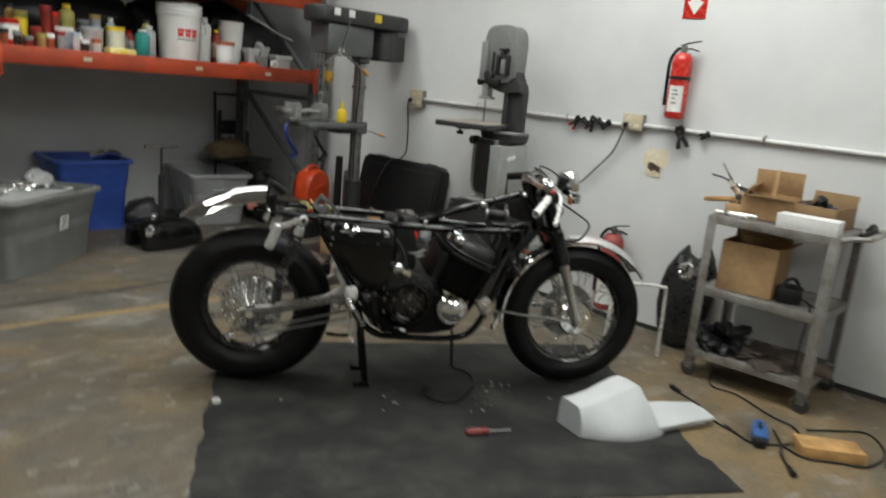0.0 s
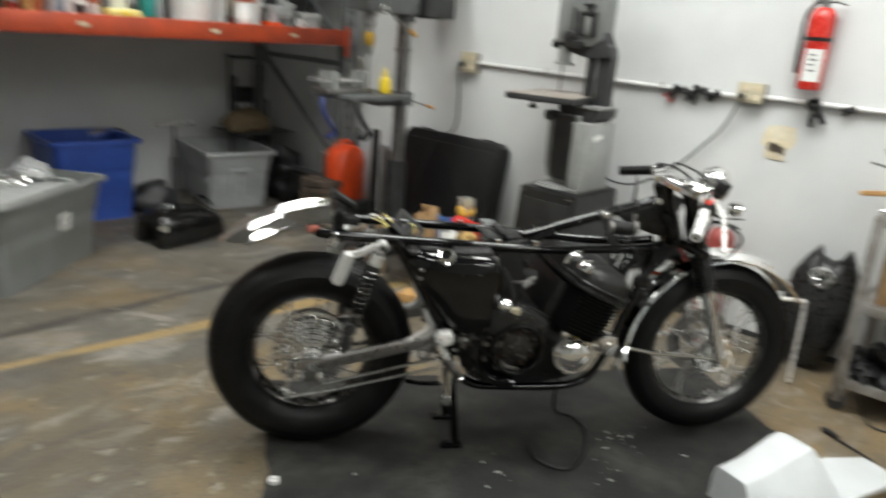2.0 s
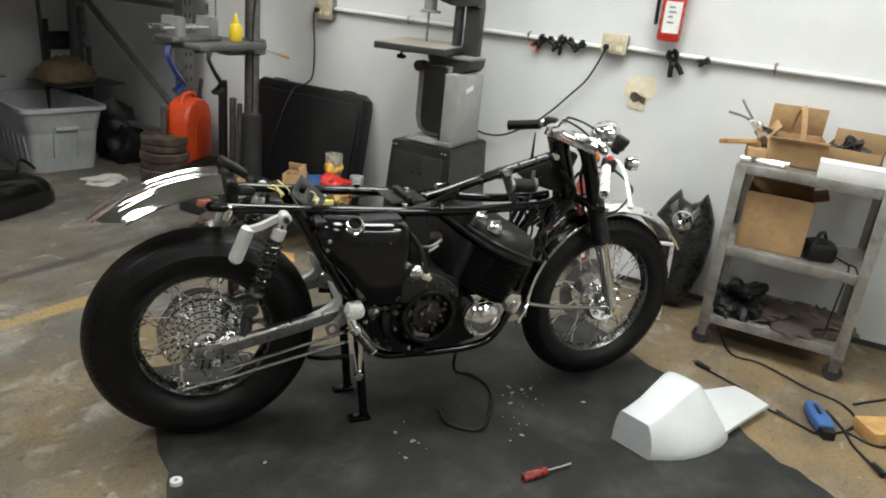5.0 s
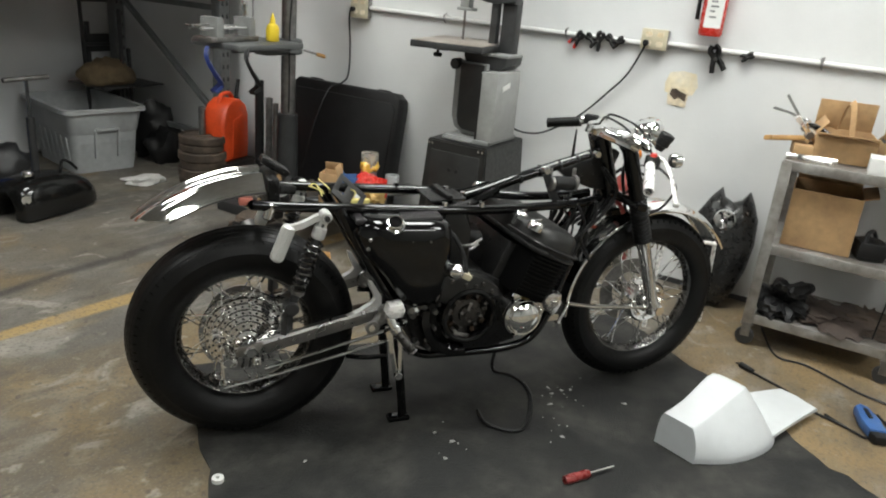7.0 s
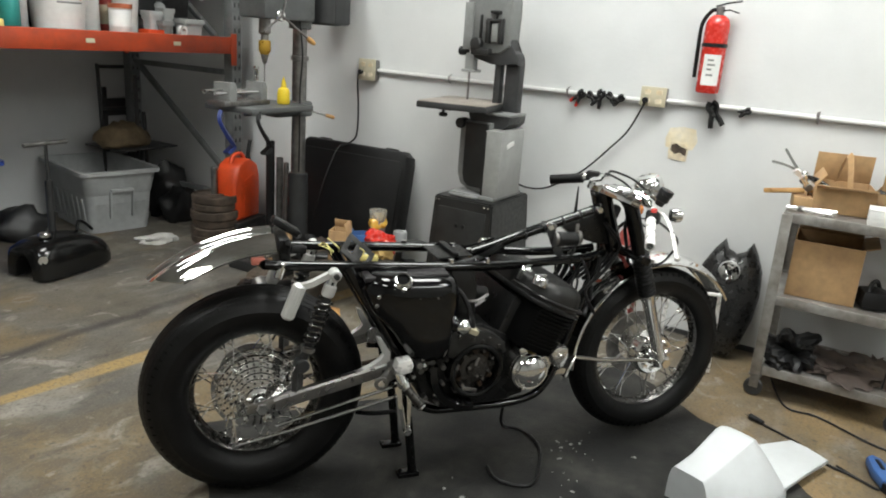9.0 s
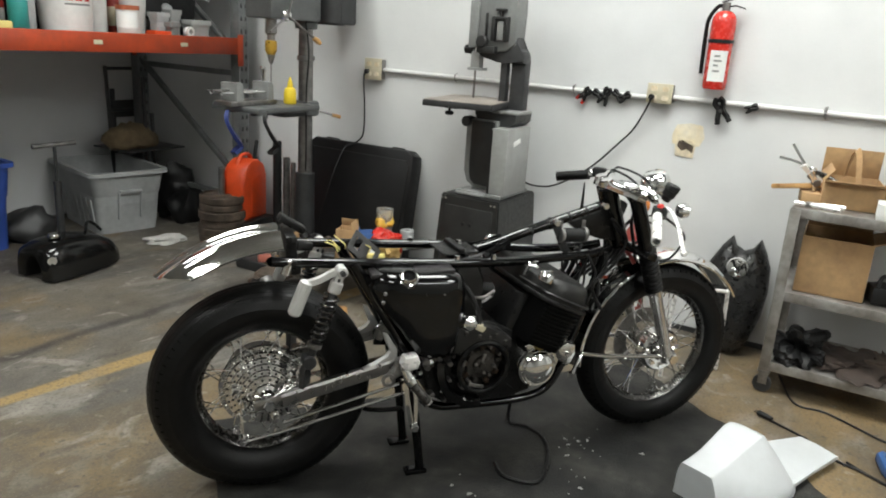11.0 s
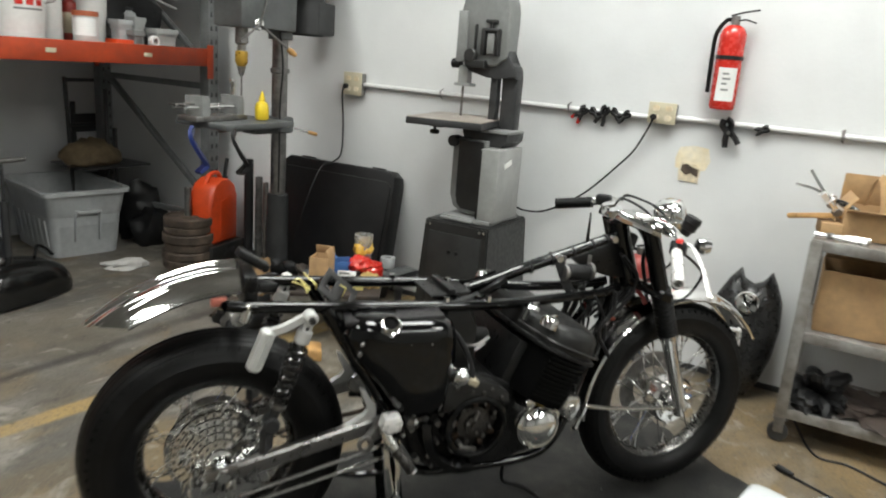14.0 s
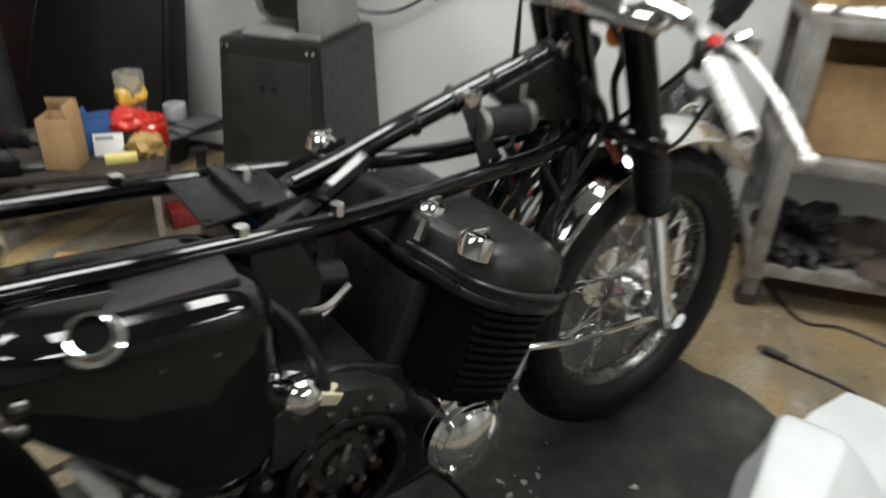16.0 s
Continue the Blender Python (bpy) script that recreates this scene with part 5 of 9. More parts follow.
# gauges
tilt = Matrix.Translation((0.503, -0.221, 0.922)) @ pose(0, 0, 0, 14, 18, 0) @ Matrix.Scale(0.72, 4)
bm = B()
lathe(bm, [(0, -0.03), (0.018, -0.03), (0.022, -0.01), (0.0285, -0.006), (0.029, 0.022), (0.032, 0.023)] + [p for k in range(3) for p in ((0.032, 0.026 + k * 0.005), (0.0308, 0.0285 + k * 0.005))] + [(0.031, 0.042), (0.028, 0.045), (0.0, 0.046)], tilt, 32)
P("brake_reservoir", bm, M_PLASTIC, "black round brake fluid reservoir")
tilt = Matrix.Translation((0.606, -0.025, 0.905)) @ pose(0, 0, 0, 0, -20, 0) @ Matrix.Scale(1.12, 4)
bm = B()
lathe(bm, [(0, 0.045), (0.028, 0.043), (0.038, 0.035), (0.043, 0.018), (0.042, -0.005), (0.034, -0.035), (0.018, -0.05), (0, -0.052)], tilt, 32)
P("instrument_cup", bm, M_CHROME, "chrome instrument cup")
bm = B()
prism(bm, [(0.44, -0.07), (0.60, -0.09), (0.63, -0.05), (0.62, 0.08), (0.46, 0.10)], 0.898, 0.904, bev=0.002)
P("gauge_bracket", bm, M_CHROME)
bm = B()
lathe(bm, [(0, 0), (0.018, 0.002), (0.024, 0.015), (0.02, 0.035), (0, 0.04)], Matrix.Translation((0.555, -0.205, 0.868)) @ pose(0, 0, 0, 0, 90, -20), 16)
P("turn_signal", bm, M_CHROME)
bm = B()
lathe(bm, [(0, 0), (0.018, 0.002), (0.02, 0.015), (0.0, 0.03)], Matrix.Translation((0.66, 0.10, 0.81)) @ pose(0, 0, 0, 0, 90, 0), 16)
P("signal_lens", bm, M_AMBER, "amber signal lens")
bm = B()
for pts in ([(0.55, 0.20, 0.895), (0.52, 0.12, 0.86), (0.48, 0.05, 0.80), (0.43, 0.04, 0.75), (0.30, 0.04, 0.74)], [(0.475, -0.21, 0.862), (0.56, -0.12, 0.80), (0.55, -0.04, 0.72), (0.50, 0.02, 0.66)],
            [(0.49, -0.215, 0.86), (0.60, -0.17, 0.80), (0.69, -0.10, 0.74), (0.66, -0.08, 0.67), (0.60, -0.07, 0.66)], [(0.52, 0.1, 0.93), (0.50, 0.05, 0.955), (0.53, -0.02, 0.945), (0.56, -0.05, 0.92)],
            [(0.50, 0.09, 0.93), (0.47, 0.03, 0.95), (0.49, -0.04, 0.935), (0.52, -0.07, 0.90)]):
    tube(bm, pts, 0.0042, 6)
tagged(P("cable", bm, M_PLASTIC, "black control cables"), kind="stuff")
bm = B()
for k in range(6):
    y = -0.05 + k * 0.02
    tube(bm, [(0.44 + 0.005 * k, y, 0.80), (0.50, y * 1.2 + 0.01, 0.73 - 0.01 * k), (0.47, y, 0.66), (0.42 - 0.01 * k, y * 0.8, 0.60)], 0.006, 6)
tagged(P("wiring", bm, M_PLASTIC, "bundle of black wiring at steering head"), kind="stuff")

bm = B()
for x, y, q in ((0.515, -0.055, 0.01), (0.54, -0.062, 0.0), (0.505, 0.045, 0.02)):
    tube(bm, [(x - 0.03, y * 0.6, 0.885), (x - 0.015, y - 0.01, 0.84), (x, y + q, 0.78), (x + 0.01, y, 0.72), (x + 0.02, y - q, 0.66)], 0.0062, 7)
tagged(P("clutch_cable", bm, M_PLASTIC, "black cables running down between fork legs"), kind="stuff")
bm = B()
box(bm, (0.485, 0.02, 0.79), (0.04, 0.055, 0.13), 0.012, pose(0, 0, 0, 0, 20, 0))
P("wiring_cover", bm, M_PLASTIC)

# oil tank and electrics panel
bm = B()
outline = [(-0.40, 0.66), (-0.385, 0.695), (-0.35, 0.708), (-0.25, 0.702), (-0.15, 0.695), (-0.12, 0.67), (-0.112, 0.60), (-0.118, 0.48), (-0.15, 0.435), (-0.21, 0.428), (-0.26, 0.455), (-0.31, 0.53), (-0.37, 0.60)]
tc_x = sum(x for x, z in outline) / len(outline)
tc_z = sum(z for x, z in outline) / len(outline)
fine = smooth_path([Vector((x, 0, z)) for x, z in outline + outline[:1]], 3)[:-1]
layers = []
for y, k in ((-0.03, 0.96), (-0.05, 1.0), (-0.14, 1.0), (-0.165, 0.985), (-0.182, 0.94), (-0.193, 0.86), (-0.2, 0.7), (-0.204, 0.4)):
    layers.append([bm.verts.new((tc_x + (p.x - tc_x) * k, y, tc_z + (p.z - tc_z) * k)) for p in fine])
for a, b in zip(layers, layers[1:]):
    for k in range(len(fine)):
        bm.faces.new((a[k], a[(k + 1) % len(fine)], b[(k + 1) % len(fine)], b[k]))
bm.faces.new(layers[-1])
bm.faces.new(layers[0][::-1])
ot = P("oil_tank", bm, M_BLACK, "glossy black oil tank", sharp=70)
bm = B()
fm = Matrix.Translation((-0.296, -0.188, 0.692)) @ pose(0, 0, 0, 34, -12, 0)
lathe(bm, [(0.0172, 0.004), (0.0182, 0.013), (0.0205, 0.0135), (0.0225, 0.010), (0.0235, 0.004), (0.0275, 0.002), (0.028, -0.004), (0.026, -0.02), (0.0172, -0.02)], fm, 28, closed=True)
P("filler_neck", bm, M_CHROME, "bright open filler neck", ot)
# black disc closes the neck and stands for its dark inside
bm = B()
lathe(bm, [(0, 0.0072), (0.0174, 0.0072), (0.0174, 0.0)], fm, 24)
P("filler_hole", bm, M_DEEPSHADE, "", ot)
bm = B()
for x, z in ((-0.365, 0.655), (-0.37, 0.63), (-0.246, 0.643), (-0.193, 0.641), (-0.222, 0.617), (-0.222, 0.594)):
    lathe(bm, [(0, 0.004), (0.004, 0.0035), (0.0058, 0.0)], Matrix.Translation((x, -0.199, z)) @ pose(0, 0, 0, 90, 0, 0), 10)
tagged(P("screw", bm, M_STEEL, "", ot), kind="stuff")
bm = B()
prism(bm, [(-0.40, -0.172), (-0.15, -0.168), (-0.145, -0.105), (-0.39, -0.105)], 0.688, 0.703, bev=0.005)
P("battery_tray", bm, M_TRAY, "dull purple-black plastic tray")
bm = B()
prism(bm, [(-0.30, 0.54), (-0.12, 0.55), (-0.13, 0.46), (-0.25, 0.46)], -0.17, -0.05, pose(0, 0, 0, 90, 0, 0), bev=0.012)
P("side_panel", bm, M_BLACK)

# engine: crankcase, open generator side, cylinders leaning forward, head
bm = B()
case = [(-0.21, 0.46), (-0.235, 0.40), (-0.20, 0.30), (-0.14, 0.262), (0.05, 0.258), (0.14, 0.28), (0.19, 0.34), (0.2, 0.42), (0.17, 0.47), (0.02, 0.50), (-0.10, 0.525), (-0.17, 0.51)]
prism(bm, case, -0.15, 0.15, pose(0, 0, 0, 90, 0, 0), bev=0.014)
eng = P("crankcase", bm, M_SATIN, "satin black engine crankcase")
cc = (-0.052, 0.403)
bm = B()
prism(bm, [(-0.175, 0.50), (-0.185, 0.42), (-0.165, 0.345), (-0.12, 0.295), (-0.04, 0.275), (0.03, 0.285), (0.075, 0.33), (0.085, 0.42), (0.06, 0.49), (-0.02, 0.53), (-0.12, 0.535)], 0.14, 0.158, pose(0, 0, 0, 90, 0, 0), bev=0.005)
part("side_plate", bm, M_SATIN, eng)
bm = B()
sweep(bm, [Vector((-0.066 + 0.121 * math.cos(radians(a)), -0.182 - 0.004 * math.sin(radians(a * 2)), 0.412 + 0.121 * math.sin(radians(a)))) for a in range(172, 276, 6)], [(-0.014, -0.022), (0.006, -0.026), (0.012, -0.018), (0.012, 0.018), (0.004, 0.024), (-0.014, 0.02)], flip=(0, 1, 0))
part("cover_wall", bm, M_BLACK, eng, "glossy black curved casing wall")
cm = Matrix.Translation((cc[0], -0.193, cc[1])) @ pose(0, 0, 0, 90, 0, 0)
bm = B()
lathe(bm, [(0.070, 0.0), (0.071, 0.009), (0.078, 0.012), (0.086, 0.009), (0.088, 0.0), (0.087, -0.036), (0.070, -0.036)], cm, 48, closed=True)
ring_ob = part("cover_ring", bm, M_BLACK, eng, "black cover ring, open")
bm = B()
lathe(bm, [(0, 0.004), (0.011, 0.004), (0.0125, -0.002), (0.026, -0.003), (0.028, -0.012), (0.046, -0.014), (0.048, -0.026), (0.071, -0.028)], cm, 32)
rot_ob = part("rotor", bm, M_GUNMETAL, eng, "dark exposed generator rotor")
for k in range(9):
    bm = B()
    a = 2 * math.pi * k / 9 + 0.2
    box(bm, cm @ Vector((0.056 * math.cos(a), 0.056 * math.sin(a), -0.016)), (0.02, 0.018, 0.015), 0.004, pose(0, 0, 0, 0, -math.degrees(a), 0))
    part("stator_coil", bm, M_DARKCOIL if k % 3 else M_GUNMETAL, rot_ob)
bm = B()
random.seed(11)
for k in range(12):
    a, rr = random.uniform(0, 6.28), random.choice((0.022, 0.04, 0.062))
    lathe(bm, [(0, 0.010), (0.005, 0.009), (0.006, -0.012)], cm @ Matrix.Translation((rr * math.cos(a), rr * math.sin(a), -0.008)), 6)
box(bm, cm @ Vector((-0.02, -0.058, 0.006)), (0.05, 0.006, 0.012), 0.002, pose(0, 0, 0, 0, 14, 0))
box(bm, cm @ Vector((0.0, 0.028, 0.002)), (0.01, 0.006, 0.028), 0.002, pose(0, 0, 0, 0, 20, 0))
tagged(part("rotor_bolt", bm, M_STEEL, rot_ob), kind="stuff")
bm = B()
prism(bm, [(-0.15, 0.455), (-0.128, 0.445), (-0.105, 0.475), (-0.06, 0.489), (-0.01, 0.482), (0.02, 0.455), (0.04, 0.458), (0.035, 0.485), (-0.005, 0.515), (-0.05, 0.53), (-0.095, 0.545), (-0.14, 0.53)], 0.15, 0.198, pose(0, 0, 0, 90, 0, 0), bev=0.008)
gear = part("gear_cover", bm, M_HEAD, eng)
bm = B()
for x, z in ((-0.072, 0.503), (-0.018, 0.503), (0.012, 0.478), (-0.115, 0.515), (-0.04, 0.496)):
    lathe(bm, [(0, 0.008), (0.0055, 0.0075), (0.007, 0)], Matrix.Translation((x, -0.197, z)) @ pose(0, 0, 0, 90, 0, 0), 8)
tagged(part("screw", bm, M_GUNMETAL, gear), kind="stuff")
# hoses and unions between casing wall and frame
for pts, r in (([(-0.205, -0.165, 0.41), (-0.203, -0.178, 0.445), (-0.198, -0.178, 0.475), (-0.185, -0.16, 0.50)], 0.0095), ([(-0.165, -0.175, 0.465), (-0.168, -0.185, 0.50), (-0.158, -0.182, 0.525), (-0.13, -0.17, 0.535)], 0.0085)):
    bm = B()
    tube(bm, pts, r, 10)
    part("oil_hose", bm, M_HOSE, eng, "dull grey-brown oil hose")
bm = B()
random.seed(23)
for x, z, r in ((-0.226, 0.452, 0.009), (-0.222, 0.43, 0.011), (-0.218, 0.408, 0.009), (-0.215, 0.482, 0.008), (-0.142, 0.408, 0.009), (-0.128, 0.372, 0.008), (-0.135, 0.43, 0.007), (-0.108, 0.335, 0.009), (-0.07, 0.318, 0.008), (-0.148, 0.36, 0.006), (-0.196, 0.315, 0.008), (-0.165, 0.30, 0.006)):
    cyl(bm, (x, -0.13, z), (x + random.uniform(-0.006, 0.006), -0.172 - random.uniform(0.0, 0.022), z + random.uniform(-0.006, 0.006)), r, seg=6, bev=0.0015)
tagged(part("union_nut", bm, M_STEEL, eng, "small bright unions and nuts"), kind="stuff")
pm = Matrix.Translation((0.118, -0.205, 0.392)) @ pose(0, 0, 0, 90, 0, 0)
bm = B()
cyl(bm, (0.118, -0.14, 0.392), (0.118, -0.207, 0.392), 0.0605, seg=36, bev=0.004)
part("points_housing", bm, M_ALU, eng)
bm = B()
lathe(bm, [(0.061, 0.0), (0.062, 0.006), (0.062, 0.014), (0.057, 0.020), (0.054, 0.0195), (0.050, 0.027), (0.047, 0.0265), (0.038, 0.034), (0.02, 0.040), (0, 0.042)], pm, 48)
pc = part("points_cover", bm, M_CHROME, eng, "domed chrome points cover")
bm = B()
for a in (60, 240):
    lathe(bm, [(0, 0.034), (0.006, 0.033), (0.008, 0.02)], pm @ Matrix.Translation((0.056 * math.cos(radians(a)), 0.056 * math.sin(radians(a)), 0)), 8)
box(bm, pm @ Vector((-0.03, 0.068, 0.0)), (0.026, 0.03, 0.03), 0.006, pose(0, 0, 0, 0, -20, 0))
tagged(part("screw", bm, M_CHROME, pc), kind="stuff")
bm = B()
lathe(bm, [(0, 0.03), (0.016, 0.03), (0.022, 0.024), (0.022, 0.0), (0, 0)], Matrix.Translation((0.128, -0.197, 0.456)) @ pose(0, 0, 0, 40, 0, 0), 14)
part("filler_cap", bm, material("yellow_brass", (0.4, 0.27, 0.05), 0.4, metal=0.7), eng, "yellowed brass oil cap")
bm = B()
lathe(bm, [(0, 0.05), (0.010, 0.048), (0.017, 0.041), (0.02, 0.03), (0.02, 0.012), (0.025, 0.01), (0.025, 0), (0, 0)], Matrix.Translation((-0.112, -0.165, 0.523)) @ pose(0, 0, 0, 50, 15, 0) @ Matrix.Scale(1.25, 4), 18)
box(bm, (-0.095, -0.175, 0.512), (0.05, 0.03, 0.03), 0.006, pose(0, 0, 0, 0, 20, 0))
part("starter_cap", bm, M_CHROME, eng, "bright metal fitting with terminals")
bm = B()
box(bm, (-0.074, -0.188, 0.527), (0.036, 0.022, 0.024), 0.003, pose(0, 0, 0, 10, 25, 0))
part("connector", bm, M_CREAM, eng, "cream plastic wiring connector")
# cylinder block
LEAN_B = Matrix.Translation((0.035, 0, 0.473)) @ pose(0, 0, 0, 0, 23, 0)
bm = B()
box(bm, (0.06, 0, 0.05), (0.15, 0.3, 0.19), 0.008)
for v in bm.verts:
    v.co = LEAN_B @ v.co
cylb = part("cylinder_block", bm, M_SATIN, eng, "finned black cylinder block")
HEAD_HALF = [(-0.022, -0.115), (-0.006, -0.165), (0.002, -0.20), (0.012, -0.226), (0.034, -0.243), (0.075, -0.250), (0.135, -0.246), (0.172, -0.228), (0.188, -0.185)]
HEAD = HEAD_HALF + [(x, -y) for x, y in HEAD_HALF[::-1]]


def head_outline(k, back=-1.0):
    """The head's outline, drawn in by k metres and cut off behind back."""
    return [(max(x + k * (1 if x < 0.03 else -1 if x > 0.15 else 0), back), y - math.copysign(k, y) * (0 if abs(y) < 0.17 else 1)) for x, y in HEAD]


# core between the fins, coloured black for the shade in the gaps
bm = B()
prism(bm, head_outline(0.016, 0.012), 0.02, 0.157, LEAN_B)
part("barrel_core", bm, M_DEEPSHADE, cylb)
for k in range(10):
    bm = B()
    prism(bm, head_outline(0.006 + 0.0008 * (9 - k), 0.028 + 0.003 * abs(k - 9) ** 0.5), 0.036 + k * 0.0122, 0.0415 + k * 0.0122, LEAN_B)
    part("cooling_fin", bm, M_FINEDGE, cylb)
bm = B()
prism(bm, HEAD, 0.156, 0.170, LEAN_B, bev=0.004)
part("head_gasket_flange", bm, M_SATIN, eng)
bm = B()
cover = []
for z, k, dx in ((0.168, 0.985, 0.0), (0.184, 0.98, 0.0), (0.205, 0.955, 0.0), (0.218, 0.92, -0.002), (0.227, 0.84, -0.004), (0.231, 0.66, -0.006), (0.232, 0.4, -0.006)):
    row = []
    for x, y in head_outline(0.007):
        row.append(bm.verts.new(LEAN_B @ Vector((0.05 + (x - 0.05) * k + dx, y * (0.5 + 0.5 * k), z + (0.02 if z > 0.2 else 0.0) * (x - 0.06) / 0.2))))
    cover.append(row)
for a, b in zip(cover, cover[1:]):
    for k in range(len(HEAD)):
        bm.faces.new((a[k], a[(k + 1) % len(HEAD)], b[(k + 1) % len(HEAD)], b[k]))
bm.faces.new(cover[-1])
bm.faces.new(cover[0][::-1])
hd = part("head_cover", bm, M_HEAD, eng, "satin black cylinder head cover", sharp=60)
bm = B()
sweep(bm, [LEAN_B @ Vector(p) for p in ((x, y, 0.183) for x, y in HEAD_HALF)], circle(0.0045, 8))
part("head_rib", bm, M_HEAD, hd)
for x, y in ((0.007, -0.20), (0.02, -0.085), (0.007, 0.20), (0.02, 0.085)):
    bm = B()
    lathe(bm, [(0, 0.016), (0.01, 0.018), (0.02, 0.014), (0.024, 0.004), (0.025, -0.012)], LEAN_B @ Matrix.Translation((x, y, 0.222 - 0.1 * x)), 20)
    box(bm, LEAN_B @ Vector((x, y, 0.241 - 0.1 * x)), (0.024, 0.005, 0.006), 0.001)
    part("tappet_cap", bm, M_CHROME, hd, "round chrome tappet cap")
bm = B()
for x, y in ((0.06, -0.20), (0.095, -0.10), (0.11, -0.19), (-0.02, -0.13), (0.06, -0.05), (0.135, -0.12)):
    lathe(bm, [(0, 0.008), (0.007, 0.008), (0.008, -0.02)], LEAN_B @ Matrix.Translation((x, y, 0.215)), 6)
tagged(part("bolt", bm, M_CHROME, hd), kind="stuff")
# intake rubbers and carburettor stubs behind the head
for y in (-0.045, 0.045):
    bm = B()
    a = LEAN_B @ Vector((-0.05, y, 0.10))
    cyl(bm, a, a + Vector((-0.06, 0, 0.01)), 0.024, seg=16, bev=0.003)
    cyl(bm, a + Vector((-0.05, 0, 0.01)), a + Vector((-0.075, 0, 0.012)), 0.028, seg=16, bev=0.003)
    part("intake_stub", bm, M_RUBBER, eng)
bm = B()
tube(bm, [(-0.13, -0.155, 0.66), (-0.105, -0.165, 0.635), (-0.085, -0.18, 0.595), (-0.074, -0.188, 0.555), (-0.074, -0.19, 0.535)], 0.0075, 10)
part("harness", bm, M_PLASTIC, eng)
bm = B()
prism(bm, [(-0.115, 0.50), (-0.03, 0.505), (-0.02, 0.55), (-0.04, 0.63), (-0.04, 0.69), (-0.115, 0.69)], -0.08, 0.1, pose(0, 0, 0, 90, 0, 0), bev=0.012)
part("airbox", bm, M_HEAD, eng)
bm = B()
for z, y in ((0.585, -0.09), (0.56, -0.07)):
    tube(bm, [(-0.07, y, z), (-0.03, y - 0.02, z + 0.005), (0.01, y - 0.01, z + 0.02)], 0.005, 8)
part("breather_pipe", bm, M_STEEL, eng)
# ignition coil under the top tube
bm = B()
cyl(bm, (0.268, -0.03, 0.753), (0.344, -0.03, 0.747), 0.0225, seg=20, bev=0.004)
co = P("ignition_coil", bm, M_PLASTIC, "black ignition coil canister")
for x in (0.263, 0.348):
    bm = B()
    cyl(bm, (x - 0.006, -0.03, 0.751), (x + 0.006, -0.03, 0.750), 0.0245, seg=18, bev=0.002)
    box(bm, (x, -0.02, 0.776), (0.014, 0.004, 0.04), 0.001)
    part("bracket", bm, M_STEEL, co)
bm = B()
prism(bm, [(0.23, 0.778), (0.255, 0.788), (0.298, 0.705), (0.312, 0.695), (0.272, 0.695)], -0.03, -0.026, pose(0, 0, 0, 90, 0, 0) @ Matrix.Diagonal((1, 1, -1, 1)))
cyl(bm, (0.245, -0.024, 0.789), (0.245, 0.024, 0.789), 0.009, seg=12)
P("tank_mount", bm, M_DARK)
for x, z in ((0.245, 0.79), (0.42, 0.842)):
    bm = B()
    cyl(bm, (x, -0.034, z), (x, -0.014, z), 0.012, seg=14, bev=0.003)
    P("mount_bolt", bm, M_CHROME)

bm = B()
prism(bm, [(0.340, 0.815), (0.352, 0.818), (0.3475, 0.915), (0.3445, 0.915)], -0.0015, 0.0015, pose(0, 0, 0, 90, 0, 0))
P("tie_tail", bm, M_PLASTIC, "upright black cable tie tail")
# bands round the top tube, coloured wires behind the head
for k in (0.30, 0.47, 0.64, 0.80, 0.92):
    c = Vector((0.05, 0, 0.725)).lerp(Vector((0.44, 0, 0.843)), k)
    bm = B()
    lathe(bm, [(0.0165, -0.004), (0.0182, -0.0035), (0.0182, 0.0035), (0.0165, 0.004)], Matrix.Translation(c) @ basis(Vector((0.39, 0, 0.118))), 18, closed=True)
    box(bm, c + Vector((0, -0.018, 0.004)), (0.006, 0.005, 0.006), 0.001)
    P("cable_tie", bm, M_PLASTIC)
for pts, mt, lab in (([(0.455, 0.02, 0.626), (0.462, 0.02, 0.593), (0.461, 0.02, 0.56)], M_ORANGEWIRE, "orange-red wire connector"), ([(0.395, 0.04, 0.631), (0.399, 0.04, 0.611), (0.395, 0.04, 0.586)], M_DARKRED, "dark red wire connector"),
                     ([(0.50, -0.04, 0.70), (0.515, -0.06, 0.68), (0.53, -0.065, 0.655)], M_DARKRED, "dark red wire sleeve")):
    bm = B()
    sweep(bm, smooth_path(pts), [(-0.006, -0.004), (0.006, -0.004), (0.007, 0.0), (0.006, 0.004), (-0.006, 0.004), (-0.007, 0)])
    P("wire_connector", bm, mt, lab)
bm = B()
random.seed(8)
for k in range(9):
    y = -0.09 + k * 0.02
    x = 0.36 + random.uniform(-0.06, 0.08)
    tube(bm, [(x, y, 0.70), (x + random.uniform(-0.03, 0.03), y + random.uniform(-0.02, 0.02), 0.64), (x + random.uniform(-0.04, 0.03), y, 0.58), (x + random.uniform(-0.03, 0.05), y, 0.50)], random.choice((0.004, 0.006, 0.009)), 7)
tagged(P("loose_wire", bm, M_PLASTIC, "loose black wires and hoses behind the fork"), kind="stuff")

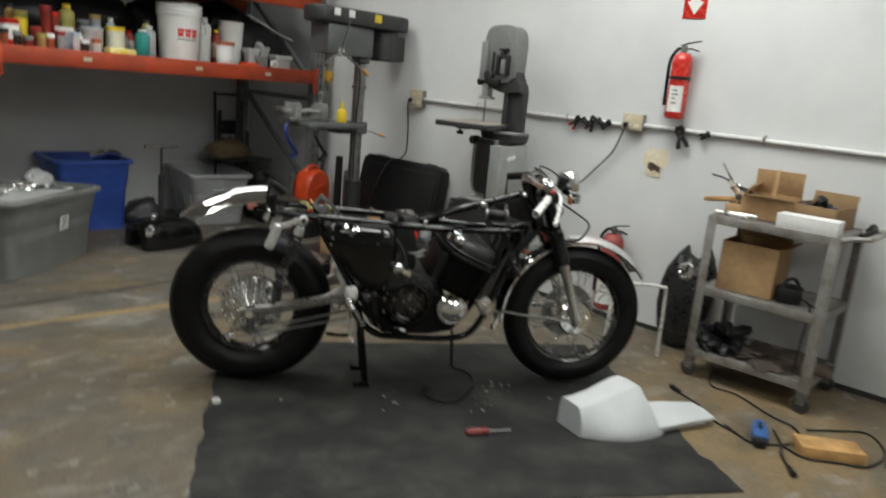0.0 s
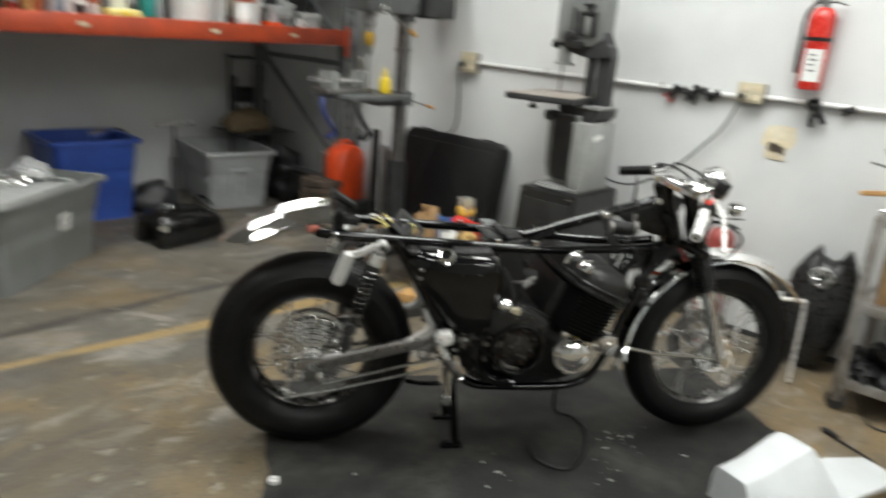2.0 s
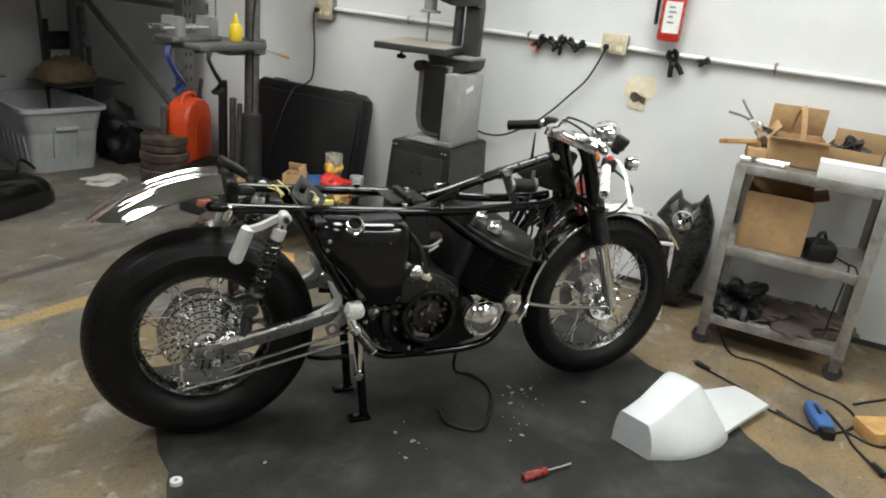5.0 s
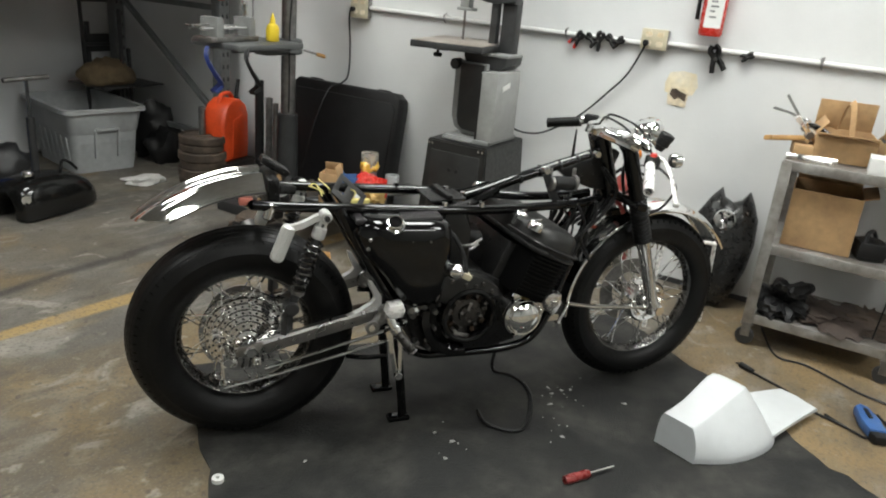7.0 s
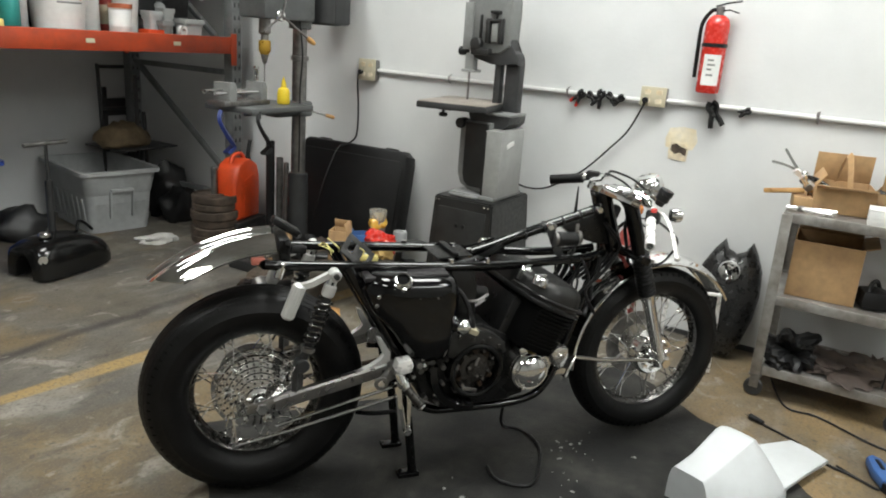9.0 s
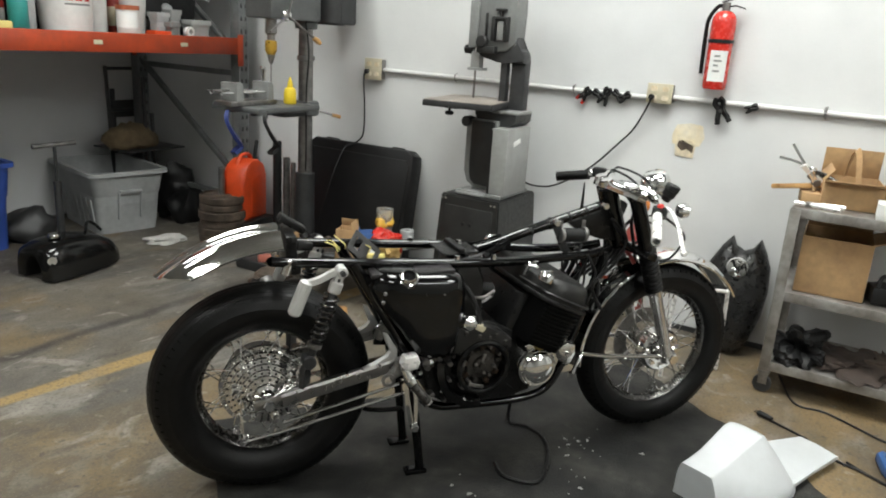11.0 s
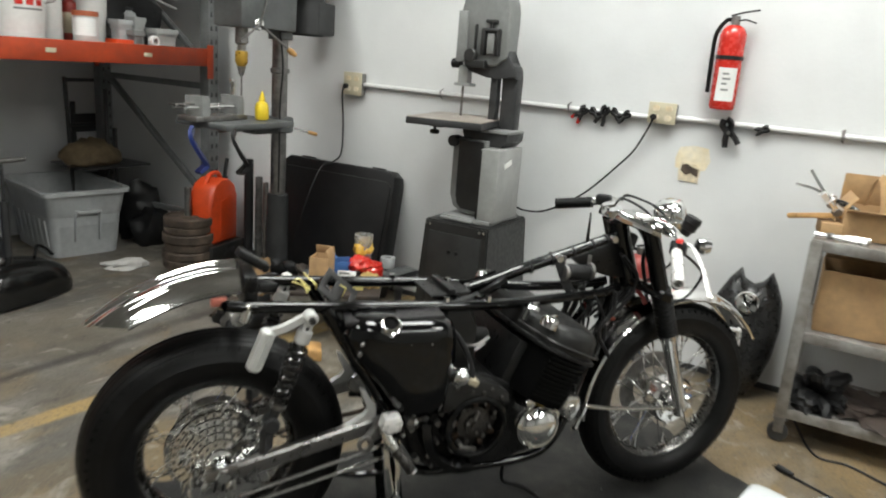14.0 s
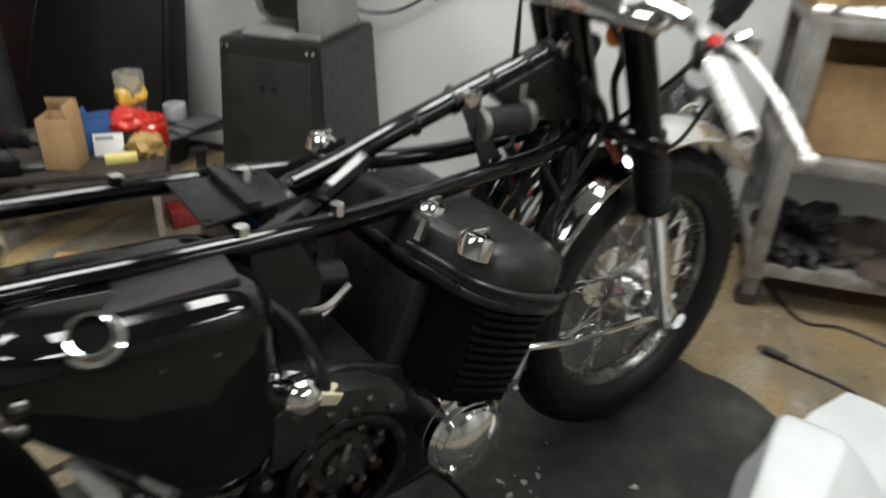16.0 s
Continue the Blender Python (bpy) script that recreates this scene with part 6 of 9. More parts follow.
# rearset, pedal, stand
bm = B()
prism(bm, [(-0.315, 0.435), (-0.29, 0.44), (-0.27, 0.42), (-0.285, 0.39), (-0.325, 0.372), (-0.335, 0.39), (-0.305, 0.405)], 0.14, 0.168, pose(0, 0, 0, 90, 0, 0), bev=0.008)
cyl(bm, (-0.285, -0.14, 0.412), (-0.285, -0.185, 0.412), 0.018, seg=16, bev=0.004)
lathe(bm, [(0.012, -0.005), (0.02, -0.005), (0.02, 0.005), (0.012, 0.005)], Matrix.Translation((-0.337, -0.172, 0.38)) @ pose(0, 0, 0, 90, 0, 0), 20, closed=True)
rs = P("rearset_plate", bm, M_STEEL, "cast metal footpeg bracket")
bm = B()
prism(bm, [(-0.311, 0.438), (-0.303, 0.463), (-0.264, 0.466), (-0.256, 0.446), (-0.262, 0.426), (-0.296, 0.420)], 0.175, 0.215, pose(0, 0, 0, 90, 0, 0), bev=0.006)
part("clevis_block", bm, M_WHITEMETAL, rs, "bright alloy clevis block")
bm = B()
tube(bm, [(-0.293, -0.19, 0.418), (-0.286, -0.2, 0.398), (-0.272, -0.206, 0.376)], 0.0145, 14, straight=True)
lathe(bm, [(0.010, -0.006), (0.0185, -0.005), (0.0185, 0.005), (0.010, 0.006)], Matrix.Translation((-0.281, -0.203, 0.389)) @ basis(Vector((0.014, -0.006, -0.022))), 18, closed=True)
part("peg_hinge", bm, M_CHROME, rs)
bm = B()
cyl(bm, (-0.274, -0.206, 0.379), (-0.234, -0.232, 0.327), 0.0135, seg=16, bev=0.003)
peg = part("footpeg", bm, M_GUNMETAL, rs, "dark knurled footpeg")
bm = B()
lathe(bm, [(0.008, 0.0), (0.0155, 0.0), (0.0155, 0.005), (0.008, 0.006)], Matrix.Translation((-0.234, -0.232, 0.327)) @ basis(Vector((0.04, -0.026, -0.052))), 18, closed=True)
part("end_ring", bm, M_CHROME, peg)
bm = B()
for s in (-1, 1):
    sweep(bm, [Vector((-0.277 + s * 0.012, -0.188, 0.375)), Vector((-0.271 + s * 0.014, -0.2, 0.32)), Vector((-0.265 + s * 0.006, -0.205, 0.245))], [(-0.0035, -0.006), (0.0035, -0.006), (0.0035, 0.006), (-0.0035, 0.006)])
cyl(bm, (-0.265, -0.222, 0.24), (-0.265, -0.192, 0.24), 0.012, seg=14, bev=0.002)
part("brake_pedal", bm, M_CHROME, rs, "chrome slotted pedal arm")
for s in (-1, 1):
    bm = B()
    tube(bm, [(-0.235, s * 0.08, 0.30), (-0.215, s * 0.085, 0.18), (-0.195, s * 0.088, 0.02)], 0.014, 10)
    box(bm, (-0.21, s * 0.09, 0.013), (0.07, 0.035, 0.016), 0.004)
    P("stand_leg", bm, M_BLACK, "black stand leg")
bm = B()
tube(bm, [(-0.36, 0.0, 0.20), (-0.31, -0.03, 0.205), (-0.25, -0.06, 0.22)], 0.008, 8)
P("stand_tang", bm, M_BLACK)
bm = B()
for x, z, r in ((-0.209, 0.484, 0.0095), (-0.231, 0.479, 0.006), (-0.213, 0.452, 0.009), (-0.212, 0.426, 0.0115), (-0.171, 0.325, 0.008), (-0.241, 0.392, 0.008)):
    lathe(bm, [(0, 0.012), (r * 0.6, 0.0115), (r, 0.006), (r, 0)], Matrix.Translation((x, -0.172, z)) @ pose(0, 0, 0, 70, 0, random.uniform(-20, 20)), 10)
    cyl(bm, (x, -0.1, z), (x, -0.174, z), r * 0.7, seg=8)
tagged(P("linkage", bm, M_CHROME, "bright gear linkage and nuts"), kind="stuff")
for pts, r in (([(-0.181, -0.15, 0.478), (-0.188, -0.178, 0.47), (-0.19, -0.18, 0.438), (-0.178, -0.165, 0.42)], 0.0085), ([(-0.168, -0.168, 0.444), (-0.158, -0.186, 0.462), (-0.146, -0.184, 0.49), (-0.13, -0.16, 0.502)], 0.0075)):
    bm = B()
    tube(bm, pts, r, 10)
    P("union_pipe", bm, M_STEEL, "short grey metal union pipe")
bm = B()
prism(bm, [(0.232, 0.408), (0.262, 0.424), (0.296, 0.416), (0.300, 0.385), (0.288, 0.352), (0.268, 0.340), (0.250, 0.362)], 0.098, 0.14, pose(0, 0, 0, 90, 0, 0), bev=0.008)
cyl(bm, (0.268, -0.138, 0.388), (0.268, -0.15, 0.388), 0.011, seg=6)
P("engine_mount", bm, M_ALU, "bright cast alloy engine mount")
# primary chain run on the far side
bm = B()
for z0, z1 in ((0.455, 0.375), (0.345, 0.265)):
    sweep(bm, [Vector((-0.2, 0.13, z0 - 0.03)), Vector((-0.66, 0.105, z1))], [(-0.005, -0.007), (0.005, -0.007), (0.005, 0.007), (-0.005, 0.007)])
P("drive_chain", bm, M_RUST)
bm = B()
lathe(bm, [(0.05, -0.1), (0.1, -0.1), (0.1, -0.094), (0.05, -0.094)], rax, 40, closed=True)
part("sprocket", bm, M_STEEL, rw)

# ---------- mat and loose things on the floor ----------
def floor_mat():
    bm = B()
    nx, ny, th = 36, 28, 0.005
    ex, ey = Vector((0.81, -0.58, 0)).normalized(), Vector((-0.58, -0.81, 0)).normalized()
    o = Vector((-2.046, -0.879, 0))
    top = []
    for j in range(ny + 1):
        row = []
        for i in range(nx + 1):
            u, v = i / nx * 1.81, j / ny * 1.37
            if i in (0, nx):
                u += 0.03 * noise.noise((v * 6, i, 0)) + 0.015 * noise.noise((v * 19, i, 0))
            if j in (0, ny):
                v += 0.015 * noise.noise((u * 5, j, 3)) + 0.006 * noise.noise((u * 17, j, 3))
            p = o + ex * u + ey * v
            row.append(bm.verts.new((p.x, p.y, th + 0.0015 * noise.noise((u * 4, v * 4, 5)))))
        top.append(row)
    for j in range(ny):
        for i in range(nx):
            bm.faces.new((top[j][i], top[j + 1][i], top[j + 1][i + 1], top[j][i + 1]))
    edge = [top[0][i] for i in range(nx + 1)] + [top[j][nx] for j in range(1, ny + 1)] + [top[ny][i] for i in range(nx - 1, -1, -1)] + [top[j][0] for j in range(ny - 1, 0, -1)]
    low = [bm.verts.new((v.co.x, v.co.y, 0.0005)) for v in edge]
    for k in range(len(edge)):
        j = (k + 1) % len(edge)
        bm.faces.new((edge[k], edge[j], low[j], low[k]))
    tagged(part("rubber_mat", bm, M_MAT), "dark grey rubber mat lying under motorcycle", "mat")


floor_mat()


def seat_cowl():
    """White moulded cowl lying on the floor: a hump with a flat end, and a flat pan beyond it."""
    t = thing("seat_cowl", pose(-1.455, -2.355, 0.006, 0, 0, -19) @ Matrix.Diagonal((1, -1, 1, 1)), "white glass fibre seat cowl lying on the floor", "seat cowl")
    t.matrix_basis = pose(-1.455, -2.355, 0.006, 0, 0, -19)
    secs = [(-0.002, -0.01, 0.0, 0.108, 0.128, 0.112), (0.05, -0.022, 0.0, 0.11, 0.168, 0.117), (0.10, -0.03, 0.0, 0.112, 0.198, 0.125), (0.15, -0.036, -0.003, 0.115, 0.215, 0.138), (0.20, -0.04, -0.006, 0.118, 0.226, 0.152), (0.245, -0.044, -0.009, 0.12, 0.231, 0.163),
            (0.275, -0.045, -0.008, 0.118, 0.232, 0.165), (0.30, -0.043, -0.002, 0.112, 0.23, 0.157), (0.322, -0.038, 0.01, 0.10, 0.225, 0.132), (0.338, -0.03, 0.02, 0.095, 0.22, 0.09), (0.35, -0.02, 0.03, 0.10, 0.214, 0.045), (0.358, -0.01, 0.03, 0.10, 0.208, 0.006)]
    bm = B()
    rows = []
    for x, bb, tb, tf, bf, z in secs:
        prof = smooth_path([Vector((bb, 0, 0)), Vector((tb - 0.008, z * 0.6, 0)), Vector((tb, z * 0.93, 0)), Vector((tb + 0.012, z, 0)), Vector(((tb + tf) / 2, z * 1.01, 0)), Vector((tf - 0.012, z, 0)), Vector((tf, z * 0.95, 0)), Vector((tf * 0.55 + bf * 0.45 + 0.008, z * 0.6, 0)), Vector((tf * 0.12 + bf * 0.88 + 0.006, z * 0.22, 0)), Vector((bf, 0, 0))], 3)
        rows.append([bm.verts.new((x, -p.x, p.y)) for p in prof])
    for r0, r1 in zip(rows, rows[1:]):
        for k in range(len(r0) - 1):
            bm.faces.new((r0[k], r0[k + 1], r1[k + 1], r1[k]))
    bm.faces.new(rows[0])
    bm.faces.new(rows[-1][::-1])
    part("hump", bm, M_GELCOAT, t, "smooth white hump", sharp=48)
    inv = t.matrix_basis.inverted()
    bm = B()
    pan = [(-1.265, -2.655), (-1.10, -2.71), (-0.945, -2.772), (-0.90, -2.70), (-0.875, -2.645), (-0.985, -2.555), (-1.08, -2.49), (-1.16, -2.53)]
    prism(bm, [((inv @ Vector((x, y, 0))).x, (inv @ Vector((x, y, 0))).y) for x, y in pan], 0.020, 0.034, pose(0, 0, 0, 0, 0, 0), bev=0.004)
    part("seat_pan", bm, M_GELCOAT, t, "flat white seat pan")
    bm = B()
    prism(bm, [((inv @ Vector((x, y, 0))).x, (inv @ Vector((x, y, 0))).y) for x, y in ((-1.24, -2.645), (-1.10, -2.69), (-0.97, -2.745), (-0.93, -2.69), (-0.91, -2.65), (-1.0, -2.575), (-1.08, -2.52), (-1.16, -2.55))], 0.0, 0.0195)
    part("pan_lip", bm, M_GELCOAT, t)


seat_cowl()

bm = B()
wm = Matrix.Translation((-0.815, -3.17, 0.024)) @ pose(0, 0, 0, 0, 0, -55)
box(bm, (0, 0, 0), (0.235, 0.115, 0.045), 0.004, wm.to_3x3().to_4x4())
for v in bm.verts:
    v.co += wm.translation
tagged(part("wood_block", bm, M_WOOD), "short offcut of bare pine board on the floor", "wood block")

t = thing("battery_charger", pose(-0.88, -2.93, 0, 0, 0, 20) @ Matrix.Scale(0.68, 4), "small blue power tool lying with its black cord", "power tool")
bm = B()
prism(bm, [(-0.13, -0.045), (-0.02, -0.05), (0.10, -0.032), (0.13, 0.0), (0.10, 0.035), (-0.02, 0.05), (-0.13, 0.04)], 0.006, 0.062, bev=0.014)
part("body", bm, M_BLUE2, t)
bm = B()
prism(bm, [(-0.18, -0.03), (-0.12, -0.042), (-0.12, 0.04), (-0.18, 0.026)], 0.004, 0.05, bev=0.008)
part("nose", bm, M_PLASTIC, t)
bm = B()
box(bm, (0.02, 0.0, 0.064), (0.09, 0.02, 0.006), 0.002)
part("switch", bm, M_PLASTIC, t)


def cord(pts, r=0.0045, name="extension_cable", label="black power cord lying loose on the floor", plug=True):
    t = thing(name, Matrix.Identity(4), label, "cable")
    bm = B()
    tube(bm, [(x, y, r + 0.001 + z) for x, y, z in pts], r, 7, n=8)
    part("cord", bm, M_PLASTIC, t)
    if plug:
        a, b = Vector((pts[-1][0], pts[-1][1], 0.012)), Vector((pts[-2][0], pts[-2][1], 0.012))
        d = (a - b).normalized()
        bm = B()
        cyl(bm, a - d * 0.01, a + d * 0.05, 0.009, 0.0125, seg=12, bev=0.002)
        for s in (-1, 1):
            o = d.cross(Vector((0, 0, 1))) * 0.006 * s
            cyl(bm, a + d * 0.05 + o, a + d * 0.066 + o, 0.0018, seg=6)
        part("plug", bm, M_PLASTIC, t)


cord([(-0.80, -2.96, 0.01), (-0.894, -3.022, 0.0), (-0.98, -3.05, 0), (-1.078, -3.111, 0)])
cord([(-0.28, -2.5, 0.0), (-0.528, -2.59, 0), (-0.539, -2.709, 0), (-0.641, -2.894, 0), (-0.676, -3.001, 0), (-0.78, -3.06, 0), (-0.894, -3.022, 0), (-0.97, -2.94, 0), (-0.956, -2.887, 0), (-0.90, -2.80, 0)], plug=False)
cord([(-0.956, -2.887, 0.0), (-0.93, -2.83, 0), (-0.908, -2.764, 0.0), (-0.85, -2.69, 0.0), (-0.812, -2.66, 0), (-0.745, -2.528, 0)])
cord([(-0.894, -3.022, 0.0), (-0.93, -3.12, 0), (-0.858, -3.23, 0), (-0.801, -3.309, 0), (-0.62, -3.33, 0), (-0.473, -3.236, 0), (-0.569, -3.127, 0), (-0.66, -3.05, 0)], plug=False)
cord([(-1.50, -1.80, 0.22), (-1.43, -1.75, 0.10), (-1.40, -1.74, 0.01), (-1.383, -1.805, 0.004), (-1.432, -1.894, 0.004), (-1.555, -1.959, 0.004), (-1.679, -1.976, 0.004), (-1.712, -1.882, 0.004), (-1.662, -1.819, 0.004)], 0.006, "drain_hose", "thin black rubber hose hanging onto mat", False)

t = thing("screwdriver", pose(-1.76, -2.233, 0.017, 0, 0, -32), "screwdriver with transparent red handle lying on mat", "screwdriver")
bm = B()
lathe(bm, [(0, -0.085), (0.012, -0.082), (0.0145, -0.06), (0.012, -0.03), (0.0145, -0.01), (0.01, 0.005), (0, 0.006)], pose(0, 0, 0, 0, 90, 0), 10)
part("handle", bm, M_DARKRED, t)
bm = B()
cyl(bm, (0.004, 0, 0), (0.095, 0, 0), 0.0035, seg=8)
part("blade", bm, M_CHROME, t)

random.seed(4)
for x, y in ((-1.371, -1.943), (-1.357, -1.991), (-1.467, -1.993), (-1.332, -2.012), (-1.40, -1.97), (-1.85, -1.77), (-1.856, -1.834), (-2.196, -1.548), (-1.94, -1.86), (-1.62, -2.1), (-1.30, -2.2)):
    bm = B()
    prism(bm, [(0.009 * random.uniform(0.6, 1.5) * math.cos(a), 0.006 * random.uniform(0.5, 1.5) * math.sin(a)) for a in (0.2, 1.3, 2.4, 3.6, 4.9)], 0, 0.002, bev=0)
    tagged(part("plastic_scrap", bm, M_SCRAP, m=pose(x, y, 0.0068, random.uniform(-4, 4), random.uniform(-4, 4), random.uniform(0, 360))), "small torn scrap of pale plastic on mat", "scrap", "scraps on the mat")
# pale grit swept into a patch beside the bike
bm = B()
random.seed(77)
for k in range(22):
    gx, gy = random.choice(((-1.40, -1.985), (-1.86, -1.82), (-1.36, -2.03), (-1.62, -2.08)))
    gx, gy, r = gx + random.gauss(0, 0.05), gy + random.gauss(0, 0.035), random.uniform(0.0012, 0.0032)
    a0 = random.uniform(0, 6.28)
    prism(bm, [(gx + r * random.uniform(0.6, 1.5) * math.cos(a0 + q * 1.257), gy + r * math.sin(a0 + q * 1.257)) for q in range(5)], 0.0068, 0.0068 + random.uniform(0.001, 0.003))
tagged(part("floor_grit", bm, M_SCRAP), "pale grit and paint flakes scattered on the mat", "grit", kind="stuff")
bm = B()
lathe(bm, [(0.006, 0.0), (0.016, 0.0), (0.016, 0.012), (0.006, 0.012)], pose(-2.40, -1.42, 0.0062), 16, closed=True)
tagged(part("spacer", bm, M_WHITE), "small round white spacer lying at edge of mat", "spacer")


# ---------- things on the wall ----------
def outlet(y, z, w, h, double, label):
    t = thing("outlet_box", pose(0, y, z), label, "outlet", "outlets on the wall")
    bm = B()
    box(bm, (-0.024, 0, 0), (0.044, w, h), 0.004)
    part("box", bm, M_STEEL, t)
    bm = B()
    box(bm, (-0.048, 0, 0), (0.005, w + 0.006, h + 0.006), 0.002)
    pl = part("cover_plate", bm, M_CREAM, t, "cream cover plate")
    for s in ((-1, 1) if double else (0,)):
        for k in (-1, 1):
            bm = B()
            prism(bm, [(0.016 * math.cos(a), 0.016 * max(-0.75, min(0.75, math.sin(a)))) for a in np.linspace(0, 2 * math.pi, 16, endpoint=False)], 0, 0.004, Matrix.Translation((-0.0505, s * w * 0.24, k * h * 0.24)) @ pose(0, 0, 0, 90, 0, -90), bev=0)
            part("socket", bm, M_STAIN, pl)


outlet(-0.055, 1.13, 0.115, 0.115, True, "cream double outlet box on surface conduit")
outlet(-1.742, 1.143, 0.115, 0.085, True, "cream double outlet box on surface conduit")
outlet(-3.27, 1.11, 0.075, 0.115, False, "single outlet box on surface conduit")
for y0, y1 in ((-0.112, -1.685), (-1.80, -3.232), (-3.308, -6.8)):
    bm = B()
    cyl(bm, (-0.016, y0, 1.128), (-0.016, y1, 1.118), 0.0115, seg=12)
    tagged(part("conduit", bm, M_WALLPIPE), "white painted steel conduit along the wall", "conduit", "conduit runs on the wall")
for y in (-0.6, -1.3, -2.45, -3.0):
    bm = B()
    sweep(bm, [Vector((-0.002, y, 1.1)), Vector((-0.024, y, 1.112)), Vector((-0.0295, y, 1.124)), Vector((-0.024, y, 1.138)), Vector((-0.002, y, 1.148))], [(-0.008, -0.001), (0.008, -0.001), (0.008, 0.001), (-0.008, 0.001)])
    tagged(part("pipe_clip", bm, M_STEEL), "thin steel pipe clip holding conduit", "pipe clip", "pipe clips")


def hanging_cord(pts, label):
    t = thing("extension_cable", Matrix.Identity(4), label, "cable")
    bm = B()
    tube(bm, pts, 0.005, 7, n=8)
    part("cord", bm, M_PLASTIC, t)
    d = Vector(pts[0])
    bm = B()
    cyl(bm, d + Vector((0.0, 0, 0)), d + Vector((0.024, 0, 0)), 0.014, seg=12, bev=0.003)
    part("plug", bm, M_PLASTIC, t)


hanging_cord([(-0.075, -0.02, 1.115), (-0.075, -0.01, 1.09), (-0.055, 0.005, 1.03), (-0.04, 0.005, 0.90), (-0.035, 0.015, 0.74), (-0.09, 0.03, 0.69), (-0.20, 0.03, 0.66), (-0.29, 0.06, 0.45), (-0.31, 0.12, 0.2)], "black power cord hanging from outlet to drill press")
hanging_cord([(-0.075, -1.71, 1.125), (-0.06, -1.70, 1.09), (-0.03, -1.64, 0.972), (-0.03, -1.576, 0.891), (-0.03, -1.429, 0.736), (-0.03, -1.259, 0.626), (-0.04, -1.15, 0.605), (-0.09, -1.09, 0.63)], "black power cord drooping from outlet to band saw")


def spring_clamp(y, z, size, ang, tipped):
    t = thing("spring_clamp", pose(-0.03, y, z, ang, 0, 0), "black spring clamp gripping the wall conduit", "clamp", "clamps on the conduit")
    for s in (-1, 1):
        bm = B()
        sweep(bm, smooth_path([Vector((0, s * 0.004, 0.04)) * size, Vector((0, s * 0.017, 0.02)) * size, Vector((0, s * 0.008, -0.01)) * size, Vector((0, s * 0.022, -0.05)) * size]), [(-0.012 * size, -0.006), (0.012 * size, -0.006), (0.012 * size, 0.006), (-0.012 * size, 0.006)])
        part("jaw", bm, M_PLASTIC, t)
        bm = B()
        cyl(bm, Vector((0, s * 0.018, -0.04)) * size, Vector((0, s * 0.026, -0.07)) * size, 0.0115 * size, seg=8, bev=0.002)
        part("grip", bm, M_RED if tipped else M_PLASTIC, t)
    bm = B()
    cyl(bm, (-0.012 * size, 0, -0.015 * size), (0.012 * size, 0, -0.015 * size), 0.008 * size, seg=10)
    part("pivot", bm, M_STEEL, t)


for y, z, s, a, r in ((-1.37, 1.11, 0.75, 38, True), (-1.43, 1.115, 0.6, -60, False), (-1.475, 1.115, 0.8, 20, False), (-1.53, 1.12, 0.6, -50, False), (-1.575, 1.115, 0.6, 55, False), (-2.02, 1.105, 1.05, -20, False), (-2.16, 1.118, 0.5, 65, False)):
    spring_clamp(y, z, s, a, r)

bm = B()
prism(bm, [(-0.07, -0.02), (0.0, -0.035), (0.058, -0.02), (0.075, 0.02), (0.06, 0.075), (0.0, 0.082), (-0.06, 0.07), (-0.075, 0.02)], 0.001, 0.002, Matrix.Translation((-0.001, -1.893, 0.935)) @ pose(0, 0, 0, 90, 0, -90))
st = tagged(part("wall_sticker", bm, M_FADED), "torn yellowed paper remnant stuck on wall", "sticker")
bm = B()
prism(bm, [(-0.05, -0.075), (0.035, -0.08), (0.04, -0.02), (0.02, 0.0), (-0.045, 0.005), (-0.055, -0.03)], 0.0025, 0.0035, Matrix.Translation((-0.001, -1.893, 0.935)) @ pose(0, 0, 0, 90, 0, -90))
part("torn_paper", bm, M_STAIN, st)
bm = B()
prism(bm, [(-0.045, -0.03), (-0.02, -0.05), (0.0, -0.04), (0.03, -0.055), (0.032, -0.02), (0.005, -0.012), (-0.02, 0.0), (-0.04, -0.005)], 0.004, 0.005, Matrix.Translation((-0.001, -1.893, 0.935)) @ pose(0, 0, 0, 90, 0, -90))
part("dark_print", bm, M_RUST, st)


def arrow_sign():
    t = thing("arrow_sign", pose(-0.002, -1.978, 1.70), "red wall sign with white downward arrow", "sign")
    bm = B()
    box(bm, (-0.002, 0, 0.22), (0.004, 0.125, 0.44), 0.001)
    part("plate", bm, M_RED, t)
    m = Matrix.Translation((-0.0045, 0, 0)) @ pose(0, 0, 0, 90, 0, -90)
    bm = B()
    prism(bm, [(0, 0.02), (0.045, 0.085), (0.026, 0.085), (0.026, 0.42), (-0.026, 0.42), (-0.026, 0.085), (-0.045, 0.085)], 0, 0.0015, m)
    a = part("arrow", bm, M_PAPER, t, "white arrow")
    for x in (-0.012, 0.012):
        bm = B()
        prism(bm, [(x - 0.004, 0.12), (x + 0.004, 0.12), (x + 0.004, 0.4), (x - 0.004, 0.4)], 0.002, 0.003, m)
        part("print_bar", bm, M_RED, a)


arrow_sign()


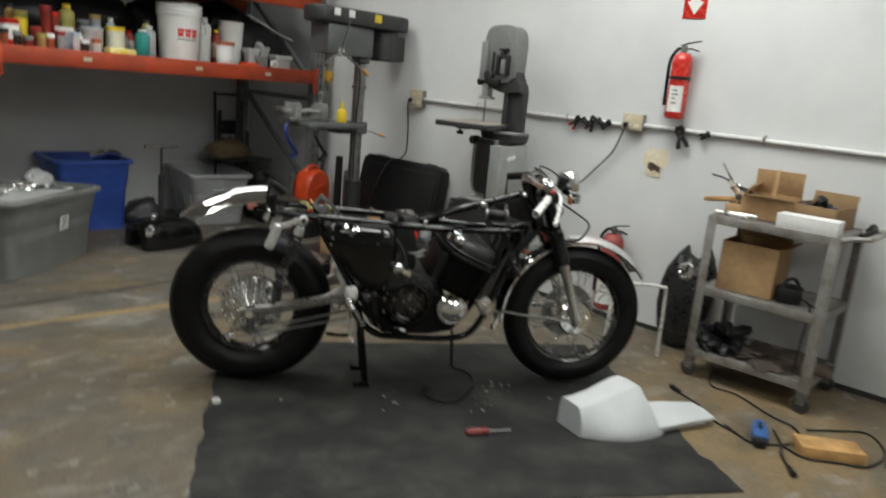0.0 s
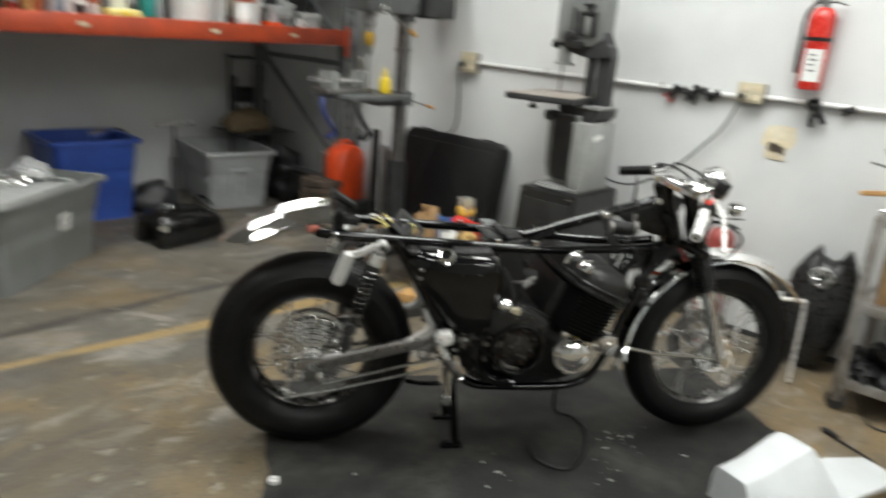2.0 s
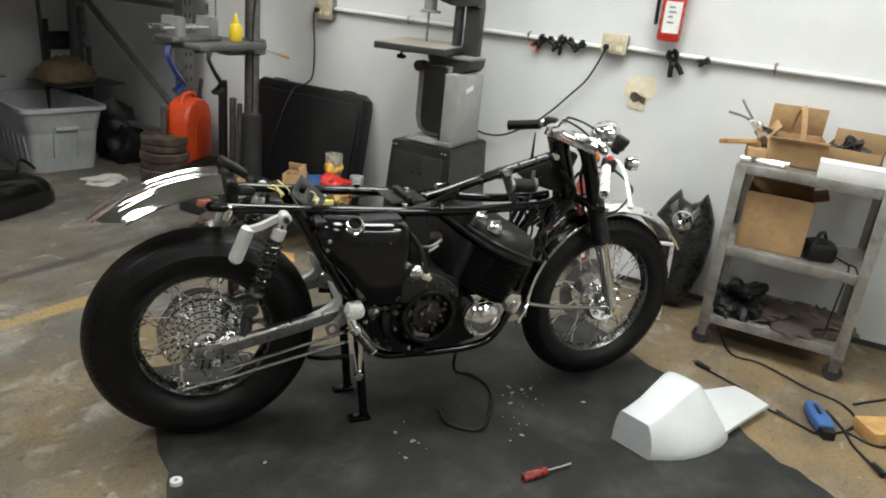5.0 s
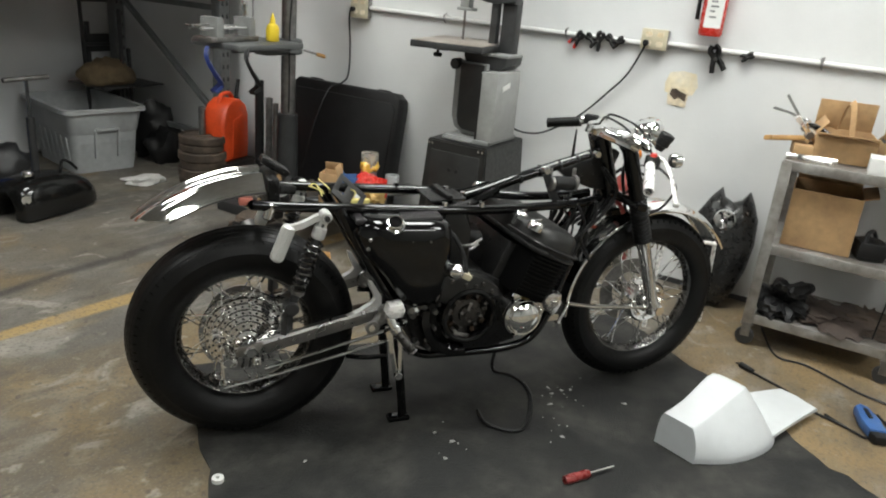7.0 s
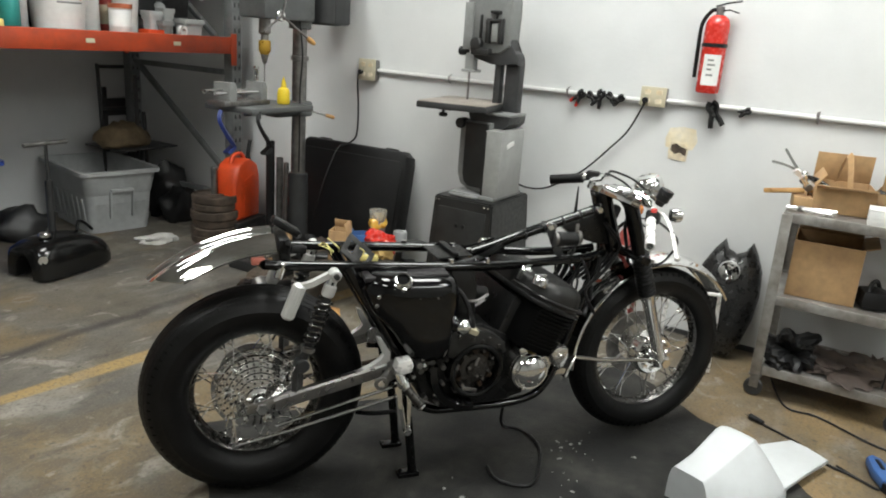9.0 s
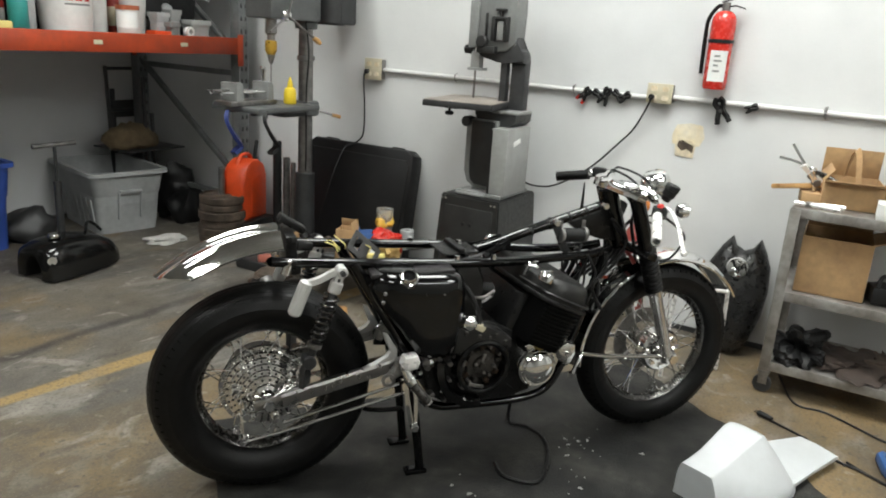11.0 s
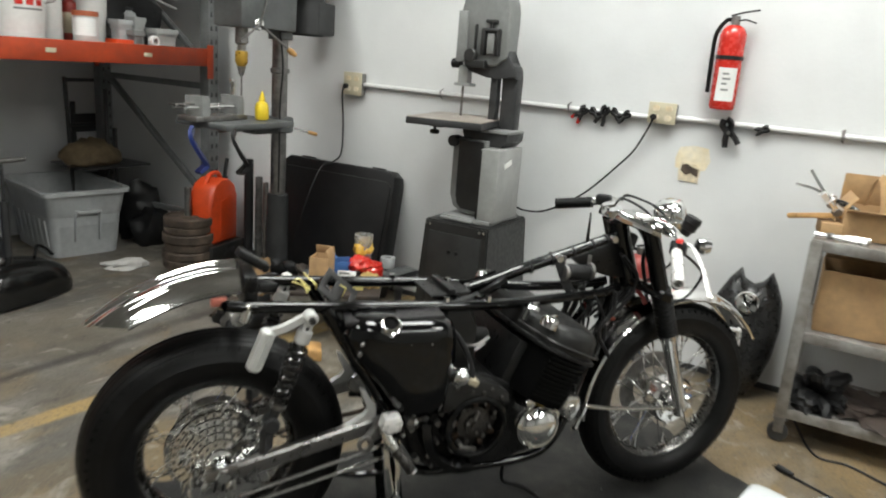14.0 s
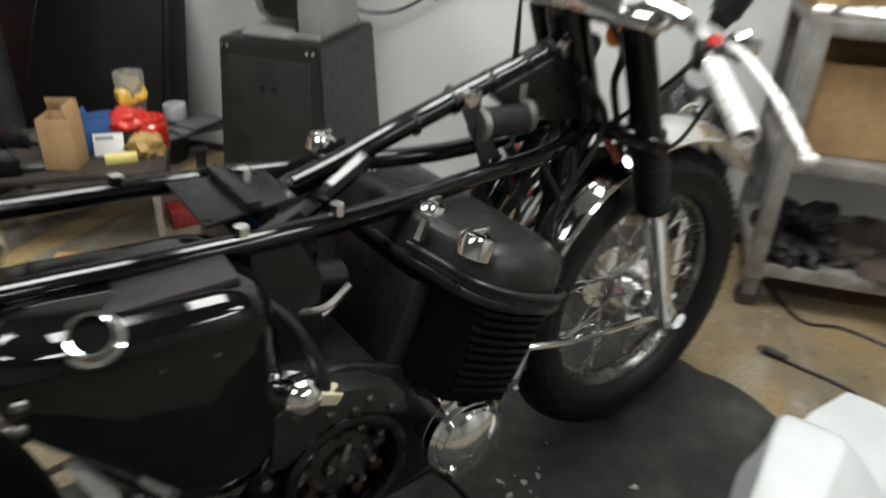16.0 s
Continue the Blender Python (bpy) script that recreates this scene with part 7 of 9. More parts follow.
def extinguisher(m, r, h, label, mounted, mt):
    t = thing("fire_extinguisher", m, label, "fire extinguisher")
    bm = B()
    prof = [(0, 0), (r * 0.9, 0), (r, 0.012), (r, h * 0.72)]
    for k in range(1, 7):
        a = k / 6 * math.pi / 2
        prof.append((r * math.cos(a) * 0.75 + r * 0.25, h * 0.72 + r * 0.95 * math.sin(a)))
    prof.append((0, h * 0.72 + r * 0.96))
    lathe(bm, prof, None, 32)
    cy = part("cylinder", bm, mt, t)
    zt = h * 0.72 + r * 0.95
    bm = B()
    cyl(bm, (0, 0, zt - 0.01), (0, 0, zt + 0.035), 0.017, seg=14, bev=0.003)
    part("valve", bm, M_STEEL, t)
    bm = B()
    sweep(bm, [Vector((0, 0.02, zt + 0.035)), Vector((0, -0.03, zt + 0.05)), Vector((0, -0.085, zt + 0.06))], [(-0.009, -0.003), (0.009, -0.003), (0.009, 0.003), (-0.009, 0.003)], flip=(0, 0, 1))
    sweep(bm, [Vector((0, 0.0, zt + 0.015)), Vector((0, -0.04, zt + 0.022)), Vector((0, -0.08, zt + 0.01))], [(-0.009, -0.003), (0.009, -0.003), (0.009, 0.003), (-0.009, 0.003)], flip=(0, 0, 1))
    part("handle", bm, M_PLASTIC, t)
    bm = B()
    tube(bm, [(0, 0.015, zt + 0.02), (-0.0, r * 0.7, zt + 0.015), (0, r + 0.016, zt - 0.04), (0, r + 0.018, h * 0.5), (0, r + 0.015, h * 0.16)], 0.0085, 10)
    part("hose", bm, M_RUBBER, t)
    bm = B()
    n = 10
    a0, a1 = radians(150), radians(235)
    vs = [[bm.verts.new(((r + 0.001) * math.cos(a0 + (a1 - a0) * k / n), (r + 0.001) * math.sin(a0 + (a1 - a0) * k / n), z)) for k in range(n + 1)] for z in (0.035, h * 0.42)]
    for k in range(n):
        bm.faces.new((vs[0][k], vs[0][k + 1], vs[1][k + 1], vs[1][k]))
    lb = part("paper_label", bm, M_PAPER, t, "white printed label")
    bm = B()
    for z, w in ((h * 0.36, 0.6), (h * 0.31, 0.8), (h * 0.26, 0.5), (h * 0.2, 0.7)):
        b0, b1 = radians(172), radians(172 + 45 * w)
        vv = [[bm.verts.new(((r + 0.002) * math.cos(b0 + (b1 - b0) * k / 5), (r + 0.002) * math.sin(b0 + (b1 - b0) * k / 5), zz)) for k in range(6)] for zz in (z - 0.004, z + 0.004)]
        for k in range(5):
            bm.faces.new((vv[0][k], vv[0][k + 1], vv[1][k + 1], vv[1][k]))
    tagged(part("print_bars", bm, M_TOTE, lb), kind="stuff")
    if mounted:
        bm = B()
        lathe(bm, [(r, h * 0.5), (r + 0.003, h * 0.5), (r + 0.003, h * 0.54), (r, h * 0.54)], None, 32, closed=True)
        part("strap", bm, M_PLASTIC, t)
        bm = B()
        box(bm, (r + 0.004, 0, h * 0.5), (0.012, 0.03, h * 0.7), 0.002)
        part("wall_bracket", bm, M_STEEL, t)


extinguisher(pose(-0.067, -1.985, 1.185), 0.052, 0.40, "red fire extinguisher hanging on wall bracket above conduit", True, M_RED)
extinguisher(pose(-0.082, -1.747, 0.07), 0.063, 0.53, "dull red fire extinguisher hanging low on the wall", True, M_DULLRED)


# dark fairing panel and stay beside the cart
def fairing_panel():
    t = thing("headlamp_fairing", pose(-0.155, -2.235, 0.004, 0, 12, 0), "black moulded fairing with round lamp leaning on wall", "fairing")
    out = [(-0.07, 0.0), (-0.115, 0.08), (-0.145, 0.20), (-0.15, 0.31), (-0.135, 0.41), (-0.095, 0.49), (-0.055, 0.545), (-0.035, 0.50), (0.005, 0.482), (0.04, 0.50), (0.068, 0.545), (0.098, 0.49), (0.128, 0.42), (0.138, 0.31), (0.128, 0.19), (0.095, 0.07), (0.055, 0.0)]
    bm = B()
    n = len(out)
    layers = []
    for off, k in ((0.0, 1.0), (-0.04, 0.97), (-0.065, 0.88), (-0.08, 0.72), (-0.09, 0.5), (-0.094, 0.25)):
        layers.append([bm.verts.new((off, -x * k, 0.25 + (z - 0.25) * k)) for x, z in out])
    for a, b in zip(layers, layers[1:]):
        for i in range(n):
            bm.faces.new((a[i], a[(i + 1) % n], b[(i + 1) % n], b[i]))
    bm.faces.new(layers[-1])
    bm.faces.new(layers[0][::-1])
    part("shell", bm, M_FAIRING, t, sharp=50)
    bm = B()
    lathe(bm, [(0.034, 0.0), (0.045, 0.004), (0.048, 0.016), (0.042, 0.024), (0.03, 0.022), (0, 0.014)], Matrix.Translation((-0.085, 0.0, 0.40)) @ pose(0, 0, 0, 0, -90, 0), 24)
    part("lamp", bm, M_CHROME, t, "round bright lamp")


fairing_panel()


# folding steel stand at the wall
def steel_stand():
    t = thing("steel_trestle", pose(-0.4, -3.36, 0), "black tubular steel trestle standing by wall", "trestle")
    for nm, pts in (("leg", [(0.255, 0.01, 0.012), (-0.10, -0.07, 0.86)]), ("leg", [(-0.374, -0.007, 0.012), (0.02, -0.09, 0.86)]), ("leg", [(0.255, -0.62, 0.012), (-0.10, -0.54, 0.86)]), ("leg", [(-0.374, -0.62, 0.012), (0.02, -0.54, 0.86)])):
        bm = B()
        tube(bm, pts, 0.012, 8, straight=True)
        part(nm, bm, M_DARK, t)
    for z, x in ((0.10, 0.22), (0.10, -0.335)):
        bm = B()
        tube(bm, [(x, -0.02, z), (x, -0.6, z)], 0.009, 8, straight=True)
        part("crossbar", bm, M_DARK, t)
    bm = B()
    box(bm, (-0.04, -0.305, 0.865), (0.1, 0.62, 0.03), 0.005)
    part("top_rail", bm, M_DARK, t)


steel_stand()


# ---------- load of the cart ----------
def carton(name, m, lx, ly, h, label, flaps=(), mt=None, open_top=True):
    t = thing(name, m, label, "cardboard box")
    mt = mt or M_CARD
    w = 0.004
    for s in (-1, 1):
        bm = B()
        box(bm, (s * (lx / 2 - w / 2), 0, h / 2), (w, ly, h), 0.001)
        part("side", bm, mt, t)
        bm = B()
        box(bm, (0, s * (ly / 2 - w / 2), h / 2), (lx - 2 * w, w, h), 0.001)
        part("side", bm, mt, t)
    bm = B()
    box(bm, (0, 0, w / 2), (lx - 2 * w, ly - 2 * w, w))
    part("bottom", bm, mt, t)
    if not open_top:
        bm = B()
        box(bm, (0, 0, h - w / 2 - 0.0005), (lx - 2 * w, ly - 2 * w, w))
        part("top", bm, mt, t)
    for side, ang, ln in flaps:
        bm = B()
        if side in "xX":
            s = 1 if side == "X" else -1
            fm = Matrix.Translation((s * lx / 2, 0, h)) @ pose(0, 0, 0, 0, -s * ang, 0)
            box(bm, (0, 0, ln / 2), (w, ly * 0.97, ln), 0.001)
        else:
            s = 1 if side == "Y" else -1
            fm = Matrix.Translation((0, s * ly / 2, h)) @ pose(0, 0, 0, s * ang, 0, 0)
            box(bm, (0, 0, ln / 2), (lx * 0.97, w, ln), 0.001)
        for v in bm.verts:
            v.co = fm @ v.co
        part("flap", bm, mt, t)
    return t


c1 = carton("cardboard_box", pose(-0.23, -2.61, 0.783, 0, 0, 8), 0.24, 0.22, 0.10, "open brown cardboard box with raised flaps on cart", (("X", 8, 0.115), ("Y", 35, 0.06), ("x", -75, 0.05)))
bm = B()
sweep(bm, smooth_path([(-0.10, -0.02, 0.05), (-0.05, -0.01, 0.16), (0.0, 0.0, 0.22), (0.06, 0.01, 0.19), (0.1, 0.02, 0.1)]), [(-0.012, -0.002), (0.012, -0.002), (0.012, 0.002), (-0.012, 0.002)])
part("tape_strip", bm, M_CARD, c1)
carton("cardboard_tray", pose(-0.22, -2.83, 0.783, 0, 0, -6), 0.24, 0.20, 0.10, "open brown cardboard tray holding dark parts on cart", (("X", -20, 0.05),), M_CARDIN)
t = thing("paper_carton", pose(-0.43, -2.84, 0.783, 0, 0, 2), "low white paper carton at the edge of cart", "carton")
bm = B()
box(bm, (0, 0, 0.03), (0.11, 0.245, 0.058), 0.003)
part("body", bm, M_PAPER, t)
bm = B()
box(bm, (0, 0, 0.0605), (0.112, 0.247, 0.003), 0.001)
part("lid", bm, M_PAPER, t)


def pliers(m, ang, mt, label):
    t = thing("pliers", m, label, "pliers", "hand tools on cart")
    for s in (-1, 1):
        bm = B()
        sweep(bm, smooth_path([(-0.10, s * 0.03, 0), (-0.05, s * 0.022, 0), (0, s * 0.004, 0), (0.045, -s * 0.004, 0)]), [(-0.006, -0.004), (0.006, -0.004), (0.006, 0.004), (-0.006, 0.004)])
        part("arm", bm, mt, t)
    bm = B()
    cyl(bm, (0, 0, -0.008), (0, 0, 0.008), 0.012, seg=12)
    part("rivet", bm, M_STEEL, t)


pliers(pose(-0.30, -2.47, 0.89, 20, -40, 120) @ Matrix.Scale(1.35, 4), 0, M_WHITEMETAL, "bright steel pliers sticking up from box")
pliers(pose(-0.34, -2.49, 0.87, 70, -50, 140) @ Matrix.Scale(1.3, 4), 0, M_ALU, "dull steel pliers sticking up from box")
pliers(pose(-0.44, -2.49, 0.797, 0, 2, 80) @ Matrix.Scale(1.2, 4), 0, M_WHITEMETAL, "bright steel pliers lying on cart")
bm = B()
prism(bm, [(-0.10, -0.02), (0.06, -0.03), (0.09, 0.0), (0.06, 0.03), (-0.09, 0.02)], 0, 0.02, pose(-0.33, -2.42, 0.835, 10, 8, 100), bev=0.005)
tagged(part("wooden_shim", bm, M_WOOD), "tapered piece of wood sticking out beside box", "wood")
# pliers lying over the box rim
t = thing("pliers", pose(-0.30, -2.466, 0.909), "open chrome pliers lying over the rim of cardboard box", "pliers")
bm = B()
cyl(bm, (-0.012, 0, 0), (0.012, 0, 0), 0.017, seg=18, bev=0.003)
part("pivot", bm, M_CHROME, t)
for dx, tip, bend in ((-0.006, (0.128, 0.042), (0.06, 0.030)), (0.006, (0.088, 0.098), (0.04, 0.036))):
    bm = B()
    sweep(bm, smooth_path([(dx, 0.008, 0.004), (dx, bend[0], bend[1]), (dx, tip[0], tip[1])]), [(-0.005, -0.007), (0.005, -0.007), (0.005, 0.007), (-0.005, 0.007)], flip=(1, 0, 0))
    part("handle", bm, M_CHROME, t)
for dx, dz in ((-0.006, 0.010), (0.006, -0.003)):
    bm = B()
    tube(bm, [(dx, -0.008, 0.0), (dx, -0.05, -0.018 + dz), (dx, -0.105, -0.045 + dz)], 0.007, 8)
    part("jaw", bm, M_DARKCHROME, t)
bm = B()
box(bm, (-0.31, -2.475, 0.808), (0.13, 0.07, 0.05), 0.004, pose(0, 0, 0, 0, 0, 10))
tagged(part("small_carton", bm, M_CARD), "small closed brown carton under the tools", "carton")
bm = B()
tube(bm, [(-0.20, -3.02, 0.80), (-0.26, -3.05, 0.83), (-0.34, -3.07, 0.82), (-0.42, -3.04, 0.80)], 0.012, 8)
tagged(part("glove", bm, M_PLASTIC), "limp black strap hanging over cart handle", "strap")

carton("cardboard_box", pose(-0.31, -2.61, 0.443, 0, 0, 3), 0.24, 0.25, 0.23, "open brown cardboard box on middle shelf of cart", (("X", 15, 0.05), ("y", -70, 0.05)))
t = thing("power_adapter", pose(-0.36, -2.80, 0.443, 0, 0, 15), "black electric tool housing on middle shelf of cart", "power tool")
bm = B()
prism(bm, [(-0.06, -0.05), (0.03, -0.055), (0.07, 0.0), (0.03, 0.055), (-0.06, 0.05)], 0.0, 0.075, bev=0.018)
part("body", bm, M_PLASTIC, t)
bm = B()
tube(bm, [(-0.04, 0.03, 0.07), (-0.02, 0.02, 0.10), (0.03, -0.01, 0.10), (0.05, -0.03, 0.07)], 0.008, 8)
part("handle", bm, M_PLASTIC, t)
bm = B()
tube(bm, [(0.0, -0.055, 0.02), (-0.05, -0.10, 0.008), (-0.09, -0.12, 0.01), (-0.16, -0.12, -0.03), (-0.165, -0.115, -0.15)], 0.004, 6)
part("cord", bm, M_PLASTIC, t)


def crumple(name, m, s, mt, label, category, seed, rough=0.35, sub=3, sharp=60):
    bm = B()
    bmesh.ops.create_icosphere(bm, subdivisions=sub, radius=1.0)
    for v in bm.verts:
        p = v.co.copy()
        k = 1 + rough * noise.noise(p * 1.7 + Vector((seed, 0, 0))) + rough * 0.5 * noise.noise(p * 4.1 + Vector((0, seed, 0))) + rough * 0.22 * noise.noise(p * 9.3 + Vector((seed, seed, 0)))
        v.co = Vector((p.x * s[0] * k, p.y * s[1] * k, max(p.z * k, -0.55) * s[2] + s[2] * 0.55))
    return tagged(part(name, bm, mt, m=m, sharp=sharp), label, category)


crumple("bag_or_dark_filler", pose(-0.36, -2.55, 0.139, 0, 0, 0), (0.10, 0.09, 0.075), M_PLASTIC, "crumpled black bag on bottom shelf of cart", "bag", 2.0, 1.0, 4, 22)
crumple("leather_scrap", pose(-0.32, -2.74, 0.139), (0.13, 0.14, 0.025), M_TAN2, "brown leather scrap heaped on bottom shelf", "leather", 5.0, 0.9, 4, 25)
crumple("leather_scrap", pose(-0.25, -2.88, 0.139), (0.14, 0.11, 0.022), M_RUST, "dark brown leather scrap on bottom shelf", "leather", 9.0, 0.9, 4, 25)


crumple("rubber_part", pose(-0.20, -2.80, 0.80, 12, 6, 20), (0.10, 0.06, 0.06), M_PLASTIC, "crumpled black rubber part lying in cardboard tray", "part", 37.0, 0.9, 4, 25)


# ---------- under and beside the rack ----------
def fuel_tank():
    """Teardrop tank built from rings along its length."""
    t = thing("motorcycle_tank", pose(-1.375, 0.925, 0, 0, 0, 7) @ Matrix.Scale(1.02, 4), "gloss black motorcycle fuel tank lying on floor", "fuel tank")
    bm = B()
    rings = []
    for x, w, h, tw, th in ((-0.235, 0.118, 0.150, 0.060, 0.115), (-0.225, 0.132, 0.172, 0.058, 0.110), (-0.17, 0.142, 0.192, 0.05, 0.10), (-0.08, 0.145, 0.20, 0.05, 0.09), (0.02, 0.14, 0.195, 0.045, 0.07), (0.11, 0.128, 0.178, 0.04, 0.05), (0.18, 0.108, 0.145, 0.03, 0.03), (0.222, 0.085, 0.10, 0.02, 0.015), (0.235, 0.06, 0.06, 0.01, 0.008)):
        outer = [(w * math.copysign(abs(math.cos(a)) ** 0.55, math.cos(a)), 0.012 + (h - 0.012) * math.sin(a) ** 0.6) for a in np.linspace(0, math.pi, 17)]
        inner = [(tw * math.cos(a), 0.010 + th * math.sin(a) ** 0.8) for a in np.linspace(math.pi, 0, 9)]
        rings.append([bm.verts.new((x, y, z)) for y, z in outer + inner])
    q = len(rings[0])
    for a, b in zip(rings, rings[1:]):
        for k in range(q):
            bm.faces.new((a[k], a[(k + 1) % q], b[(k + 1) % q], b[k]))
    bm.faces.new(rings[0][::-1])
    bm.faces.new(rings[-1])
    part("shell", bm, material("dusty_black_enamel", (0.007, 0.007, 0.0068), 0.16, var=0.1, scale=4, bump=0, rvar=0.06), t, sharp=50)
    bm = B()
    lathe(bm, [(0, 0.02), (0.026, 0.018), (0.03, 0.008), (0.03, 0)], Matrix.Translation((-0.12, -0.02, 0.205)), 18)
    part("filler_cap", bm, M_CHROME, t)
    bm = B()
    lathe(bm, [(0.012, 0.0), (0.02, 0.004), (0.022, 0.012), (0, 0.012)], Matrix.Translation((-0.215, -0.115, 0.12)) @ pose(0, 0, 0, 90, 0, -25), 20)
    part("badge", bm, M_CHROME, t)
    bm = B()
    tube(bm, [(0.10, 0.02, 0.18), (0.14, 0.05, 0.22), (0.19, 0.06, 0.20), (0.22, 0.04, 0.16)], 0.008, 8)
    part("fuel_hose", bm, M_RUBBER, t)


fuel_tank()

t = thing("floor_pump", pose(-1.35, 1.06, 0), "black floor pump with steel cross handle", "pump")
bm = B()
box(bm, (0, 0, 0.012), (0.24, 0.1, 0.024), 0.006)
part("foot", bm, M_DARK, t)
bm = B()
cyl(bm, (0, 0, 0.02), (0, 0, 0.46), 0.02, seg=14, bev=0.003)
part("barrel", bm, M_DARK, t)
bm = B()
cyl(bm, (0, 0, 0.45), (0, 0, 0.65), 0.009, seg=10)
part("rod", bm, M_DARK, t)
bm = B()
cyl(bm, (-0.12, -0.0, 0.655), (0.12, 0.0, 0.66), 0.013, seg=12, bev=0.003)
part("handle", bm, M_STEEL, t)

crumple("cotton_rag", pose(-0.73, 1.0, 0.0, 0, 0, -20), (0.13, 0.06, 0.03), M_RAG, "crumpled white cotton rag on the floor", "rag", 3.0, 0.6)
crumple("bag_or_dark_filler", pose(-0.27, 1.34, 0.0), (0.14, 0.12, 0.14), M_PLASTIC, "crumpled black bag beside the grey bin", "bag", 21.0, 0.4)


def hand_truck():
    t = thing("hand_truck", pose(-0.26, 1.93, 0), "black steel hand truck with a burlap sack on it", "hand truck")
    for x in (-0.16, 0.12):
        bm = B()
        tube(bm, [(x, -0.02, 0.03), (x, 0.0, 0.5), (x, 0.02, 0.96), (x * 0.98, 0.03, 0.985)], 0.013, 8)
        part("upright", bm, M_DARK, t)
    for z in (0.45, 0.7, 0.985):
        bm = B()
        tube(bm, [(-0.16, 0.0 + z * 0.02, z), (0.12, 0.0 + z * 0.02, z)], 0.012, 8, straight=True)
        part("crossbar", bm, M_DARK, t)
    bm = B()
    box(bm, (-0.07, -0.19, 0.47), (0.46, 0.38, 0.012), 0.003)
    part("toe_plate", bm, M_DARK, t)
    for x in (-0.12, 0.16):
        bm = B()
        cyl(bm, (x - 0.02, 0.0, 0.07), (x + 0.02, 0.0, 0.07), 0.07, seg=24, bev=0.012)
        part("wheel", bm, M_RUBBER, t)


hand_truck()
crumple("burlap_sack", pose(-0.44, 1.69, 0.476), (0.17, 0.10, 0.105), M_TAN, "brown burlap sack resting on the hand truck", "sack", 7.0, 0.35)
for x, h in ((-0.33, 0.95), (-0.27, 0.7)):
    bm = B()
    tube(bm, [(x, 1.66, 0.005), (x + 0.015, 1.70, h)], 0.014, 8, straight=True)
    tagged(part("steel_bar", bm, M_DARK), "dark steel bar leaning in the rack corner", "steel bar", "bars in the corner")

crumple("bag_or_dark_filler", pose(-0.20, 1.54, 0.0), (0.14, 0.14, 0.24), M_PLASTIC, "full black bag standing in the rack corner", "bag", 27.0, 0.35)
crumple("bag_or_dark_filler", pose(-1.22, 1.62, 0.0), (0.16, 0.13, 0.12), M_DARK, "low dark bag on the floor under rack", "bag", 29.0, 0.4)
t = thing("wooden_crate", pose(-0.20, 2.11, 0.0), "dark slatted crate standing behind hand truck", "crate")
for k in range(4):
    bm = B()
    box(bm, (0.0, -0.09, 0.10 + k * 0.20), (0.26, 0.014, 0.12), 0.003)
    part("slat", bm, M_DARK, t)
for sx in (-1, 1):
    bm = B()
    box(bm, (sx * 0.12, -0.075, 0.42), (0.03, 0.02, 0.84), 0.003)
    part("post", bm, M_DARK, t)

# stack of weight plates with a post
t = thing("weight_plates", pose(-0.444, 0.800, 0), "stack of rusty iron weight plates on steel post", "weights")
z = 0.0
for k, (r, h) in enumerate(((0.145, 0.05), (0.148, 0.05), (0.14, 0.05), (0.147, 0.055), (0.137, 0.045), (0.142, 0.05))):
    bm = B()
    lathe(bm, [(0.022, z + 0.004), (0.10, z + 0.006), (0.12, z + 0.0), (r - 0.006, z), (r, z + 0.008), (r, z + h - 0.008), (r - 0.005, z + h - 0.001), (0.13, z + h - 0.001), (0.126, z + h - 0.01), (0.06, z + h - 0.01), (0.05, z + h - 0.001), (0.022, z + h - 0.001)], pose(0.004 * (k % 3), 0.003 * ((k * 2) % 3), 0), 36, closed=True)
    part("plate", bm, M_RUST, t)
    z += h
bm = B()
cyl(bm, (0, 0, 0.0), (0, 0, 0.47), 0.02, seg=14, bev=0.003)
part("post", bm, M_STEEL, t)


def gas_can():
    t = thing("fuel_can", pose(-0.27, 0.78, 0.125, 0, 0, 12) @ Matrix.Diagonal((0.92, 0.92, 0.76, 1)), "orange red plastic fuel can with black spout", "fuel can")
    bm = B()
    prism(bm, [(-0.14, 0.0), (0.14, 0.0), (0.15, 0.02), (0.15, 0.36), (0.12, 0.45), (0.06, 0.50), (-0.02, 0.51), (-0.09, 0.47), (-0.14, 0.38), (-0.15, 0.3), (-0.15, 0.02)], -0.09, 0.09, pose(0, 0, 0, 90, 0, 0), bev=0.03)
    part("body", bm, M_GAS, t)
    bm = B()
    prism(bm, [(-0.06, 0.06), (0.09, 0.06), (0.10, 0.34), (0.05, 0.38), (-0.05, 0.34)], 0.088, 0.098, pose(0, 0, 0, 90, 0, 0), bev=0.006)
    part("raised_panel", bm, M_GAS, t)
    bm = B()
    tube(bm, [(-0.08, 0, 0.46), (-0.05, 0, 0.53), (0.04, 0, 0.54), (0.08, 0, 0.48)], 0.016, 10)
    part("grip", bm, M_GAS, t)
    bm = B()
    cyl(bm, (0.11, 0, 0.45), (0.125, 0, 0.50), 0.024, seg=16, bev=0.003)
    tube(bm, [(0.125, 0, 0.50), (0.135, 0, 0.56), (0.155, 0, 0.64)], 0.013, 10)
    part("spout", bm, M_PLASTIC, t)


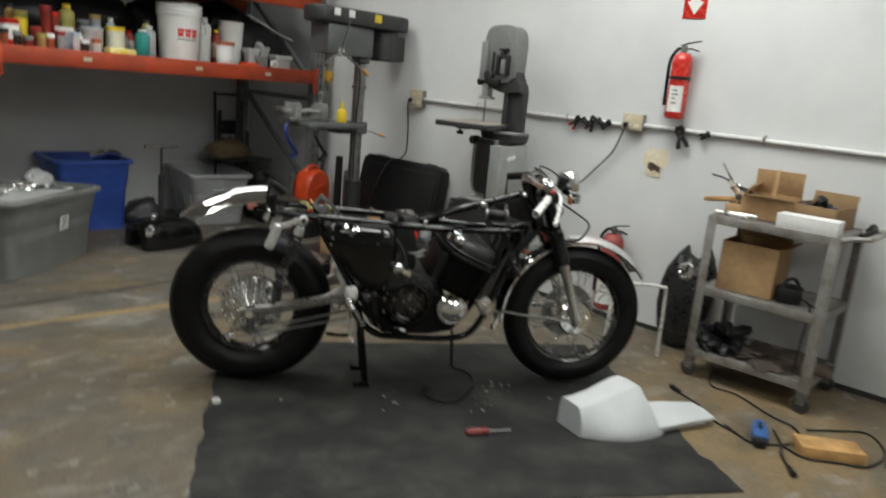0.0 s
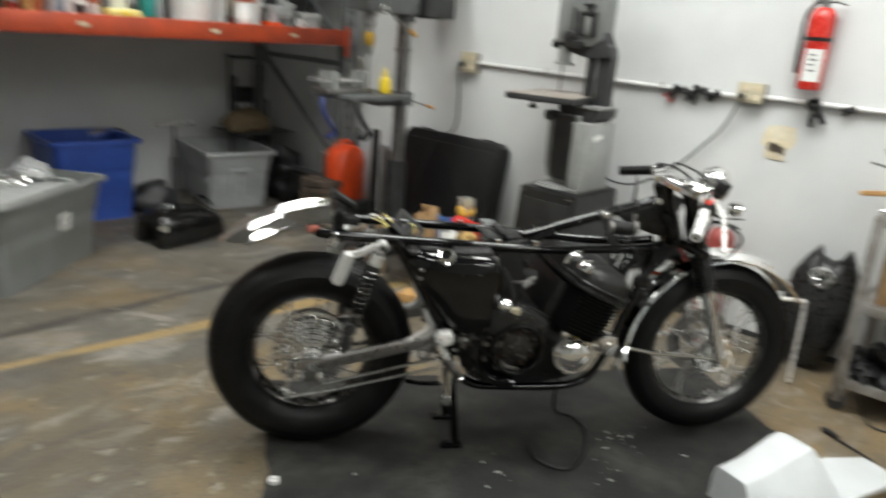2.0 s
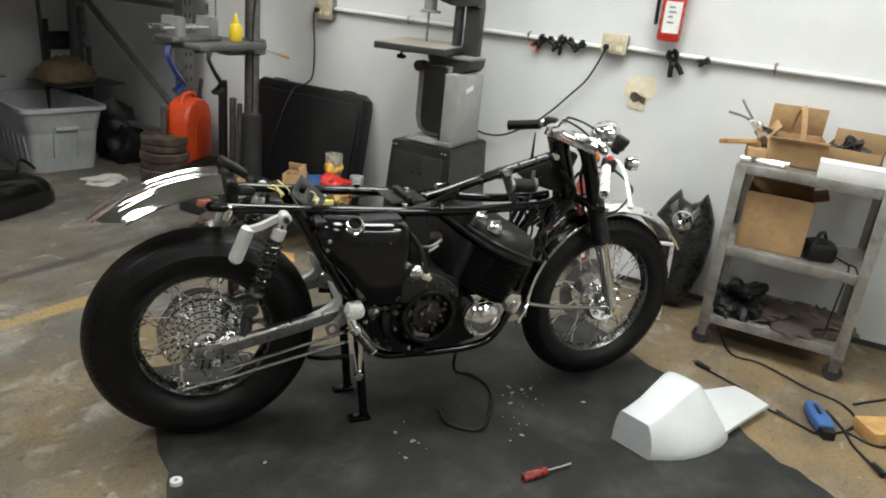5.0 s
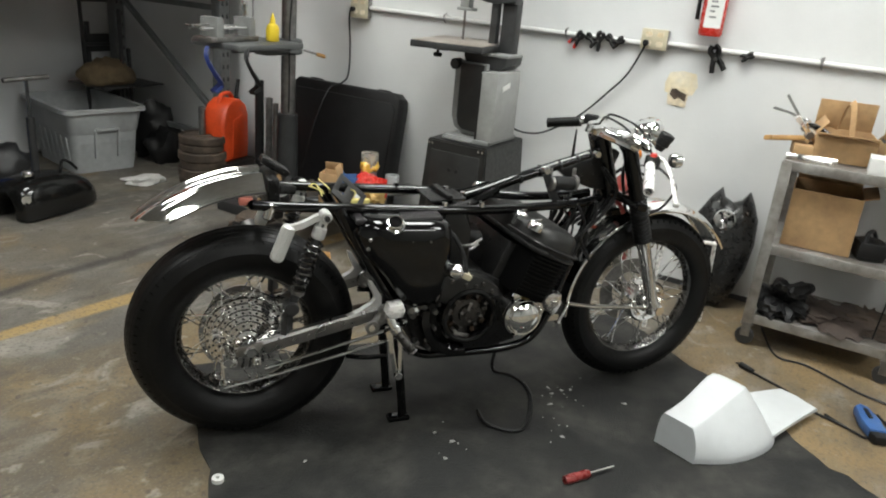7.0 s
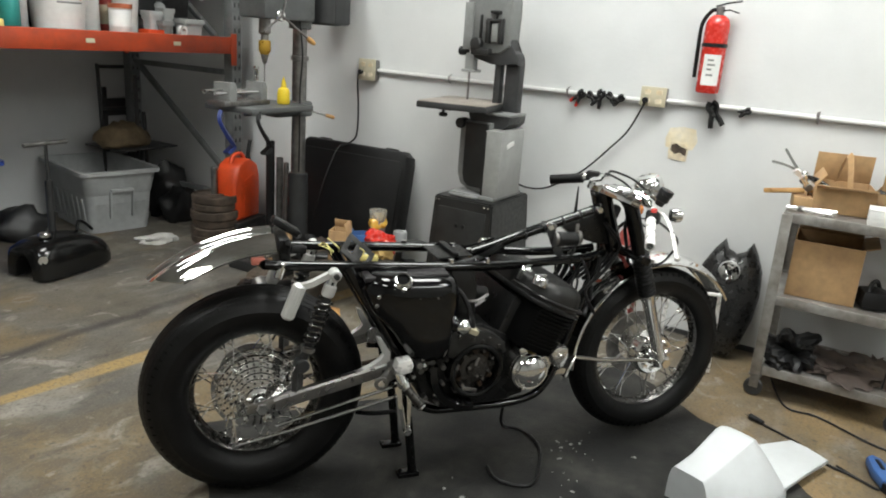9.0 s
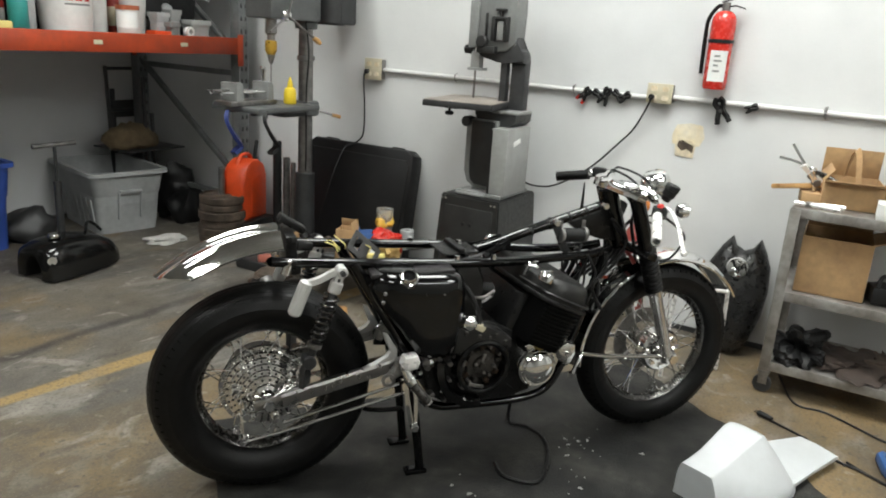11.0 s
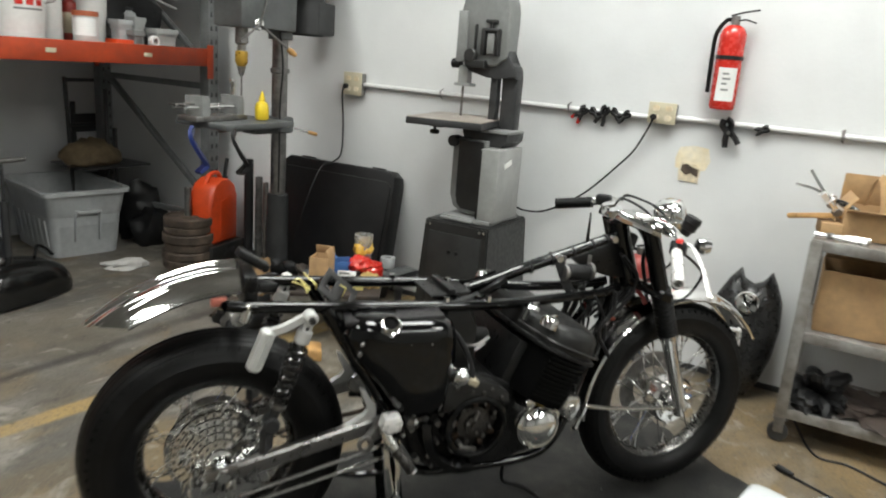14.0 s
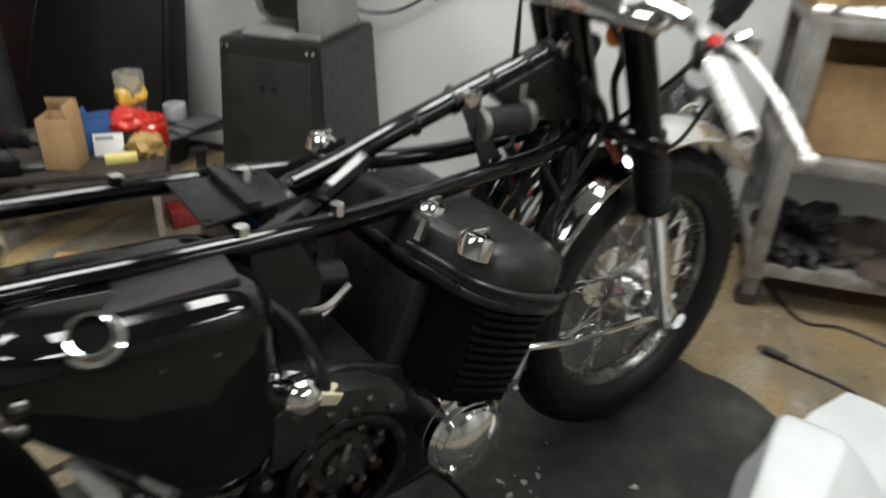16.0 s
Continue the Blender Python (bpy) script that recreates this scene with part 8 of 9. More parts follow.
gas_can()
t = thing("steel_box", pose(-0.27, 0.78, 0, 0, 0, 12), "low black steel box under the fuel can", "box")
bm = B()
box(bm, (0, 0, 0.062), (0.32, 0.22, 0.124), 0.006)
part("body", bm, M_STAND, t)
bm = B()
box(bm, (0, -0.112, 0.075), (0.10, 0.006, 0.03), 0.002)
part("handle", bm, M_DARK, t)
for x, y, r, h, mt, lab in ((-0.075, 0.60, 0.022, 0.52, M_STEEL, "bare steel pipe standing on end"), (-0.10, 0.52, 0.016, 0.50, M_STEEL, "bare steel pipe standing on end"), (-0.14, 0.62, 0.028, 0.63, M_PLASTIC, "black plastic pipe standing on end")):
    t = thing("pipe", pose(x, y, 0), lab, "pipe", "pipes by the wall")
    bm = B()
    lathe(bm, [(r, 0), (r, h), (r - 0.004, h), (r - 0.004, 0.0)], None, 18, closed=True)
    part("tube", bm, mt, t)

# parts hanging under the drill table
for x, y, mt, lab in ((-1.0, 0.12, M_NAVY, "dark blue rag hanging from drill table"), (-0.86, 0.0, M_PLASTIC, "black strap hanging from drill table")):
    t = thing("hanging_strap", Matrix.Identity(4), lab, "strap")
    bm = B()
    sweep(bm, smooth_path([(x, y, 0.905), (x - 0.02, y - 0.01, 0.87), (x + 0.02, y - 0.015, 0.80), (x + 0.07, y - 0.01, 0.74), (x + 0.03, y, 0.70)]), [(-0.03, -0.009), (0.03, -0.009), (0.03, 0.009), (-0.03, 0.009)])
    part("strap", bm, mt, t)


# ---------- low bench with bottles beside the saw ----------
def low_bench():
    t = thing("low_bench", pose(-0.70, -0.45, 0, 0, 0, -58), "low dark bench with chrome legs", "bench")
    bm = B()
    box(bm, (0, 0, 0.235), (0.52, 0.44, 0.022), 0.006)
    part("top", bm, M_BENCH, t)
    for sx in (-1, 1):
        for sy in (-1, 1):
            bm = B()
            cyl(bm, (sx * 0.22, sy * 0.19, 0), (sx * 0.22, sy * 0.19, 0.225), 0.012, seg=10)
            part("leg", bm, M_CHROME, t)


low_bench()
ZB = 0.247


def jar(name, x, y, z, r, h, mt, label, cat="bottle", cap=None, neck=0.45, tilt=0, band=None):
    t = thing(name, pose(x, y, z, tilt, 0, 0), label, cat)
    bm = B()
    lathe(bm, [(0, 0), (r * 0.94, 0), (r, r * 0.1), (r, h * 0.78), (r * 0.92, h * 0.84), (r * neck, h * 0.9), (r * neck, h * 0.93), (0, h * 0.93)], None, 20)
    part("body", bm, mt, t)
    bm = B()
    lathe(bm, [(r * neck + 0.003, h * 0.92), (r * neck + 0.004, h), (0, h)], None, 16)
    part("cap", bm, cap or mt, t)
    if band:
        bm = B()
        lathe(bm, [(r + 0.0008, h * 0.18), (r + 0.0008, h * 0.62)], None, 20)
        part("paper_label", bm, band, t)
    return t


t = thing("plastic_cup", pose(-0.52, -0.52, ZB), "tall clear plastic cup filled with yellow packets", "cup")
bm = B()
lathe(bm, [(0, 0.003), (0.034, 0.003), (0.044, 0.20), (0.046, 0.20), (0.036, 0), (0, 0)], None, 22)
part("shell", bm, M_GLASS, t, "clear plastic wall")
crumple("paper_packet", pose(-0.52, -0.52, ZB + 0.10), (0.05, 0.048, 0.045), M_AMBERLIQ, "crumpled yellow paper packets in plastic cup", "packets", 33.0, 0.5)
jar("paint_tin", -0.59, -0.625, ZB, 0.055, 0.09, M_RED, "round red plastic tub with lid", "tub", neck=0.85)
crumple("red_pouch", pose(-0.62, -0.58, ZB + 0.06, 0, 0, 0), (0.065, 0.06, 0.04), M_RED, "bright red plastic pouch lying over the tub", "pouch", 15.0, 0.55)
crumple("paper_wad", pose(-0.66, -0.665, ZB), (0.05, 0.045, 0.045), M_TAN3, "crumpled tan paper wad on the bench", "paper", 17.0, 0.6)
carton("small_carton", pose(-0.665, -0.505, ZB, 0, 0, -40), 0.10, 0.09, 0.10, "small blue parts carton on the bench", (("x", 40, 0.03),), M_BLUE2)
t = thing("paper_card", pose(-0.72, -0.575, ZB, 0, 0, -58) @ pose(0, 0, 0, -18, 0, 0), "white printed card leaning on blue carton", "card")
bm = B()
box(bm, (0, 0, 0.035), (0.085, 0.004, 0.066), 0.001)
part("card", bm, M_PAPER, t)
bm = B()
box(bm, (-0.01, -0.0035, 0.055), (0.05, 0.002, 0.010), 0.0004)
part("print_bar", bm, M_TOTE, t)
bm = B()
box(bm, (-0.75, -0.64, ZB + 0.015), (0.035, 0.09, 0.028), 0.006, pose(0, 0, 0, 0, 0, 40))
tagged(part("yellow_box", bm, M_PALEYELLOW), "small flat yellow box lying on the bench", "box")
carton("small_carton", pose(-0.82, -0.51, ZB, 0, 0, 20), 0.09, 0.09, 0.15, "narrow open brown cardboard carton on bench", (("y", 20, 0.04), ("X", 12, 0.04)))
t = thing("tape_roll", pose(-0.42, -0.60, ZB, 0, 0, 0), "grey roll of tape lying on steel plates", "tape")
bm = B()
lathe(bm, [(0.018, 0.03), (0.036, 0.03), (0.038, 0.034), (0.038, 0.076), (0.036, 0.08), (0.018, 0.08)], None, 22, closed=True)
part("roll", bm, M_TOTE2, t)
t = thing("steel_plate", pose(-0.44, -0.66, ZB, 0, 0, -30), "dark steel plates stacked on the bench end", "steel plate")
for k in range(3):
    bm = B()
    box(bm, (0.02 * k, 0.0, 0.005 + k * 0.010), (0.20 - 0.03 * k, 0.10, 0.009), 0.002, pose(0, 0, 0, 0, 0, 9 * k))
    part("plate", bm, M_IRON, t)
t = thing("machine_stand", pose(-0.37, -0.64, 0.0, 0, 0, -40), "small dark cast iron pedestal on the floor", "pedestal")
bm = B()
prism(bm, [(-0.09, -0.05), (0.09, -0.05), (0.09, 0.05), (-0.09, 0.05)], 0.0, 0.014, bev=0.004)
part("foot", bm, M_IRON, t)
bm = B()
lathe(bm, [(0, 0.014), (0.03, 0.014), (0.018, 0.04), (0.018, 0.14), (0.03, 0.16), (0, 0.16)], None, 14)
part("column", bm, M_IRON, t)
random.seed(21)
for k in range(9):
    x, y = random.uniform(-1.0, -0.78), random.uniform(-0.25, 0.02)
    crumple("scrap_part", pose(x, y, 0.0, 0, 0, random.uniform(0, 180)), (random.uniform(0.05, 0.11), random.uniform(0.03, 0.06), random.uniform(0.02, 0.06)), random.choice([M_RUST, M_PLASTIC, M_DARK, M_STEEL]), "dark greasy machine part lying on the floor", "part", 40.0 + k, 0.6, 2)
for k in range(12):
    a, r = k * 0.55, 0.10 + 0.012 * k
    x, y = -0.80 + r * math.cos(a), -0.33 + r * 0.7 * math.sin(a)
    crumple("scrap_part", pose(x, y, ZB, 0, 0, k * 40), (0.035 + 0.012 * (k % 3), 0.025, 0.016 + 0.01 * (k % 4)), (M_DARK, M_BENCH, M_PLASTIC, M_RUBBER)[k % 4], "small greasy machine part lying on bench", "part", 60.0 + k, 0.6, 2)
crumple("work_glove", pose(-0.93, -0.93, 0.0, 0, 0, 30), (0.10, 0.04, 0.025), M_TAN3, "crumpled tan work glove on the floor", "glove", 30.0, 0.5)
bm = B()
box(bm, (-0.50, -0.80, 0.03), (0.36, 0.10, 0.06), 0.004, pose(0, 0, 0, 0, 0, -40))
tagged(part("steel_channel", bm, M_DARKRED), "dark red steel channel lying by saw stand", "steel channel")
bm = B()
prism(bm, [(-0.05, -0.06), (0.06, -0.04), (0.07, 0.03), (-0.04, 0.06)], 0, 0.05, pose(-1.02, -0.62, 0.0, 0, 0, 30), bev=0.01)
tagged(part("wood_wedge", bm, M_WOOD), "rough wooden wedge on the floor", "wood")
carton("small_carton", pose(-0.665, 0.035, 0.061, 0, 0, 25), 0.12, 0.10, 0.14, "torn open tan cardboard carton on drill press base", (("y", 25, 0.04), ("X", 15, 0.03)))
# clip tangle on the frame
bm = B()
random.seed(8)
for k in range(5):
    a = Vector((-0.422 + random.uniform(-0.04, 0.04), random.uniform(-0.08, 0.02), 0.725))
    tube(bm, [a, a + Vector((random.uniform(-0.03, 0.03), random.uniform(-0.03, 0.03), 0.02)), a + Vector((random.uniform(-0.05, 0.05), random.uniform(-0.04, 0.04), 0.03))], 0.0019, 6)
tagged(part("wire_end", bm, M_PALEYELLOW, bike, "loose yellow wire ends"), kind="stuff")

# ---------- load of the rack ----------
SZ = 1.2395


def can(x, y, r, h, mt, label, lid=None, band=None, cat="can"):
    t = thing("tin_can", pose(x, y, SZ), label, cat)
    bm = B()
    lathe(bm, [(0, 0), (r - 0.002, 0), (r, 0.003), (r, h - 0.006), (r + 0.002, h - 0.003), (r - 0.002, h), (r - 0.006, h - 0.004), (0, h - 0.004)], None, 24)
    part("body", bm, mt, t)
    if lid:
        bm = B()
        lathe(bm, [(r + 0.003, h - 0.02), (r + 0.004, h + 0.004), (0, h + 0.005)], None, 24)
        part("lid", bm, lid, t)
    if band:
        bm = B()
        lathe(bm, [(r + 0.001, h * 0.25), (r + 0.001, h * 0.8)], None, 24)
        part("paper_label", bm, band, t)
    return t


def bucket(x, y, r, h, mt, label, logo):
    t = thing("plastic_bucket", pose(x, y, SZ), label, "bucket")
    k = 0.83
    bm = B()
    lathe(bm, [(0, 0.002), (r * k, 0), (r * k + 0.002, 0.006), (r * 0.965, h * 0.8), (r * 1.03, h * 0.805), (r * 1.03, h * 0.83), (r * 0.975, h * 0.835), (r * 0.98, h * 0.88), (r * 1.04, h * 0.885), (r * 1.04, h * 0.905), (r * 0.99, h * 0.91), (r, h * 0.985), (r * 1.03, h), (r * 0.97, h), (r * 0.96, h * 0.97), (r * k * 0.97, 0.01), (0, 0.01)], None, 40)
    part("body", bm, mt, t, sharp=40)
    if logo:
        def strip(x0, x1, z0, z1, mtl):
            bm = B()
            rr = r * (k + (0.965 - k) * ((z0 + z1) / 2) / (h * 0.8)) + 0.0022
            n = 6
            vs = [[bm.verts.new((rr * math.sin(a), -rr * math.cos(a), z)) for a in np.linspace(x0 / rr, x1 / rr, n + 1)] for z in (z0, z1)]
            for i in range(n):
                bm.faces.new((vs[0][i], vs[0][i + 1], vs[1][i + 1], vs[1][i]))
            part("printed_bar", bm, mtl, t)
        for x0 in (-0.075, -0.028, 0.02):
            strip(x0, x0 + 0.042, h * 0.51, h * 0.57, M_RED)
            strip(x0 + 0.004, x0 + 0.038, h * 0.43, h * 0.50, M_RED)
        strip(-0.075, 0.06, h * 0.37, h * 0.395, M_TOTE)
        bm = B()
        tube(bm, [(r * 1.03, 0, h * 0.86), (r * 1.1, -0.04, h * 0.7), (r * 0.9, -r * 0.75, h * 0.52), (r * 0.4, -r * 1.02, h * 0.47)], 0.0025, 6)
        part("bail", bm, M_STEEL, t)


bucket(-1.245, 1.03, 0.145, 0.36, M_WHITE, "white plastic pail with red print on the rack shelf", True)
bucket(-0.80, 1.12, 0.09, 0.30, M_WHITE, "smaller white plastic pail on the rack shelf", False)
can(-2.30, 0.96, 0.052, 0.15, M_RED, "red tin can with white label", band=M_PAPER)
can(-2.22, 1.02, 0.04, 0.20, M_YELLOWGREEN, "yellow green tin with printed label", band=M_YELLOW)
can(-2.16, 0.95, 0.03, 0.12, M_BRICKRED, "small dark red tin")
can(-2.10, 0.97, 0.028, 0.24, M_BRICKRED, "tall dark red spray can", lid=M_BRICKRED, cat="spray can")
can(-2.05, 0.98, 0.028, 0.21, M_BRICKRED, "tall dark red spray can", lid=M_RED, cat="spray can")
can(-2.01, 0.94, 0.048, 0.13, M_BLUEWHITE, "white and blue plastic jar", lid=M_PAPER, cat="jar")
jar("spray_bottle", -1.95, 1.06, SZ, 0.045, 0.27, M_YELLOWGREEN, "yellow green spray bottle on rack shelf", cap=M_YELLOW)
jar("small_bottle", -1.93, 0.94, SZ, 0.022, 0.11, M_WHITE, "small white plastic bottle on rack shelf")
can(-1.84, 0.97, 0.062, 0.15, M_PALEPINK, "round pale plastic tub with lid", lid=M_TOTE2, cat="tub")
can(-1.69, 0.99, 0.055, 0.165, M_WHITE, "white plastic tub with yellow lid", lid=M_YELLOW, cat="tub")
t = thing("yellow_case", pose(-1.70, 0.90, SZ, 0, 0, 2), "flat yellow plastic case at shelf edge", "case")
bm = B()
box(bm, (0, 0, 0.022), (0.17, 0.09, 0.042), 0.008)
part("body", bm, M_PALEYELLOW, t)
bm = B()
box(bm, (0, -0.046, 0.022), (0.04, 0.006, 0.02), 0.002)
part("latch", bm, M_YELLOW, t)
jar("teal_jug", -1.535, 0.95, SZ, 0.045, 0.17, M_TEAL, "teal plastic jug with pale cap", "jug", cap=M_WHITE, neck=0.5)
jar("clear_jug", -1.46, 1.02, SZ, 0.045, 0.20, M_TOTE2, "translucent grey plastic jug", "jug", cap=M_WHITE)
jar("white_jug", -1.035, 1.08, SZ, 0.05, 0.30, M_WHITE, "white plastic jug behind pail", "jug")
can(-0.955, 0.93, 0.058, 0.15, M_WHITE, "white paint tin with orange drips", band=M_PAPER, lid=M_RUSTLABEL, cat="paint tin")
for x, y, w, h, mt, lab in ((-0.77, 0.92, 0.10, 0.03, M_GAS, "flat orange plastic tray"), (-0.71, 0.99, 0.09, 0.13, M_TOTE2, "grey plastic parts box"), (-0.61, 1.0, 0.08, 0.15, M_LID, "pale grey plastic parts box"), (-0.665, 0.93, 0.07, 0.08, M_IRON2, "small grey parts box"), (-0.49, 0.94, 0.13, 0.10, M_LID, "pale parts carton with ragged top")):
    t = thing("parts_box", pose(x, y, SZ, 0, 0, random.uniform(-8, 8)), lab, "parts box")
    bm = B()
    bin_shell(bm, w, w * 0.9, h, 0.006, wall=0.003, rim=0.004, r=0.01)
    part("tray", bm, mt, t)
bm = B()
lathe(bm, [(0.016, -0.012), (0.03, -0.012), (0.03, 0.012), (0.016, 0.012)], pose(-0.575, 0.895, SZ + 0.031, 90, 0, 10), 20, closed=True)
tagged(part("tape_roll", bm, M_WHITE), "white roll of tape standing at shelf edge", "tape")
bm = B()
box(bm, (-0.55, 1.12, SZ + 0.17), (0.42, 0.02, 0.28), 0.004, pose(0, 0, 0, -18, 22, 0))
tagged(part("plastic_sheet", bm, M_PLASTIC), "black plastic panel leaning at back of shelf", "panel")
bm = B()
tube(bm, [(-0.74, 0.99, SZ + 0.36), (-0.5, 0.96, SZ + 0.25), (-0.38, 0.95, SZ + 0.215)], 0.007, 8, straight=True)
tagged(part("pale_rod", bm, M_LID), "thin pale rod lying across the black panel", "rod")
crumple("black_tarp", pose(-2.15, 1.25, SZ, 0, 0, -8), (0.28, 0.16, 0.24), M_PLASTIC, "crumpled black tarp at back of shelf", "tarp", 41.0, 0.3)
random.seed(11)
for k in range(14):
    x = -2.3 + k * 0.15
    if abs(x + 1.245) < 0.2 or -0.95 < x < -0.66:
        continue
    can(x, 1.26 + random.uniform(-0.03, 0.12), random.uniform(0.04, 0.07), random.uniform(0.10, 0.2), random.choice([M_DARK, M_IRON2, M_RUST, M_TOTE, M_TAN]), "dusty tin can at the back of shelf")

random.seed(17)
PALETTE = [M_WHITE, M_CREAM, M_TOTE, M_BRICKRED, M_BRICKRED, M_YELLOWGREEN, M_RUST, M_BLUEWHITE, M_DARK, M_TOTE2, M_DARK, M_RUSTLABEL, M_TAN3]
for k in range(26):
    x = -2.33 + k * 0.073 + random.uniform(-0.012, 0.012)
    if abs(x + 1.245) < 0.17 or abs(x + 0.80) < 0.12 or x > -0.42:
        continue
    y = 1.10 + random.uniform(-0.02, 0.06)
    if random.random() < 0.5:
        can(x, y, random.uniform(0.028, 0.04), random.uniform(0.13, 0.24), random.choice(PALETTE), "used paint or spray can with stained label", lid=random.choice(PALETTE), band=random.choice([M_PAPER, M_RED, M_BLUEWHITE, M_CREAM, M_YELLOW]))
    else:
        jar("small_bottle", x, y, SZ, random.uniform(0.026, 0.038), random.uniform(0.14, 0.25), random.choice(PALETTE), "stained plastic bottle with paper label on rack shelf", cap=random.choice([M_WHITE, M_RED, M_DARK, M_YELLOW]), band=random.choice([M_PAPER, M_RED, M_BLUEWHITE, M_CREAM]))
for k in range(9):
    x = -2.34 + k * 0.062 + random.uniform(-0.01, 0.01)
    can(x, 0.915, random.uniform(0.02, 0.026), random.uniform(0.06, 0.11), random.choice(PALETTE), "small stained tin at the shelf edge", lid=random.choice(PALETTE))
# added black lumps stand for the shaded depth behind the shelf items
for k, (x, w, h) in enumerate(((-2.15, 0.26, 0.33), (-1.66, 0.30, 0.36), (-1.16, 0.30, 0.34), (-0.66, 0.28, 0.36), (-0.36, 0.14, 0.30))):
    crumple("bag_or_dark_filler", pose(x, 1.47, SZ), (w, 0.17, h * 0.78), M_PLASTIC, "black filler lump standing for the dark depth of rack shelf", "bag", 90.0 + k, 0.35)
UZ = 1.7745
crumple("grey_tarp", pose(-1.72, 1.10, UZ), (0.34, 0.18, 0.12), M_MATGREEN, "folded dull green tarp on top shelf", "tarp", 51.0, 0.3)
t = thing("blue_tarp", pose(-1.13, 1.0, UZ), "folded dark blue plastic sheets on top shelf", "tarp")
for k in range(4):
    bm = B()
    box(bm, (0.01 * (k % 2), 0.02 * k, 0.02 + k * 0.034), (0.52 - 0.02 * k, 0.26, 0.03), 0.012, pose(0, 0, 0, 0, 1.5 * (k % 2), 2 * k))
    part("fold", bm, M_NAVY, t)
t = thing("pry_bar", Matrix.Identity(4), "long tool with yellow handle lying on top shelf", "tool")
bm = B()
tube(bm, [(-0.98, 0.93, UZ + 0.055), (-0.78, 0.88, UZ + 0.035), (-0.62, 0.85, UZ + 0.035)], 0.017, 8)
part("shaft", bm, M_DARK, t)
bm = B()
cyl(bm, (-0.64, 0.852, UZ + 0.035), (-0.44, 0.83, UZ + 0.03), 0.025, seg=14, bev=0.006)
part("grip", bm, M_YELLOW, t)
bm = B()
box(bm, (-0.29, 0.81, UZ + 0.03), (0.36, 0.07, 0.04), 0.004, pose(0, 0, 0, 0, 0, -6))
tagged(part("wood_strip", bm, M_WOODGREY), "short weathered board sticking out of top shelf", "board")
crumple("black_hose", pose(-0.55, 1.15, UZ), (0.22, 0.16, 0.14), M_PLASTIC, "coil of black hose heaped on top shelf", "hose", 61.0, 0.35)
# more added lumps, darkening the back of the top shelf like shade
for k, (x, w, h) in enumerate(((-2.2, 0.24, 0.28), (-1.75, 0.30, 0.40), (-1.25, 0.30, 0.36), (-0.75, 0.30, 0.40), (-0.38, 0.16, 0.36))):
    crumple("bag_or_dark_filler", pose(x, 1.40, UZ), (w, 0.2, h * 0.85), (M_PLASTIC, M_DARK)[k % 2], "dark filler lump standing for the dark depth of top shelf", "bag", 110.0 + k, 0.35)
for x in (-2.3, -2.2, -2.08):
    jar("small_bottle", x, 0.95, UZ, 0.02, 0.12, M_WHITE, "small white plastic bottle on top shelf")

cord([(-0.43, -2.90, 0.466), (-0.452, -2.915, 0.45), (-0.453, -2.912, 0.36), (-0.45, -2.905, 0.25), (-0.44, -2.90, 0.145)], 0.0035, "extension_cable", "thin black cord hanging between cart shelves", False)

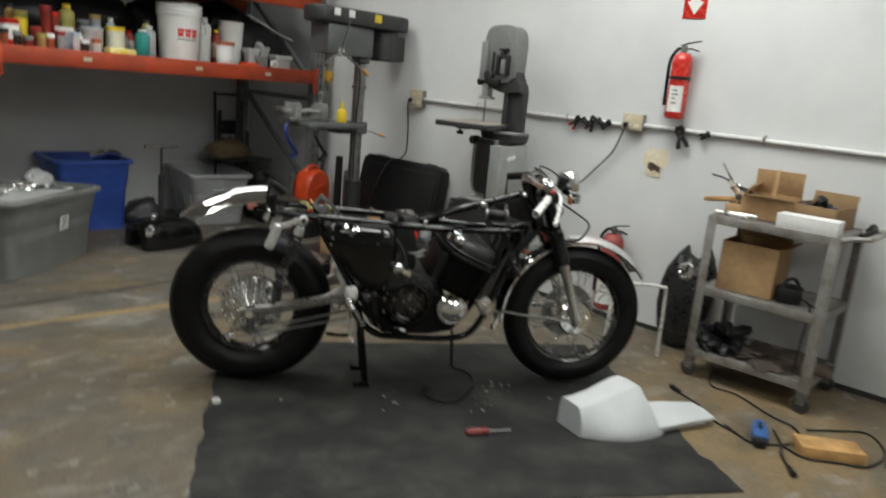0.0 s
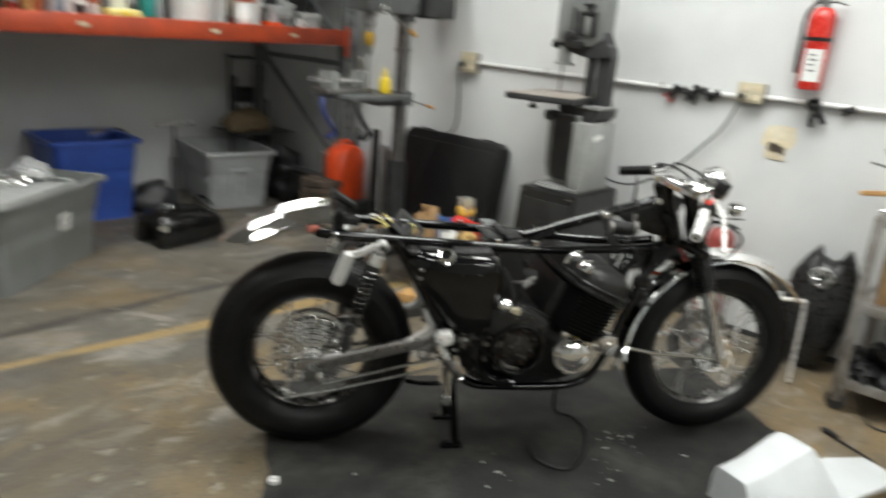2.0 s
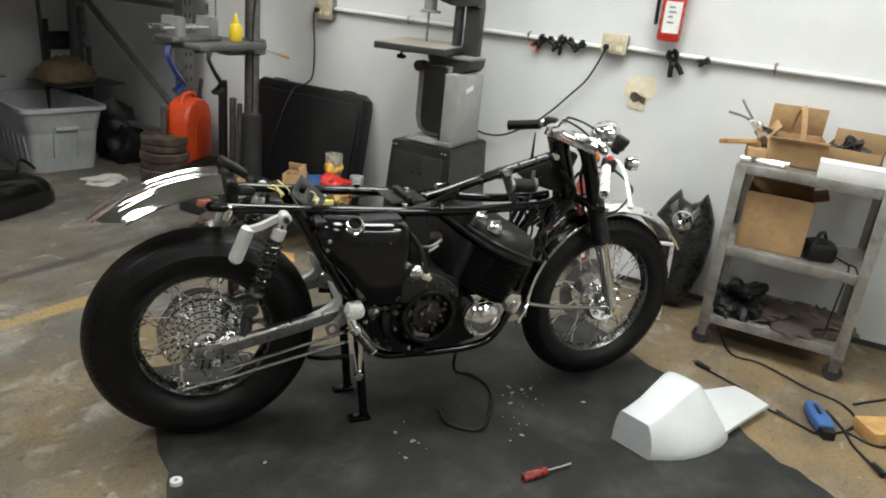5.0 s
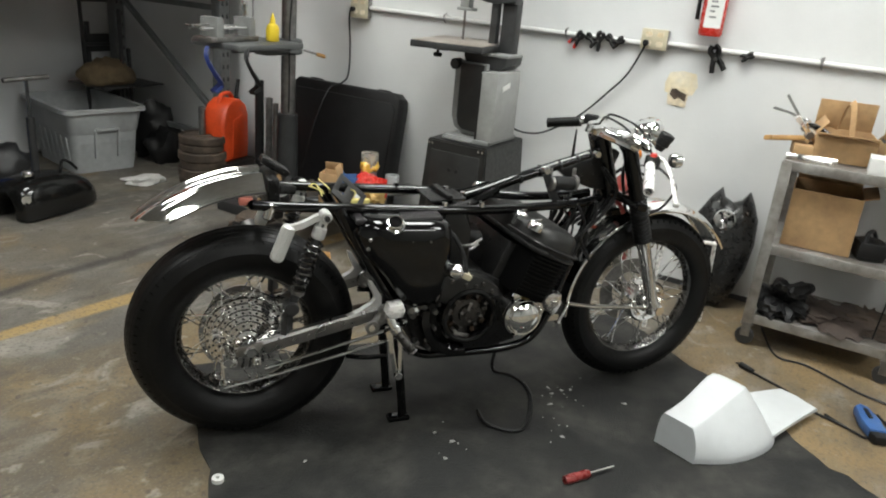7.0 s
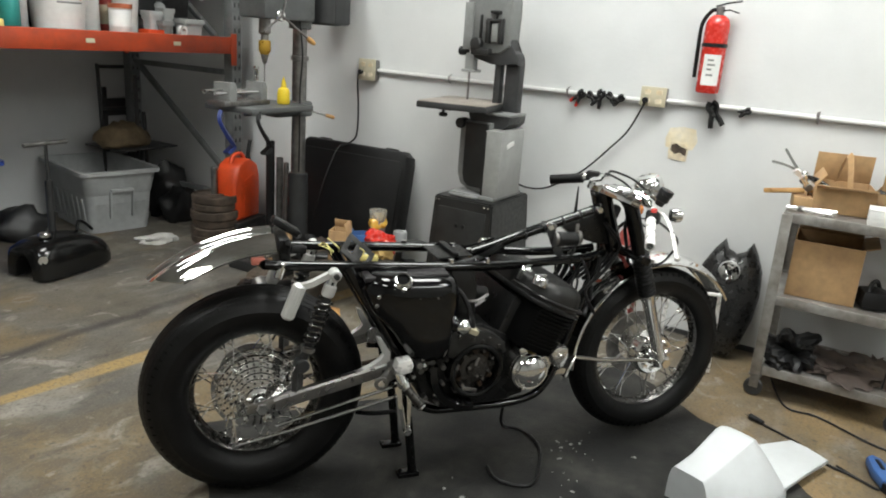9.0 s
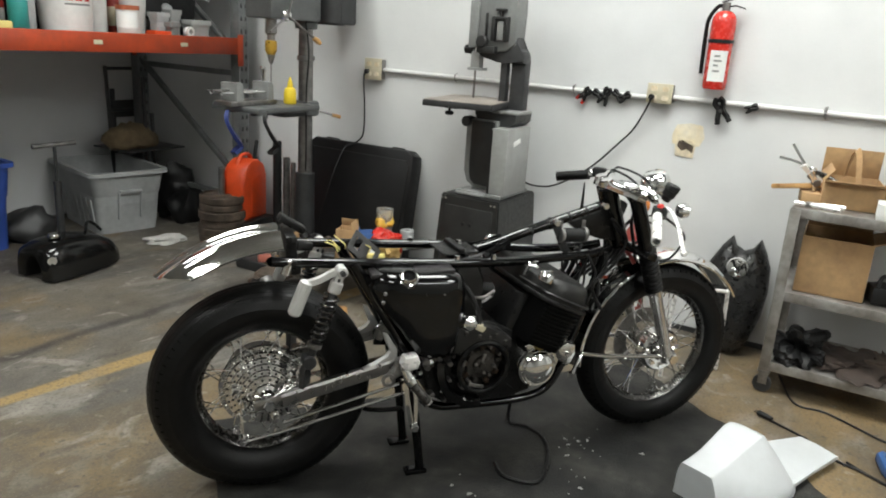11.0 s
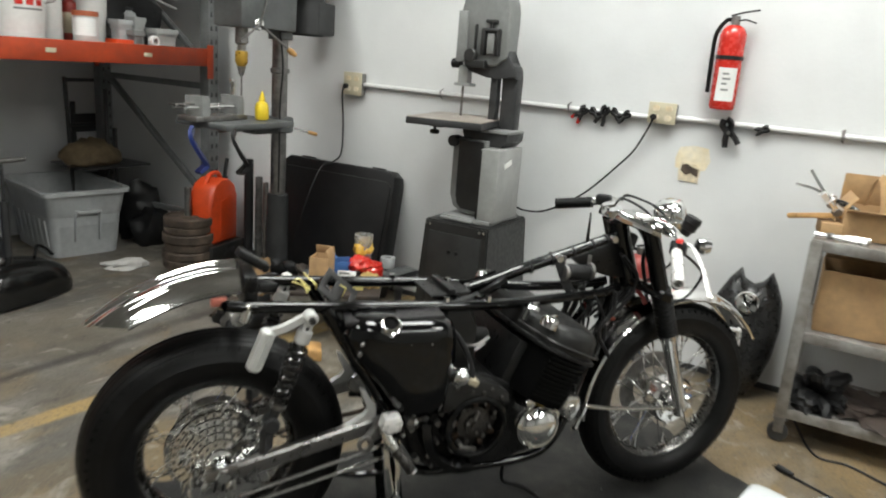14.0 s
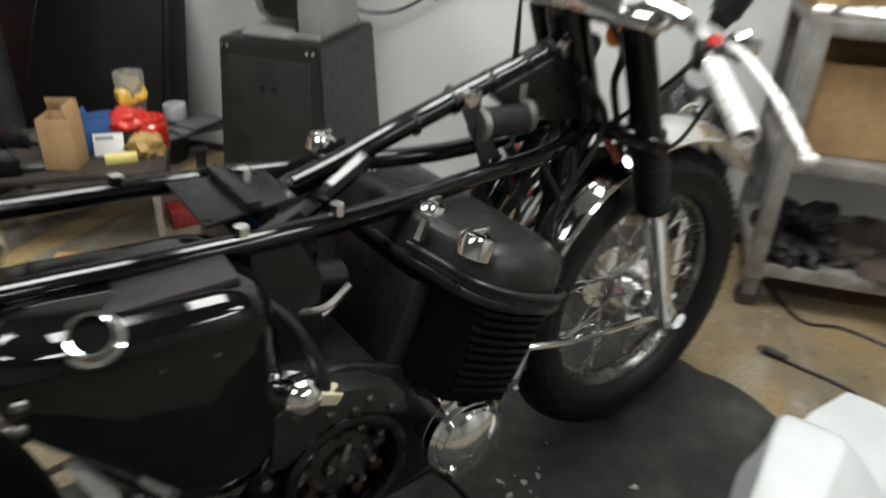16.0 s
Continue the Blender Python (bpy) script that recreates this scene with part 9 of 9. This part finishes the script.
# chrome parts on the tote lid, metal in the blue bin
t = thing("chrome_lever", pose(-2.50, 0.72, 0.444, 0, 0, 30), "bent chrome control lever lying on tote lid", "lever", "chrome parts on tote")
bm = B()
tube(bm, [(-0.14, -0.03, 0.012), (-0.08, 0.02, 0.02), (0.02, 0.03, 0.02), (0.10, 0.0, 0.015), (0.14, -0.03, 0.012)], 0.011, 10)
part("lever", bm, M_CHROME, t)
bm = B()
cyl(bm, (0.13, -0.03, 0.0), (0.13, -0.03, 0.04), 0.018, seg=14, bev=0.003)
part("boss", bm, M_CHROME, t)
t = thing("chrome_lever", pose(-2.57, 0.62, 0.444, 0, 0, 8), "straight chrome control lever lying on tote lid", "lever", "chrome parts on tote")
bm = B()
tube(bm, [(-0.13, 0.0, 0.01), (0.0, -0.01, 0.012), (0.12, 0.01, 0.012)], 0.009, 10)
part("lever", bm, M_CHROME, t)
bm = B()
cyl(bm, (0.12, 0.01, 0.0), (0.12, 0.01, 0.035), 0.02, seg=14, bev=0.003)
part("boss", bm, M_CHROME, t)
crumple("carburettor", pose(-2.31, 0.80, 0.445), (0.07, 0.05, 0.035), M_ALU, "bright cast alloy fitting lying on tote lid", "fitting", 71.0, 0.6)
crumple("clear_bag", pose(-2.19, 0.92, 0.437), (0.09, 0.07, 0.06), M_BAG, "crumpled clear plastic bag on tote lid", "bag", 75.0, 0.7)
t = thing("metal_bracket", pose(-1.53, 1.545, 0.503, 8, 6, 14), "shiny bent metal bracket in recycling bin", "bracket")
bm = B()
sweep(bm, smooth_path([(-0.11, 0, 0.0), (-0.05, 0.0, 0.03), (0.0, 0, 0.015), (0.05, 0, 0.035), (0.12, 0, 0.015)]), [(-0.04, -0.003), (0.04, -0.003), (0.04, 0.003), (-0.04, 0.003)], flip=(0, 1, 0))
part("plate", bm, M_CHROME, t)
for k in range(3):
    crumple("crumpled_paper", pose(-1.70 + 0.1 * k, 1.70 + 0.05 * (k % 2), 0.008 + 0.1 * (k % 2)), (0.10, 0.10, 0.08), (M_DARK, M_CARD, M_PAPER)[k], "crumpled paper waste in recycling bin", "waste", 80.0 + k, 0.5)

bm = B()
tube(bm, [(1.02, 0.3, 0.012), (1.03, 0.3, 0.35), (1.06, 0.3, 0.385), (1.214, 0.3, 0.383), (1.29, 0.3, 0.372), (1.306, 0.3, 0.34), (1.314, 0.3, 0.012)], 0.0085, 10)
for v in bm.verts:
    v.co = BIKE @ v.co
tagged(part("bent_rod_stand", bm, M_WHITEMETAL), "bright bent metal rod stand behind front wheel", "stand")
